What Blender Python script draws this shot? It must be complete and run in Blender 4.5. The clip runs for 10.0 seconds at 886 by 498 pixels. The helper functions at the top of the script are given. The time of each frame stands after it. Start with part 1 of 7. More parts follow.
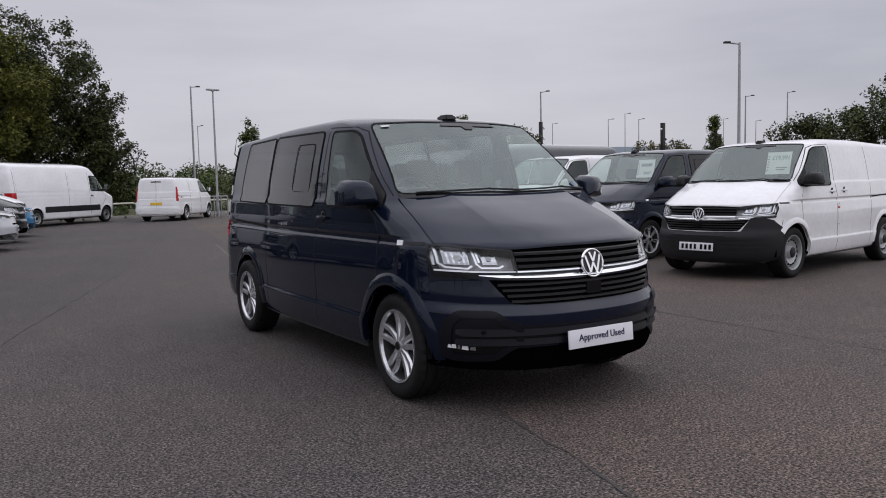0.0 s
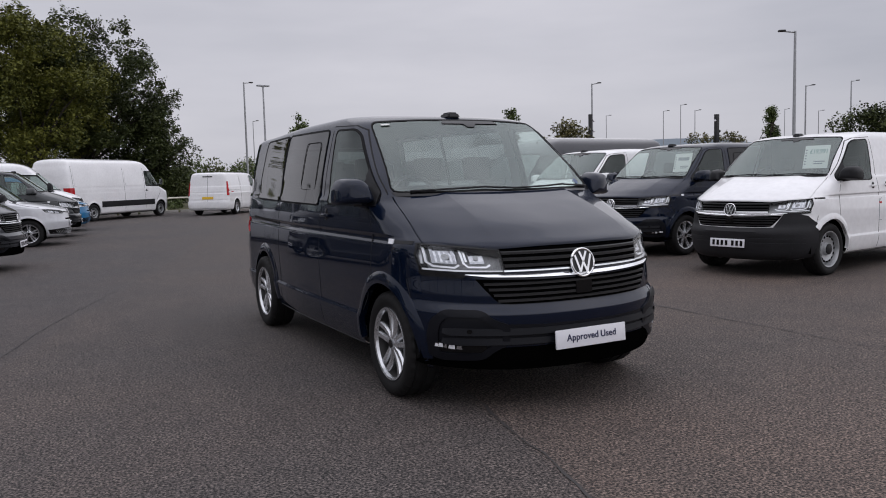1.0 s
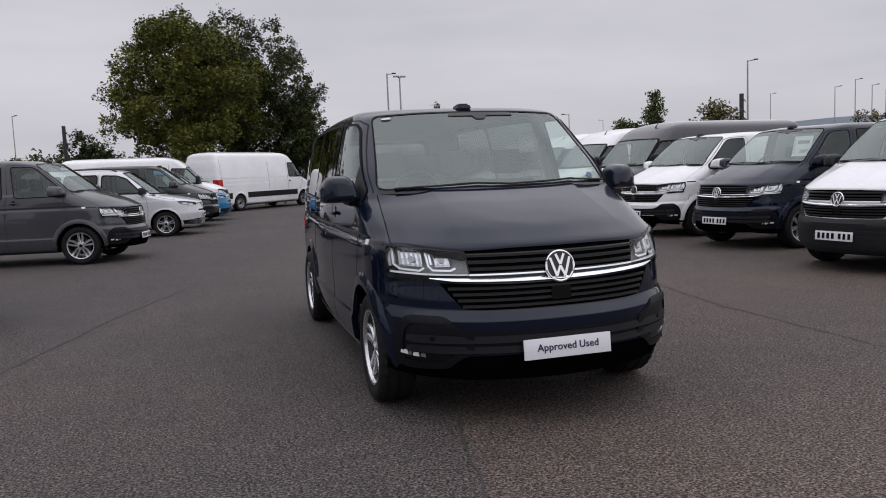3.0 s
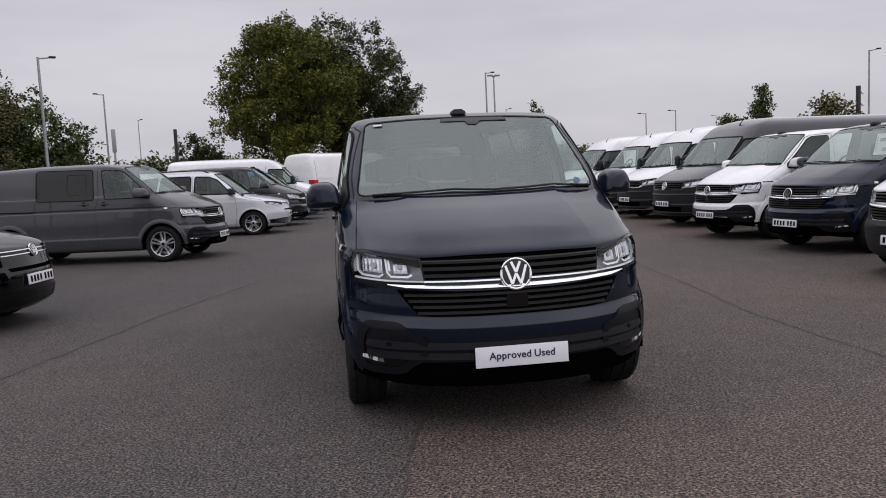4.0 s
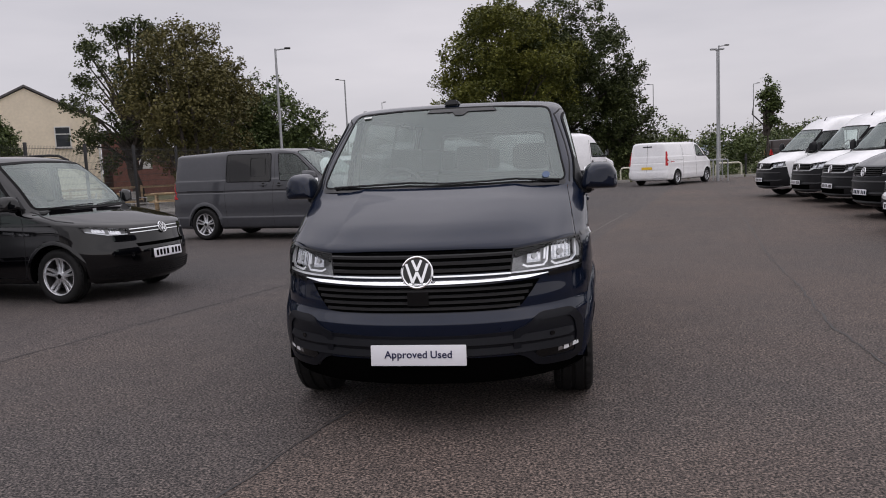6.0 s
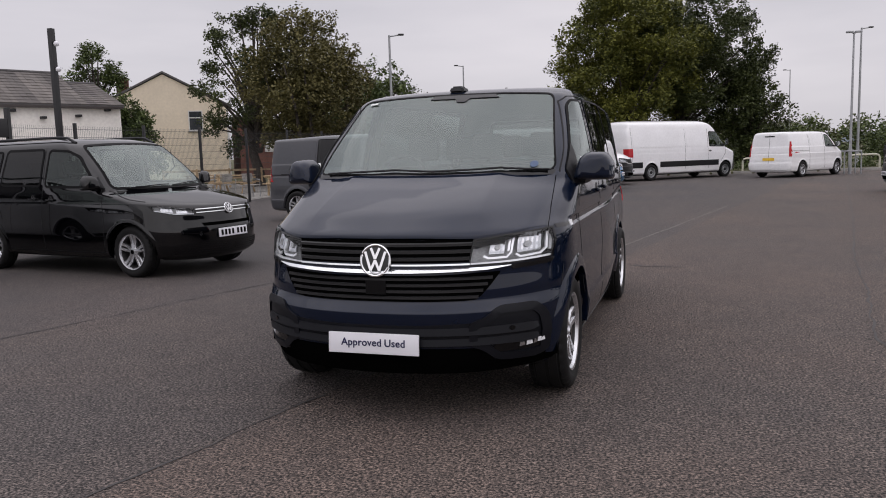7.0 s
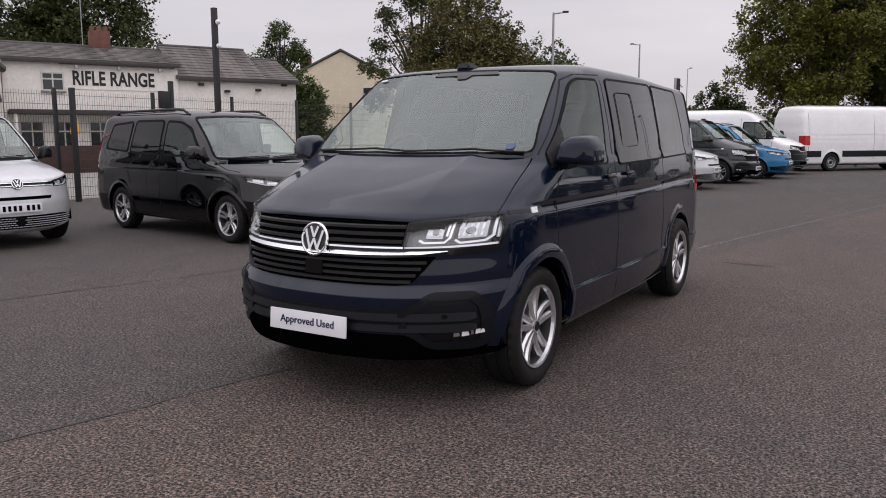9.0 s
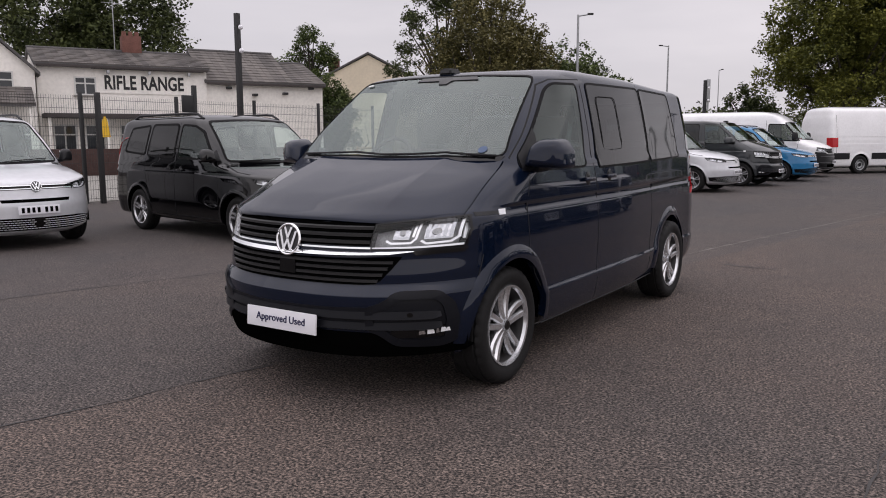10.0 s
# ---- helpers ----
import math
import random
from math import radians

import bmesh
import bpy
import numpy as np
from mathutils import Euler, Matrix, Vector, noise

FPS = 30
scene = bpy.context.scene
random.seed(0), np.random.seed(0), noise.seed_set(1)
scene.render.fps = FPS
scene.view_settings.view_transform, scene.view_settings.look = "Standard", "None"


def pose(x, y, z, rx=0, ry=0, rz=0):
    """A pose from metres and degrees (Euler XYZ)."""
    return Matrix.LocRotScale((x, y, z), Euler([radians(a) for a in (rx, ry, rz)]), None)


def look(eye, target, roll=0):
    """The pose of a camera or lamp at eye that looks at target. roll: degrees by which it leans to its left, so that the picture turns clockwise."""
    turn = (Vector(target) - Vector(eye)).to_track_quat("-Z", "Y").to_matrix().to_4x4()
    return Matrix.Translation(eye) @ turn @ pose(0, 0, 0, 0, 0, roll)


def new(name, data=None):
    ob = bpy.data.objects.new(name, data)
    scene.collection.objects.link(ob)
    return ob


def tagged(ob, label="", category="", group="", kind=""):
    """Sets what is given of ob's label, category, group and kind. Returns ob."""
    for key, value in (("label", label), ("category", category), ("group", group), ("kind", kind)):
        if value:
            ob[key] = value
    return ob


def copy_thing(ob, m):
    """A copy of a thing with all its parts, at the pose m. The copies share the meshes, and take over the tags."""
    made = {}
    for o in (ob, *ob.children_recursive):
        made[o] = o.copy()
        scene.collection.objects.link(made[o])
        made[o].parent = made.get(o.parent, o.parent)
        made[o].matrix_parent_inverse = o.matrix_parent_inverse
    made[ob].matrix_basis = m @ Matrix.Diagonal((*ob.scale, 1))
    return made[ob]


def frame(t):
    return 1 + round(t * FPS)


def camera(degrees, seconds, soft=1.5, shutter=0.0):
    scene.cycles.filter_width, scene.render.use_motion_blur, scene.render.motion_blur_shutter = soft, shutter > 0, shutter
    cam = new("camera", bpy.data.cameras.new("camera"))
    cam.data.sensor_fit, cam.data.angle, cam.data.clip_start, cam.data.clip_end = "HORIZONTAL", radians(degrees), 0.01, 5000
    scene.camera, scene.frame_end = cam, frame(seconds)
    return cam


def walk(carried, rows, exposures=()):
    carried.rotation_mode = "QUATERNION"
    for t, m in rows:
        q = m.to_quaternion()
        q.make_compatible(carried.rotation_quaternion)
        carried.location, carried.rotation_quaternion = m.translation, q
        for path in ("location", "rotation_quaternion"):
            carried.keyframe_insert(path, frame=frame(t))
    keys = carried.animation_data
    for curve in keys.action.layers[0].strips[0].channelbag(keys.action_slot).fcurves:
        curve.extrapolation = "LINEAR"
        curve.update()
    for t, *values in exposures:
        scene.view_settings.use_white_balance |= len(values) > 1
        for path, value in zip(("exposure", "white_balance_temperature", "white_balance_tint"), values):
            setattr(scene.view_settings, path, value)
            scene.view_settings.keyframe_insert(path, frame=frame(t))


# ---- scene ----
cam = camera(58.6, 10.0, 1.0)
PATH = [
    (0, (-3.299, -3.55, 1.386), (-2.249, -1.856, 1.22), -1.3),
    (0.5, (-3.13, -3.663, 1.401), (-2.139, -1.934, 1.23), -1.4),
    (1, (-2.955, -3.756, 1.412), (-2.026, -1.994, 1.232), -1.5),
    (1.5, (-2.747, -3.772, 1.399), (-1.888, -1.976, 1.208), -1.7),
    (2, (-2.478, -3.81, 1.43), (-1.701, -1.978, 1.23), -1.9),
    (3.5, (-1.456, -4.047, 1.446), (-1.023, -2.105, 1.249), -2.6),
    (4, (-1.023, -4.153, 1.456), (-0.73, -2.184, 1.262), -2.7),
    (4.5, (-0.606, -4.145, 1.448), (-0.457, -2.16, 1.252), -2.8),
    (5, (-0.14, -4.148, 1.459), (-0.144, -2.158, 1.257), -2.9),
    (5.5, (0.348, -4.14, 1.475), (0.187, -2.157, 1.264), -2.8),
    (7, (1.667, -3.824, 1.443), (1.042, -1.94, 1.202), -1.7),
    (7.5, (2.039, -3.637, 1.443), (1.277, -1.806, 1.188), -1.2),
    (8, (2.388, -3.48, 1.443), (1.51, -1.703, 1.173), -0.7),
    (8.5, (2.586, -3.299, 1.428), (1.619, -1.57, 1.149), -0.3),
    (9, (2.739, -3.143, 1.423), (1.709, -1.453, 1.138), -0.1),
    (9.5, (2.932, -3.077, 1.434), (1.86, -1.413, 1.149), -0.1),
    (10, (3.095, -3.071, 1.431), (1.998, -1.422, 1.152), -0.2),
]
walk(cam, [(t, look(eye, target, roll)) for t, eye, target, roll in PATH],
     exposures=[(0, 0.06, 6250, 12), (5, 0.13, 6450, 13), (7.2, 0.24, 6520, 14), (10, 0.29, 6600, 15)])

# ---- light ----
SUN_UP, SUN_TURN = radians(52), radians(122)
world = bpy.data.worlds.new("overcast_sky")
scene.world = world
world.use_nodes = True
wt = world.node_tree
wt.nodes.clear()


def wnode(kind, **kw):
    n = wt.nodes.new(kind)
    for k, v in kw.items():
        n.inputs[k.replace("_", " ")].default_value = v
    return n


sky = wnode("ShaderNodeTexSky")
sky.sky_type, sky.sun_disc, sky.sun_elevation, sky.sun_rotation = "NISHITA", False, SUN_UP, SUN_TURN
sky.air_density, sky.dust_density, sky.ozone_density = 1.0, 2.0, 1.0
coord = wnode("ShaderNodeTexCoord")
stretch = wnode("ShaderNodeMapping")
stretch.inputs["Scale"].default_value = (1.0, 1.0, 5.0)
cloud = wnode("ShaderNodeTexNoise", Scale=1.6, Detail=5.0, Roughness=0.5)
ramp = wt.nodes.new("ShaderNodeValToRGB")
ramp.color_ramp.elements[0].position, ramp.color_ramp.elements[0].color = 0.30, (5.2, 5.2, 5.6, 1)
ramp.color_ramp.elements[1].position, ramp.color_ramp.elements[1].color = 0.72, (7.6, 7.4, 7.7, 1)
mix = wt.nodes.new("ShaderNodeMix")
mix.data_type = "RGBA"
mix.inputs["Factor"].default_value = 0.93
back = wnode("ShaderNodeBackground", Strength=0.085)
wout = wt.nodes.new("ShaderNodeOutputWorld")
wt.links.new(coord.outputs["Generated"], stretch.inputs["Vector"])
wt.links.new(stretch.outputs["Vector"], cloud.inputs["Vector"])
wt.links.new(cloud.outputs["Fac"], ramp.inputs["Fac"])
wt.links.new(sky.outputs["Color"], mix.inputs["A"])
wt.links.new(ramp.outputs["Color"], mix.inputs["B"])
# an overcast sky is brightest overhead
split = wt.nodes.new("ShaderNodeSeparateXYZ")
rise = wnode("ShaderNodeMapRange")
rise.interpolation_type = "SMOOTHSTEP"
for key, value in (("From Min", 0.30), ("From Max", 0.85), ("To Min", 1.0), ("To Max", 1.9)):
    rise.inputs[key].default_value = value
zenith = wt.nodes.new("ShaderNodeVectorMath")
zenith.operation = "SCALE"
wt.links.new(coord.outputs["Generated"], split.inputs["Vector"])
wt.links.new(split.outputs["Z"], rise.inputs["Value"])
wt.links.new(mix.outputs["Result"], zenith.inputs["Vector"])
wt.links.new(rise.outputs["Result"], zenith.inputs["Scale"])
wt.links.new(zenith.outputs["Vector"], back.inputs["Color"])
wt.links.new(back.outputs["Background"], wout.inputs["Surface"])
sun = new("sun", bpy.data.lights.new("sun", "SUN"))
sun.data.energy, sun.data.angle, sun.data.color = 0.7, radians(170), (1.0, 0.965, 0.93)
sun.matrix_world = look((20 * math.sin(SUN_TURN), 20 * math.cos(SUN_TURN), 20 * math.tan(SUN_UP)), (0, 0, 0))

# ---- materials ----


def material(name, colour, rough=0.5, metal=0.0, coat=0.0, vary=0.0, scale=6.0, bump=0.0, bump_scale=60.0, spec=0.5, dirt=None, coat_rough=0.03, coat_ior=1.5):
    """A principled surface: colour varied at two scales, fine relief, and an optional second colour in soft blotches."""
    m = bpy.data.materials.new(name)
    m.use_nodes = True
    t = m.node_tree
    b = t.nodes["Principled BSDF"]
    b.inputs["Base Color"].default_value = (*colour, 1)
    b.inputs["Roughness"].default_value = rough
    b.inputs["Metallic"].default_value = metal
    b.inputs["Coat Weight"].default_value = coat
    b.inputs["Coat Roughness"].default_value = coat_rough
    b.inputs["Coat IOR"].default_value = coat_ior
    b.inputs["Specular IOR Level"].default_value = spec
    if vary or bump:
        c = t.nodes.new("ShaderNodeTexCoord")
    if vary:
        n1 = t.nodes.new("ShaderNodeTexNoise")
        n1.inputs["Scale"].default_value, n1.inputs["Detail"].default_value = scale, 6
        n2 = t.nodes.new("ShaderNodeTexNoise")
        n2.inputs["Scale"].default_value, n2.inputs["Detail"].default_value = scale * 9, 3
        add = t.nodes.new("ShaderNodeMath")
        add.operation = "ADD"
        r = t.nodes.new("ShaderNodeMapRange")
        r.inputs["From Min"].default_value, r.inputs["From Max"].default_value = 0.7, 1.3
        x = t.nodes.new("ShaderNodeMix")
        x.data_type = "RGBA"
        x.inputs["A"].default_value = (*[v * (1 - vary) for v in colour], 1)
        x.inputs["B"].default_value = (*(dirt or [min(1, v * (1 + vary)) for v in colour]), 1)
        for n in (n1, n2):
            t.links.new(c.outputs["Object"], n.inputs["Vector"])
        t.links.new(n1.outputs["Fac"], add.inputs[0])
        t.links.new(n2.outputs["Fac"], add.inputs[1])
        t.links.new(add.outputs[0], r.inputs["Value"])
        t.links.new(r.outputs["Result"], x.inputs["Factor"])
        t.links.new(x.outputs["Result"], b.inputs["Base Color"])
    if bump:
        n3 = t.nodes.new("ShaderNodeTexNoise")
        n3.inputs["Scale"].default_value, n3.inputs["Detail"].default_value = bump_scale, 4
        bp = t.nodes.new("ShaderNodeBump")
        bp.inputs["Strength"].default_value, bp.inputs["Distance"].default_value = bump, 0.01
        t.links.new(c.outputs["Object"], n3.inputs["Vector"])
        t.links.new(n3.outputs["Fac"], bp.inputs["Height"])
        t.links.new(bp.outputs["Normal"], b.inputs["Normal"])
    return m


def glass(name, tint, gloss=0.08, shine=(1, 1, 1)):
    """A thin pane: tinted straight-through light, and a mirror that grows at grazing angles."""
    m = bpy.data.materials.new(name)
    m.use_nodes = True
    t = m.node_tree
    t.nodes.clear()
    o = t.nodes.new("ShaderNodeOutputMaterial")
    a = t.nodes.new("ShaderNodeBsdfTransparent")
    a.inputs["Color"].default_value = (*tint, 1)
    g = t.nodes.new("ShaderNodeBsdfGlossy")
    g.inputs["Roughness"].default_value = 0.02
    g.inputs["Color"].default_value = (*shine, 1)
    w = t.nodes.new("ShaderNodeLayerWeight")
    w.inputs["Blend"].default_value = 0.5
    p = t.nodes.new("ShaderNodeMath")
    p.operation, p.inputs[1].default_value = "POWER", 5.0
    f = t.nodes.new("ShaderNodeMath")
    f.operation, f.inputs[1].default_value, f.inputs[2].default_value = "MULTIPLY_ADD", 1.0 - gloss, gloss
    t.links.new(w.outputs["Facing"], p.inputs[0])
    t.links.new(p.outputs[0], f.inputs[0])
    x = t.nodes.new("ShaderNodeMixShader")
    t.links.new(f.outputs[0], x.inputs[0])
    t.links.new(a.outputs[0], x.inputs[1])
    t.links.new(g.outputs[0], x.inputs[2])
    t.links.new(x.outputs[0], o.inputs["Surface"])
    return m


def paint(name, colour, rough=0.4, metal=0.0, ior=1.5):
    """Lacquered body paint; metal is the share of bright flakes."""
    return material(name, colour, rough, metal, coat=1.0, vary=0.06, scale=1.5, spec=0.1 if colour[1] > 0.03 else 0.0, coat_ior=ior)


NAVY = paint("navy_paint", (0.0034, 0.0078, 0.0215), 0.35, 0.25, 1.44)
NAVY_B = paint("deep_blue_paint", (0.0040, 0.0085, 0.0230), 0.35, 0.25, 1.44)
WHITE = paint("white_paint", (0.86, 0.86, 0.87), 0.4, 0.0)
GREY = paint("slate_grey_paint", (0.056, 0.058, 0.066))
DGREY = paint("dark_grey_paint", (0.032, 0.036, 0.040))
SILVER = paint("silver_paint", (0.66, 0.67, 0.70), 0.36, 0.3)
BLACK = paint("black_paint", (0.0012, 0.0012, 0.0018), ior=1.58)
BROWN = paint("dark_brown_paint", (0.030, 0.020, 0.018))
BLUE = paint("blue_paint", (0.02, 0.17, 0.36))
PLASTIC = material("black_plastic", (0.008, 0.0083, 0.010), 0.42, vary=0.2, bump=0.08, bump_scale=400, spec=0.3)
BUMPER = material("unpainted_bumper_plastic", (0.015, 0.0152, 0.0175), 0.55, vary=0.15, bump=0.1, bump_scale=400, spec=0.3)
GLOSS_BLACK = material("gloss_black", (0.003, 0.003, 0.0035), 0.1, spec=0.4)
RUBBER = material("tyre_rubber", (0.010, 0.0098, 0.0100), 0.7, spec=0.25, vary=0.25, scale=14, bump=0.1, bump_scale=200)
TRIM = material("cabin_trim", (0.045, 0.047, 0.047), 0.8, vary=0.15)
FABRIC = material("seat_fabric", (0.022, 0.023, 0.025), 0.95, vary=0.25, scale=30)
CHROME = material("chrome", (0.90, 0.91, 0.92), 0.10, 1.0)
ALLOY = material("silver_alloy", (0.66, 0.67, 0.69), 0.25, 0.85, vary=0.06)
STEEL = material("painted_steel_wheel", (0.42, 0.43, 0.44), 0.4, 0.6, vary=0.1)
# black without sheen: the shade of undersides and recesses is in the colour
DARK = material("shaded_black", (0.002, 0.002, 0.002), 0.9, spec=0.0)
LINING = material("pale_lining", (0.19, 0.20, 0.195), 0.85, vary=0.08)
PLATE = material("plate_white", (0.80, 0.80, 0.84), 0.35)
INK = material("navy_ink", (0.01, 0.012, 0.06), 0.5)
REDLAMP = material("red_lamp", (0.45, 0.01, 0.015), 0.15)
PANE = glass("tinted_glass", (0.62, 0.70, 0.67), 0.07, (0.92, 1.0, 0.97))
PRIVACY = glass("privacy_glass", (0.11, 0.13, 0.125), 0.046)
SCREEN = glass("windscreen_glass", (0.86, 0.92, 0.89), 0.150, (0.90, 1.0, 0.97))
LENS = glass("lamp_lens", (0.95, 0.96, 0.97), 0.035)

# ---- mesh tools ----
from mathutils.bvhtree import BVHTree


def part(name, bm, mat, parent=None, label="", sharp=35):
    """Links a bmesh as one mesh object under a thing or a part."""
    me = bpy.data.meshes.new(name)
    if mat not in (PANE, PRIVACY, SCREEN, LENS):
        bmesh.ops.recalc_face_normals(bm, faces=bm.faces)
    bm.to_mesh(me)
    bm.free()
    for m in mat if isinstance(mat, (list, tuple)) else (mat,):
        me.materials.append(m)
    me.polygons.foreach_set("use_smooth", [True] * len(me.polygons))
    me.set_sharp_from_angle(angle=radians(sharp))
    ob = new(name, me)
    ob.parent = parent
    if label:
        tagged(ob, label)
    return ob


def raw(name, verts, faces, mat, parent=None, smooth=False):
    me = bpy.data.meshes.new(name)
    me.from_pydata(verts, [], faces)
    for m in mat if isinstance(mat, (list, tuple)) else (mat,):
        me.materials.append(m)
    if smooth:
        me.polygons.foreach_set("use_smooth", [True] * len(me.polygons))
    ob = new(name, me)
    ob.parent = parent
    return ob


def thing(name, m, label, category, group="", kind=""):
    ob = new(name)
    ob.empty_display_size = 0.2
    ob.matrix_world = m
    return tagged(ob, label, category, group, kind)


def box(bm, lo, hi, m=None, bevel=0.0):
    """Adds a box from corner lo to corner hi, with its edges rounded."""
    r = bmesh.ops.create_cube(bm, size=1)
    vs = r["verts"]
    for v in vs:
        v.co = Vector([(a + b) / 2 + c * (b - a) for a, b, c in zip(lo, hi, v.co)])
    if m is not None:
        bmesh.ops.transform(bm, matrix=m, verts=vs)
    if bevel:
        es = {e for v in vs for e in v.link_edges}
        bmesh.ops.bevel(bm, geom=list(es), offset=bevel, segments=2, profile=0.6, affect="EDGES")
    return bm


def tube(bm, path, radius, sides=8, closed=False, flat=1.0):
    """Adds a round bar along a path; radius may be a list."""
    path = [Vector(p) for p in path]
    rings, n = [], len(path)
    for i, p in enumerate(path):
        a, b = (path[i - 1], path[(i + 1) % n]) if closed else (path[max(0, i - 1)], path[min(n - 1, i + 1)])
        d = (b - a).normalized()
        up = Vector((0, 0, 1)) if abs(d.z) < 0.95 else Vector((1, 0, 0))
        s = d.cross(up).normalized()
        u = s.cross(d)
        r = radius[i] if isinstance(radius, (list, tuple)) else radius
        rings.append([bm.verts.new(p + r * (math.cos(k * math.tau / sides) * s + flat * math.sin(k * math.tau / sides) * u)) for k in range(sides)])
    for i in range(n if closed else n - 1):
        a, b = rings[i], rings[(i + 1) % n]
        for k in range(sides):
            bm.faces.new((a[k], a[(k + 1) % sides], b[(k + 1) % sides], b[k]))
    if not closed:
        bm.faces.new(rings[0][::-1])
        bm.faces.new(rings[-1])
    return bm


def lathe(bm, profile, steps=32, axis="x"):
    """Turns a profile of (along, radius) round an axis."""
    rings = []
    for k in range(steps):
        c, s = math.cos(k * math.tau / steps), math.sin(k * math.tau / steps)
        rings.append([bm.verts.new((a, r * c, r * s) if axis == "x" else (r * c, r * s, a)) for a, r in profile])
    for k in range(steps):
        a, b = rings[k], rings[(k + 1) % steps]
        for i in range(len(profile) - 1):
            bm.faces.new((a[i], a[i + 1], b[i + 1], b[i]))
    return bm


def pchip(xs, ys, q):
    """Smooth interpolation that never overshoots."""
    xs, ys, q = np.asarray(xs, float), np.asarray(ys, float), np.asarray(q, float)
    h, d = np.diff(xs), np.diff(ys) / np.diff(xs)
    m = np.zeros_like(ys)
    for i in range(1, len(xs) - 1):
        if d[i - 1] * d[i] > 0:
            m[i] = 2 / (1 / d[i - 1] + 1 / d[i])
    m[0], m[-1] = d[0], d[-1]
    i = np.clip(np.searchsorted(xs, q) - 1, 0, len(xs) - 2)
    t = (q - xs[i]) / h[i]
    return (1 + 2 * t) * (1 - t) ** 2 * ys[i] + t * (1 - t) ** 2 * h[i] * m[i] + t * t * (3 - 2 * t) * ys[i + 1] + t * t * (t - 1) * h[i] * m[i + 1]


def smooth(a, b, x):
    t = min(1.0, max(0.0, (x - a) / (b - a)))
    return t * t * (3 - 2 * t)


def rounded(poly, r, steps=4):
    """A polygon with its corners rounded."""
    out, n = [], len(poly)
    for i in range(n):
        p, a, b = Vector(poly[i]), Vector(poly[i - 1]), Vector(poly[(i + 1) % n])
        da, db = a - p, b - p
        k = min(r, da.length * 0.45, db.length * 0.45)
        pa, pb = p + da.normalized() * k, p + db.normalized() * k
        for s in range(steps + 1):
            t = s / steps
            out.append(tuple((1 - t) ** 2 * pa + 2 * t * (1 - t) * p + t * t * pb))
    return out


def grow(poly, d):
    """A polygon moved outwards by d."""
    n = len(poly)
    area = sum(poly[i - 1][0] * poly[i][1] - poly[i][0] * poly[i - 1][1] for i in range(n))
    sign, out = (1 if area > 0 else -1), []
    for i in range(n):
        p, a, b = Vector(poly[i]), Vector(poly[i - 1]), Vector(poly[(i + 1) % n])
        na, nb = (p - a), (b - p)
        if na.length < 1e-6 or nb.length < 1e-6:
            out.append(tuple(p))
            continue
        na, nb = Vector((na.y, -na.x)).normalized() * sign, Vector((nb.y, -nb.x)).normalized() * sign
        m = (na + nb)
        m = m.normalized() if m.length > 1e-6 else na
        out.append(tuple(p + m * d / max(0.5, m.dot(na))))
    return out


def inside(p, poly):
    hit, (x, y), n = False, p, len(poly)
    for i in range(n):
        (x0, y0), (x1, y1) = poly[i - 1], poly[i]
        if (y0 > y) != (y1 > y) and x < (x1 - x0) * (y - y0) / (y1 - y0) + x0:
            hit = not hit
    return hit


# ---- bodywork: a shell of contours that wrap from the middle of the nose to the middle of the tail ----


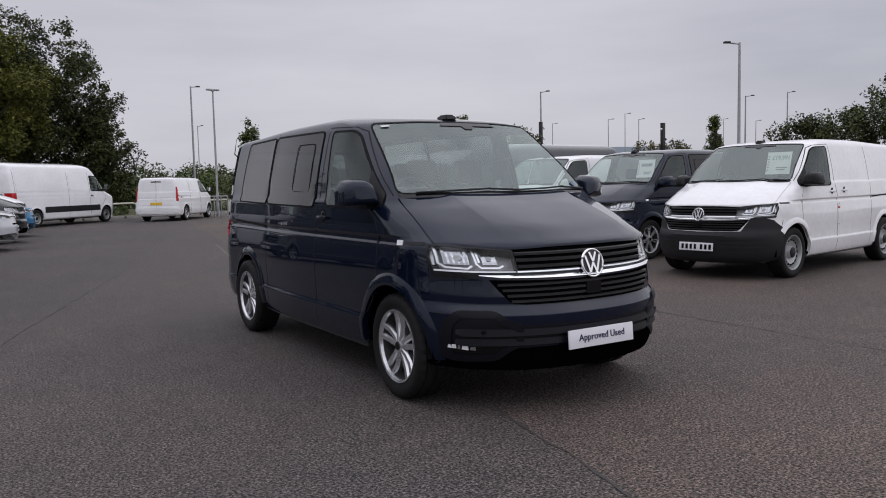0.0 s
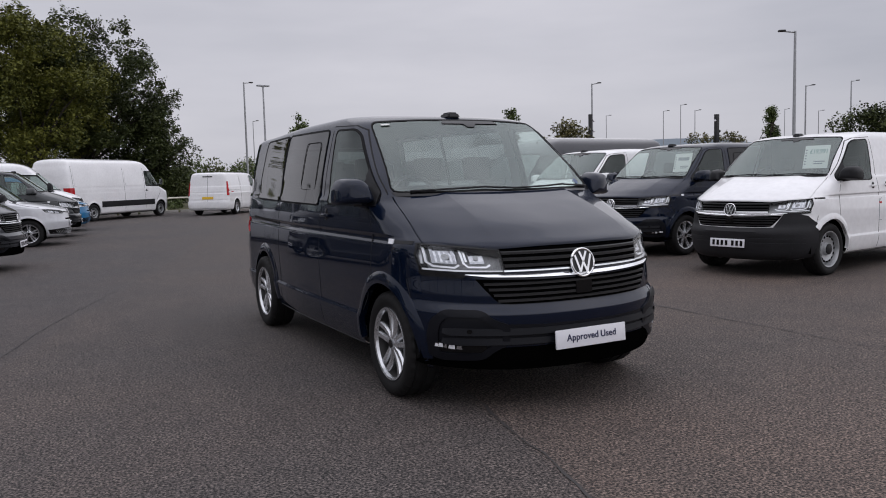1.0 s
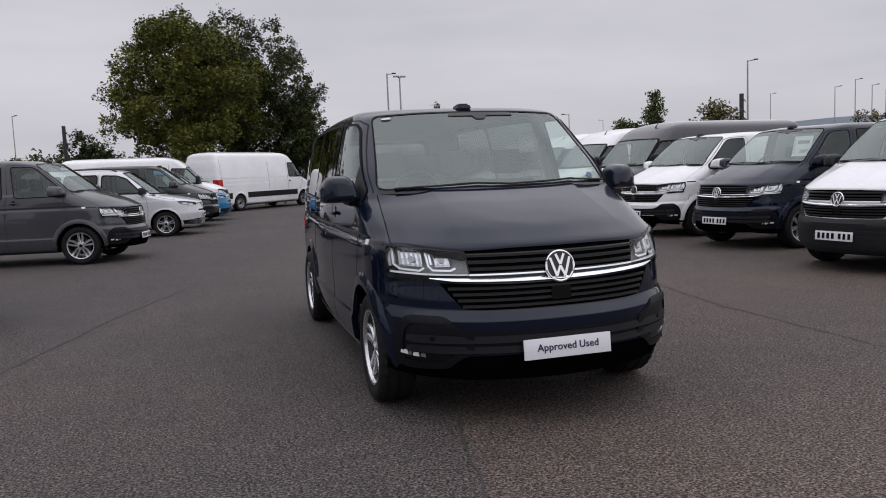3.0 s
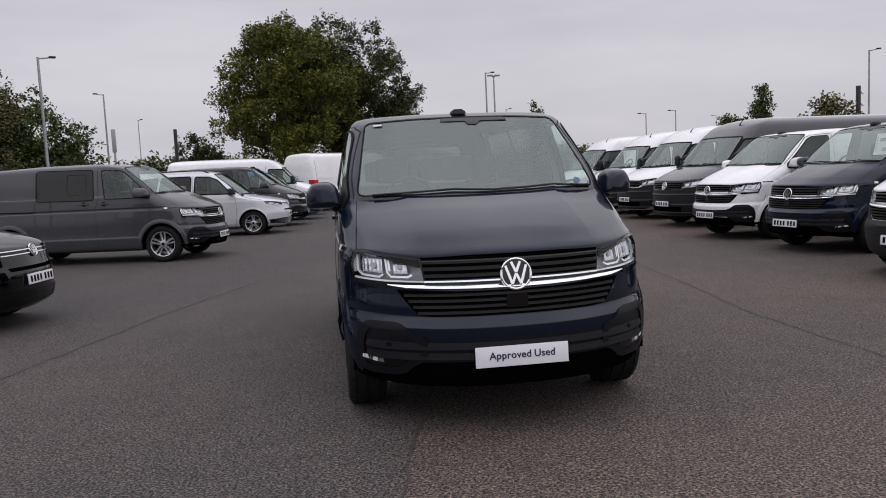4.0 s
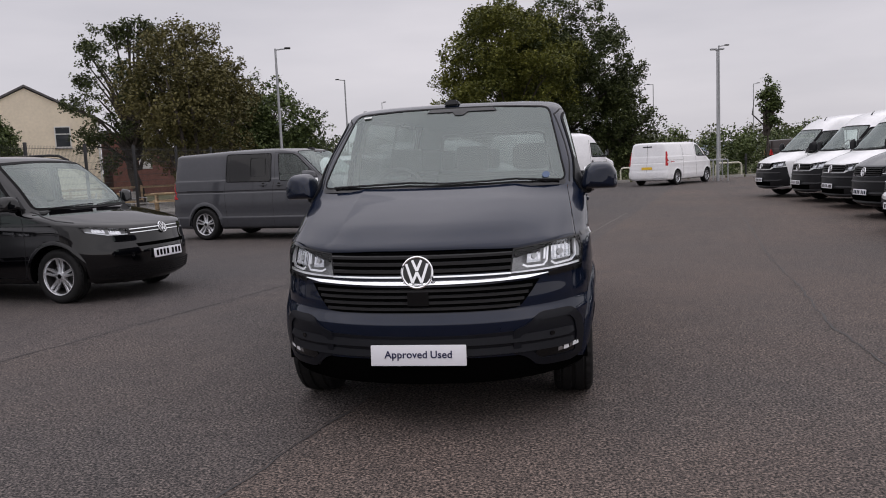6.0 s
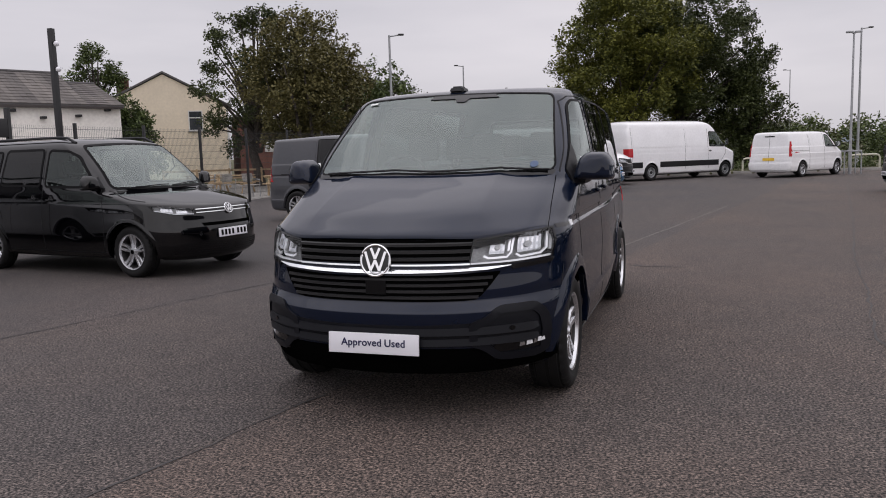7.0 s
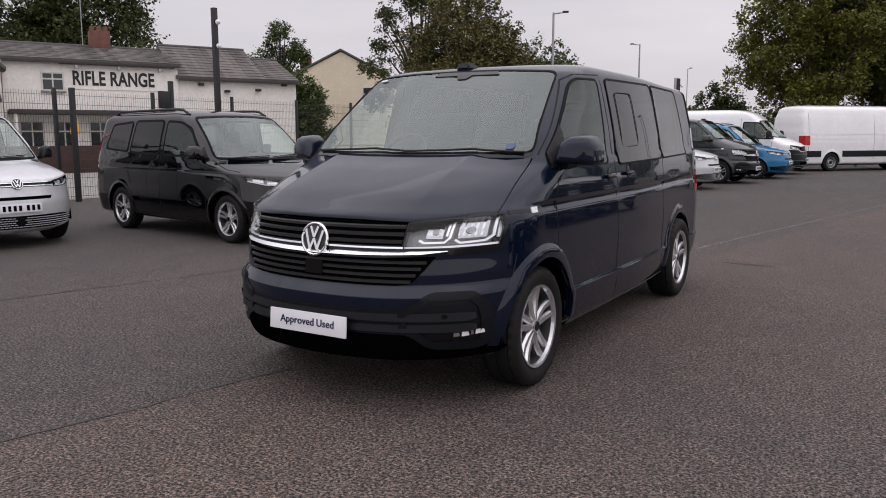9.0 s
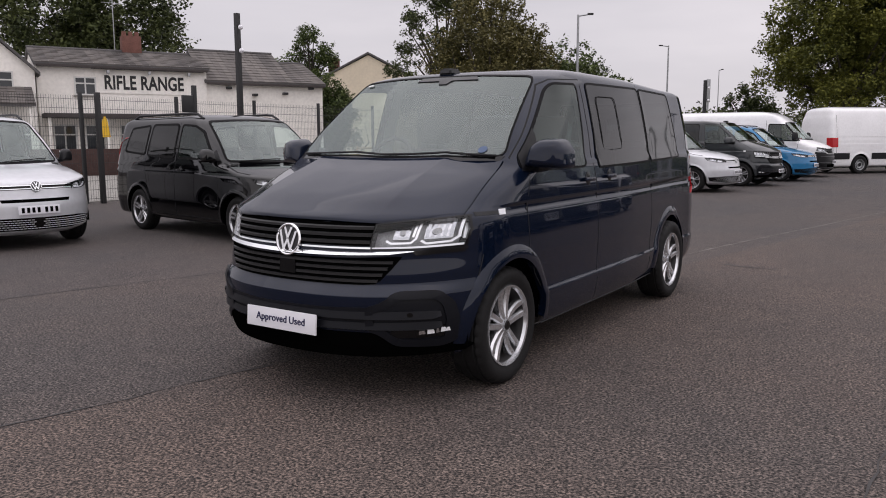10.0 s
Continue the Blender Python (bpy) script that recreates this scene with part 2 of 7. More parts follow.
def shell(levels, per=4, inset=0.0, nf=22, ns=46, nr=8, low=0, taper=0.0):
    """Levels of (front y, front z, side z, half width, corner depth, corner power, rear y, rear corner depth). Returns a bmesh."""
    levels = np.array(levels[low:], float)
    idx = np.arange(len(levels))
    q = np.linspace(0, len(levels) - 1, (len(levels) - 1) * per + 1)
    lev = np.stack([pchip(idx, levels[:, k], q) for k in range(8)], 1)
    bm, rows = bmesh.new(), []
    for yf, zf, zs, w, d, n, yr, dr in lev:
        yf, yr, w = yf + inset, yr - inset, max(0.012, w - inset)
        if zf > 1.6:
            zf, zs = zf - inset, zs - inset
        pts = []
        for i in range(nf + 1):
            a = math.pi / 2 * i / nf
            x, y = w * math.sin(a) ** (2 / n), yf + d * (1 - math.cos(a) ** (2 / n) if i < nf else 1)
            pts.append((x, y, zf + (zs - zf) * smooth(0.15, 1, i / nf)))
        for i in range(1, ns):
            t = i / ns
            pts.append((w, yf + d + (yr - dr - yf - d) * t, zs))
        for i in range(nr + 1):
            a = math.pi / 2 * (1 - i / nr)
            pts.append((w * math.sin(a) ** (2 / 3.2), yr - dr * (1 - (math.cos(a) ** (2 / 3.2) if i else 0)), zs))
        rows.append(pts)
    cols = len(rows[0])
    made = {}
    for r, pts in enumerate(rows):
        for c, (x, y, z) in enumerate(pts):
            x *= 1 - taper * smooth(2.4, 4.6, y)
            if z > 1.80 and taper > .08:
                z -= (z - 1.80) * .40 * smooth(3.0, 4.7, y)
            for s in (1, -1):
                if s == -1 and c in (0, cols - 1):
                    made[r, c, -1] = made[r, c, 1]
                    continue
                made[r, c, s] = bm.verts.new((s * (0.0 if c in (0, cols - 1) else x), y, z))
    for r in range(len(rows) - 1):
        for c in range(cols - 1):
            for s in (1, -1):
                vs = [made[r, c, s], made[r, c + 1, s], made[r + 1, c + 1, s], made[r + 1, c, s]]
                bm.faces.new(vs if s == 1 else vs[::-1])
    top = len(rows) - 1
    for c in range(1, cols - 2):
        bm.faces.new((made[top, c, 1], made[top, c + 1, 1], made[top, c + 1, -1], made[top, c, -1]))
    bm.faces.new((made[top, 0, 1], made[top, 1, 1], made[top, 1, -1]))
    bm.faces.new((made[top, cols - 2, 1], made[top, cols - 1, 1], made[top, cols - 2, -1]))
    bmesh.ops.recalc_face_normals(bm, faces=bm.faces)
    return bm


AXES = {"L": ((1, 2), Vector((3, 0, 0)), Vector((-1, 0, 0))), "R": ((1, 2), Vector((-3, 0, 0)), Vector((1, 0, 0))),
        "F": ((0, 2), Vector((0, -3, 0)), Vector((0, 1, 0))), "B": ((0, 2), Vector((0, 12, 0)), Vector((0, -1, 0))),
        "T": ((0, 1), Vector((0, 0, 5)), Vector((0, 0, -1)))}


def onto(bvh, side, p):
    """The place and normal where the shell shows the point p of a side view (y, z), front or rear view (x, z) or top view (x, y)."""
    (i, j), start, way = AXES[side]
    o = start.copy()
    o[i], o[j] = p
    hit, nor, _, _ = bvh.ray_cast(o, way)
    return (None, None) if hit is None else (hit, nor if nor.dot(way) < 0 else -nor)


def drape(bvh, side, poly, out=0.004, thick=0.012, step=0.06, hole=None, single=False):
    """A sheet cut to a polygon (with an optional hole) and laid on the shell."""
    bm = bmesh.new()
    if hole:
        n = len(poly)
        a, b = [bm.verts.new((*p, 0)) for p in poly], [bm.verts.new((*p, 0)) for p in hole]
        for i in range(n):
            bm.faces.new((a[i - 1], a[i], b[i], b[i - 1]))
    else:
        bm.faces.new([bm.verts.new((*p, 0)) for p in poly])
    for k in range(2):
        lo, hi = min(p[k] for p in poly), max(p[k] for p in poly)
        for c in np.arange(math.ceil(lo / step) * step, hi, step):
            co, no = Vector(), Vector()
            co[k], no[k] = c, 1
            bmesh.ops.bisect_plane(bm, geom=bm.verts[:] + bm.edges[:] + bm.faces[:], plane_co=co, plane_no=no, dist=1e-5)
    bmesh.ops.triangulate(bm, faces=[f for f in bm.faces if len(f.verts) > 4])
    lost, place = [], {}
    for v in bm.verts:
        p, nor = onto(bvh, side, (v.co.x, v.co.y))
        if p is None:
            lost.append(v)
        else:
            place[v] = (p, nor)
    bmesh.ops.delete(bm, geom=lost, context="VERTS")
    place = {v: pn for v, pn in place.items() if v.is_valid}
    if single:
        for v, (p, nor) in place.items():
            v.co = p + nor * out
        inner = [v for v in bm.verts if not v.is_boundary]
        for _ in range(8):
            bmesh.ops.smooth_vert(bm, verts=inner, factor=0.5, use_axis_x=True, use_axis_y=True, use_axis_z=True)
        bm.normal_update()
        for f in bm.faces:
            if f.normal.dot(place[f.verts[0]][1]) < 0:
                f.normal_flip()
        return bm
    top, faces = {}, bm.faces[:]
    for v, (p, nor) in place.items():
        v.co = p + nor * (out - thick)
        top[v] = bm.verts.new(p + nor * out)
    edges = [(e.verts[0], e.verts[1]) for e in bm.edges if len(e.link_faces) == 1]
    for f in faces:
        bm.faces.new([top[v] for v in f.verts])
    for a, b in edges:
        try:
            bm.faces.new((a, b, top[b], top[a]))
        except ValueError:
            pass
    return bm


def strip(bvh, side, path, width, out=0.003, thick=0.006, step=0.05):
    """A thin band along a path, laid on the shell."""
    pts = []
    for (a, b) in zip(path, path[1:]):
        n = max(1, int(math.dist(a, b) / step))
        pts += [tuple(Vector(a).lerp(Vector(b), i / n)) for i in range(n)]
    pts.append(path[-1])
    left, right = [], []
    for i, p in enumerate(pts):
        a, b = Vector(pts[max(0, i - 1)]), Vector(pts[min(len(pts) - 1, i + 1)])
        d = (b - a).normalized() * width / 2
        left.append((p[0] - d.y, p[1] + d.x))
        right.append((p[0] + d.y, p[1] - d.x))
    bm = bmesh.new()
    rows = []
    for a, b in zip(left, right):
        pa, na = onto(bvh, side, a)
        pb, nb = onto(bvh, side, b)
        if pa is None or pb is None:
            continue
        rows.append([bm.verts.new(q) for q in (pa + na * (out - thick), pa + na * out, pb + nb * out, pb + nb * (out - thick))])
    for a, b in zip(rows, rows[1:]):
        for k in range(3):
            bm.faces.new((a[k], a[k + 1], b[k + 1], b[k]))
    return bm


def cut(bm, side, poly, reach=.036):
    """Cuts a polygon of that view out of the shell, along its very outline."""
    (i, j), start, way = AXES[side]
    ring_ = np.array([tuple(p) for p in poly], float)
    poly = [Vector(p) for p in poly]
    faces = bm.faces[:]
    mid = np.array([f.calc_center_median()[:] for f in faces])
    flat = np.abs(np.array([f.normal.dot(way) for f in faces])) > .05
    uv = mid[:, (i, j)]
    flat &= (uv > ring_.min(0) - reach).all(1) & (uv < ring_.max(0) + reach).all(1)
    if side in "LR":
        flat &= mid[:, 0] * start.x > 0
    flat &= {"F": mid[:, 1] < 2.2, "B": mid[:, 1] > 3.0, "T": mid[:, 2] > .9}.get(side, True)
    pick = np.flatnonzero(flat)
    uv, far = uv[pick], np.full(len(pick), 9.0)
    for a, b in zip(np.roll(ring_, 1, 0), ring_):
        e = b - a
        t = np.clip((uv - a) @ e / max(1e-12, e @ e), 0, 1)
        far = np.minimum(far, np.linalg.norm(uv - a - t[:, None] * e, axis=1))
    near = [faces[k] for k in pick[far < reach]]
    lost = [faces[k] for k, d in zip(pick, far) if d >= reach and inside((mid[k, i], mid[k, j]), poly)]
    bmesh.ops.delete(bm, geom=lost, context="FACES_ONLY")
    # the faces near by are cut in a mesh of their own and then put back
    small, old, copy = bmesh.new(), [], {}
    key = small.verts.layers.int.new("key")
    for f in near:
        for v in f.verts:
            if v not in copy:
                copy[v] = small.verts.new(v.co)
                copy[v][key] = len(old)
                old.append(v)
    for f in near:
        small.faces.new([copy[v] for v in f.verts])
    bmesh.ops.delete(bm, geom=near, context="FACES_ONLY")
    small.normal_update()
    for a, b in zip(poly[-1:] + poly[:-1], poly):
        e = b - a
        if e.length < 1e-4:
            continue
        some = []
        for f in small.faces:
            c = f.calc_center_median()
            p = Vector((c[i], c[j]))
            t = min(1.0, max(0.0, (p - a).dot(e) / e.length_squared))
            if (p - a - e * t).length < reach:
                some.append(f)
        co, no = Vector(), Vector()
        co[i], co[j], no[i], no[j] = a.x, a.y, e.y, -e.x
        parts = {v for f in some for v in f.verts} | {d for f in some for d in f.edges}
        bmesh.ops.bisect_plane(small, geom=some + list(parts), dist=1e-5, plane_co=co, plane_no=no.normalized())
    place = {}
    for f in small.faces:
        c = f.calc_center_median()
        if inside((c[i], c[j]), poly):
            continue
        ring = []
        for v in f.verts:
            if v not in place:
                k = v[key]
                same = 0 <= k < len(old) and (old[k].co - v.co).length < 1e-7
                place[v] = old[k] if same else bm.verts.new(v.co)
            ring.append(place[v])
        try:
            bm.faces.new(ring)
        except ValueError:
            pass
    small.free()
    bmesh.ops.delete(bm, geom=[v for v in bm.verts if not v.link_faces], context="VERTS")
    bm.normal_update()


def cut_round(bm, y, z, r):
    for side in "LR":
        cut(bm, side, [(y + r * math.cos(a), z + r * math.sin(a)) for a in np.linspace(0, math.tau, 40, endpoint=False)])


T6_LOW = [(0.17, 0.21, 0.23, 0.8, 0.8, 2.4, 4.8, 0.34), (0.06, 0.25, 0.27, 0.905, 0.8, 2.3, 4.86, 0.34), (0.014, 0.36, 0.36, 0.94, 0.8, 2.25, 4.89, 0.34), (0.003, 0.5, 0.49, 0.957, 0.8, 2.25, 4.9, 0.34),
          (-0.002, 0.575, 0.57, 0.955, 0.8, 2.25, 4.9, 0.34), (-0.001, 0.602, 0.615, 0.954, 0.8, 2.25, 4.895, 0.34), (0.004, 0.609, 0.630, 0.954, 0.8, 2.25, 4.895, 0.34), (0.040, 0.651, 0.678, 0.953, 0.8, 2.25, 4.89, 0.34),
          (0.044, 0.658, 0.69, 0.953, 0.8, 2.25, 4.89, 0.34), (0.046, 0.70, 0.73, 0.953, 0.8, 2.25, 4.89, 0.34), (0.050, 0.79, 0.84, 0.951, 0.8, 2.2, 4.88, 0.34), (0.064, 0.9, 0.965, 0.951, 0.8, 2.2, 4.87, 0.34), (0.085, 0.985, 1, 0.949, 0.8, 2.2, 4.86, 0.34)]
T6_BONNET = [(0.105, 1.015, 1.02, 0.94, 0.78, 2.2, 4.86, 0.34), (0.2, 1.065, 1.06, 0.938, 0.76, 2.2, 4.86, 0.34), (0.38, 1.14, 1.122, 0.935, 0.66, 2.25, 4.855, 0.34), (0.58, 1.212, 1.188, 0.93, 0.56, 2.35, 4.85, 0.34), (0.815, 1.290, 1.268, 0.922, 0.47, 2.6, 4.84, 0.34)]
T6_UPPER = [(0.885, 1.34, 1.302, 0.905, 0.42, 2.8, 4.83, 0.32), (1.065, 1.475, 1.45, 0.88, 0.38, 3.2, 4.82, 0.32), (1.27, 1.63, 1.61, 0.845, 0.35, 3.3, 4.81, 0.32), (1.46, 1.775, 1.75, 0.81, 0.32, 3.3, 4.8, 0.32), (1.545, 1.832, 1.822, 0.785, 0.32, 3.1, 4.79, 0.32), (1.61, 1.862, 1.866, 0.750, 0.4, 2.6, 4.77, 0.32), (1.74, 1.886, 1.896, 0.68, 0.5, 2.5, 4.73, 0.3), (2.0, 1.905, 1.914, 0.55, 0.5, 2.5, 4.65, 0.3), (2.5, 1.914, 1.919, 0.36, 0.4, 2.5, 4.5, 0.25), (3, 1.919, 1.921, 0.16, 0.25, 2.5, 4.1, 0.15), (3.3, 1.922, 1.922, 0.02, 0.05, 2.5, 3.7, 0.05)]
T6_LEVELS = T6_LOW + T6_BONNET + T6_UPPER
CADDY_LOW = [(.14, .20, .22, .78, .80, 2.4, 4.40, .25), (.04, .26, .27, .885, .85, 2.3, 4.46, .22), (.0, .40, .40, .915, .85, 2.25, 4.49, .22), (.0, .56, .55, .927, .85, 2.25, 4.5, .2), (.03, .70, .72, .925, .82, 2.2, 4.49, .2), (.06, .82, .88, .92, .80, 2.2, 4.48, .2),
             (.085, .87, .93, .917, .80, 2.2, 4.48, .2), (.16, .91, .95, .913, .78, 2.2, 4.48, .2), (.35, .965, .98, .91, .72, 2.2, 4.47, .2), (.62, 1.025, 1.02, .906, .62, 2.2, 4.47, .2), (.95, 1.085, 1.07, .90, .5, 2.2, 4.46, .2)]
CADDY_UPPER = [(1.08, 1.17, 1.15, .885, .42, 2.3, 4.45, .2), (1.28, 1.33, 1.32, .855, .38, 2.4, 4.43, .2), (1.52, 1.52, 1.5, .815, .34, 2.5, 4.40, .2), (1.72, 1.665, 1.65, .775, .32, 2.5, 4.37, .2), (1.84, 1.72, 1.715, .73, .35, 2.5, 4.34, .25),
               (2.0, 1.755, 1.755, .65, .4, 2.5, 4.3, .3), (2.3, 1.785, 1.78, .5, .4, 2.5, 4.2, .3), (2.7, 1.797, 1.795, .3, .3, 2.5, 4.0, .2), (3.0, 1.80, 1.80, .1, .1, 2.5, 3.6, .1), (3.1, 1.80, 1.80, .02, .05, 2.5, 3.4, .05)]
CADDY_LEVELS = CADDY_LOW + CADDY_UPPER


def crafter_levels(length):
    e = length
    low = [(.14, .24, .26, .85, .8, 2.4, e - .1, .2), (.04, .32, .32, .98, .8, 2.4, e - .03, .2), (0, .5, .5, 1.01, .8, 2.4, e, .15), (.01, .68, .7, 1.02, .78, 2.4, e, .15), (.03, .85, .9, 1.02, .75, 2.4, e, .15), (.055, 1.02, 1.08, 1.018, .72, 2.4, e, .15),
           (.08, 1.10, 1.14, 1.016, .72, 2.4, e, .15), (.16, 1.16, 1.18, 1.012, .70, 2.4, e, .15), (.34, 1.26, 1.23, 1.01, .62, 2.4, e, .15), (.54, 1.345, 1.29, 1.007, .54, 2.4, e, .15), (.74, 1.42, 1.36, 1.0, .46, 2.4, e, .15)]
    up = [(.85, 1.52, 1.48, .99, .42, 2.4, e, .15), (1.05, 1.73, 1.70, .965, .38, 2.5, e - .02, .15), (1.24, 1.93, 1.92, .935, .34, 2.5, e - .03, .15), (1.40, 2.10, 2.10, .905, .32, 2.5, e - .05, .15), (1.52, 2.22, 2.25, .875, .34, 2.5, e - .08, .2),
          (1.68, 2.36, 2.40, .82, .36, 2.5, e - .11, .2), (1.90, 2.47, 2.49, .70, .4, 2.5, e - .16, .25), (2.2, 2.54, 2.54, .5, .4, 2.5, e - .3, .25), (2.6, 2.57, 2.565, .3, .3, 2.5, e - .5, .2), (3.0, 2.58, 2.575, .1, .1, 2.5, e - 1, .1), (3.1, 2.58, 2.58, .02, .05, 2.5, e - 1.5, .05)]
    return low + up

# ---- ground ----


def asphalt():
    """Worn asphalt: pale and dark chips, soft brown and grey patches, open pores."""
    m = bpy.data.materials.new("asphalt")
    m.use_nodes = True
    t = m.node_tree
    b = t.nodes["Principled BSDF"]
    b.inputs["Roughness"].default_value, b.inputs["Specular IOR Level"].default_value = 0.8, 0.35
    c = t.nodes.new("ShaderNodeTexCoord")

    def noise_(scale, detail, rough=0.5):
        n = t.nodes.new("ShaderNodeTexNoise")
        n.inputs["Scale"].default_value, n.inputs["Detail"].default_value, n.inputs["Roughness"].default_value = scale, detail, rough
        t.links.new(c.outputs["Object"], n.inputs["Vector"])
        return n.outputs["Fac"]

    def ramp_(fac, stops):
        r = t.nodes.new("ShaderNodeValToRGB")
        e = r.color_ramp.elements
        e[0].position, e[0].color = stops[0][0], (*stops[0][1], 1)
        e[1].position, e[1].color = stops[1][0], (*stops[1][1], 1)
        for p, col in stops[2:]:
            k = e.new(p)
            k.color = (*col, 1)
        t.links.new(fac, r.inputs["Fac"])
        return r.outputs["Color"]

    def blend(a, b_, mode, f=1.0):
        x = t.nodes.new("ShaderNodeMix")
        x.data_type, x.blend_type = "RGBA", mode
        x.inputs["Factor"].default_value = f
        t.links.new(a, x.inputs["A"])
        t.links.new(b_, x.inputs["B"])
        return x.outputs["Result"]

    v = t.nodes.new("ShaderNodeTexVoronoi")
    v.inputs["Scale"].default_value = 78
    t.links.new(c.outputs["Object"], v.inputs["Vector"])
    large = ramp_(noise_(0.22, 6, 0.6), [(0.36, (0.083, 0.077, 0.077)), (0.64, (0.112, 0.094, 0.087))])
    mid = ramp_(noise_(2.2, 5, 0.65), [(0.30, (0.86, 0.86, 0.87)), (0.72, (1.12, 1.10, 1.08))])
    chips = ramp_(v.outputs["Color"], [(0.05, (0.36, 0.36, 0.37)), (0.98, (1.72, 1.66, 1.60))])
    fine = ramp_(noise_(70, 3, 0.7), [(0.40, (0.03, 0.029, 0.029)), (0.50, (0.82, 0.82, 0.82)), (0.62, (1.90, 1.83, 1.75))])
    col = blend(blend(blend(large, mid, "MULTIPLY"), chips, "MULTIPLY"), fine, "MULTIPLY")
    # strips laid at different times: greyer on one side of a seam, browner on the other
    xyz = t.nodes.new("ShaderNodeSeparateXYZ")
    t.links.new(c.outputs["Object"], xyz.inputs[0])
    for slope, start, dark, pale in ((0.19, 0.62, (0.88, 0.90, 0.92), (1.05, 1.0, 0.96)), (0.314, 4.26, (0.93, 0.95, 0.98), (1.0, 1.0, 1.0))):
        side = t.nodes.new("ShaderNodeMath")
        side.operation = "MULTIPLY_ADD"
        side.inputs[1].default_value = -slope
        t.links.new(xyz.outputs["Y"], side.inputs[0])
        t.links.new(xyz.outputs["X"], side.inputs[2])
        edge = t.nodes.new("ShaderNodeMapRange")
        edge.inputs["From Min"].default_value, edge.inputs["From Max"].default_value = -start - .04, -start + .04
        t.links.new(side.outputs[0], edge.inputs["Value"])
        col = blend(col, ramp_(edge.outputs[0], [(0.0, dark), (1.0, pale)]), "MULTIPLY")
    t.links.new(col, b.inputs["Base Color"])
    bp = t.nodes.new("ShaderNodeBump")
    bp.inputs["Strength"].default_value, bp.inputs["Distance"].default_value = 0.8, 0.006
    add = t.nodes.new("ShaderNodeMath")
    add.operation = "SUBTRACT"
    t.links.new(noise_(70, 3, 0.7), add.inputs[0])
    t.links.new(v.outputs["Distance"], add.inputs[1])
    t.links.new(add.outputs[0], bp.inputs["Height"])
    t.links.new(bp.outputs["Normal"], b.inputs["Normal"])
    return m


ASPHALT = asphalt()
GRASS = material("rough_grass", (0.060, 0.075, 0.028), 0.95, vary=0.5, scale=1.2, bump=0.8, bump_scale=25, dirt=(0.13, 0.12, 0.055))
GRAVEL = material("pale_gravel", (0.26, 0.25, 0.23), 0.95, vary=0.35, scale=5, bump=0.8, bump_scale=40)
CONCRETE = material("kerb_concrete", (0.30, 0.29, 0.27), 0.9, vary=0.25, scale=3, bump=0.3, bump_scale=60)
TAR = material("tar_joint", (0.042, 0.038, 0.037), 0.7, vary=0.3, scale=8)
PALE_JOINT = material("pale_joint", (0.165, 0.150, 0.140), 0.9, vary=0.5, scale=10)
bm = bmesh.new()
bmesh.ops.create_grid(bm, x_segments=2, y_segments=2, size=2500)
tagged(part("ground", bm, ASPHALT), "worn dark grey asphalt yard", "ground", kind="structure")


def sheet(name, outline, z, mat, label, category):
    bm = bmesh.new()
    lo, hi = [bm.verts.new((*p, -.05)) for p in outline], [bm.verts.new((*p, z)) for p in outline]
    bm.faces.new(hi)
    for i in range(len(outline)):
        bm.faces.new((lo[i - 1], lo[i], hi[i], hi[i - 1]))
    return tagged(part(name, bm, mat), label, category, kind="structure")


KERB = [(-13.5, 33.2), (-4.0, 36.0), (2.0, 37.7), (8.0, 39.3), (14.0, 41.0), (30.0, 47.0), (60.0, 70.0)]
sheet("verge", KERB + [(400, 200), (2400, 2400), (-2400, 2400), (-2400, 60), (-60, 45)], .09, GRASS, "rough grass and weeds beyond the kerb", "verge")
sheet("gravel_yard", [(-13.5, -40), (-13.5, 33.2), (-60, 45), (-60, -40)], .02, GRAVEL, "pale gravel ground behind the mesh fence", "gravel")
kerb = tagged(new("kerb"), "pale concrete kerb stones along the yard", "kerb", kind="structure")
bm = bmesh.new()
box(bm, (-.452, -.075, -.05), (.452, .075, .125), None, .015)
stone = part("kerb_stone", bm, CONCRETE, kerb)
stone.matrix_basis = pose(-13.3, 32.6, 0, 0, 0, 16)
for (x0, y0), (x1, y1) in zip(KERB[:-1], KERB[1:]):
    n = max(1, int(math.dist((x0, y0), (x1, y1)) / .92))
    for i in range(n):
        a = math.atan2(y1 - y0, x1 - x0)
        t = (i + .5) / n
        s = new("kerb_stone", stone.data)
        s.parent = kerb
        s.matrix_basis = pose(x0 + (x1 - x0) * t, y0 + (y1 - y0) * t, .0, 0, 0, math.degrees(a))


def joint(path, width, mat=None):
    """A thin uneven line of tar in the asphalt."""
    rnd = random.Random(len(path) * 7 + int(path[0][0] * 10))
    verts, faces = [], []
    pts = []
    for a, b in zip(path, path[1:]):
        n = max(2, int(math.dist(a, b) / .12))
        pts += [Vector(a).lerp(Vector(b), i / n) for i in range(n)]
    pts.append(Vector(path[-1]))
    for i, p in enumerate(pts):
        d = (pts[min(i + 1, len(pts) - 1)] - pts[max(i - 1, 0)]).normalized()
        o = Vector((-d.y, d.x))
        w = width * rnd.uniform(.2, 1.0) / 2
        j = rnd.uniform(-.015, .015)
        verts += [(*(p + o * (j + w)), .004), (*(p + o * (j - w)), .004)]
    faces = [(2 * i, 2 * i + 1, 2 * i + 3, 2 * i + 2) for i in range(len(pts) - 1)]
    return tagged(raw("road_joint", verts, faces, mat or TAR), "thin pale worn joint in the asphalt" if mat else "thin dark tar joint in the asphalt", "joint", kind="structure")


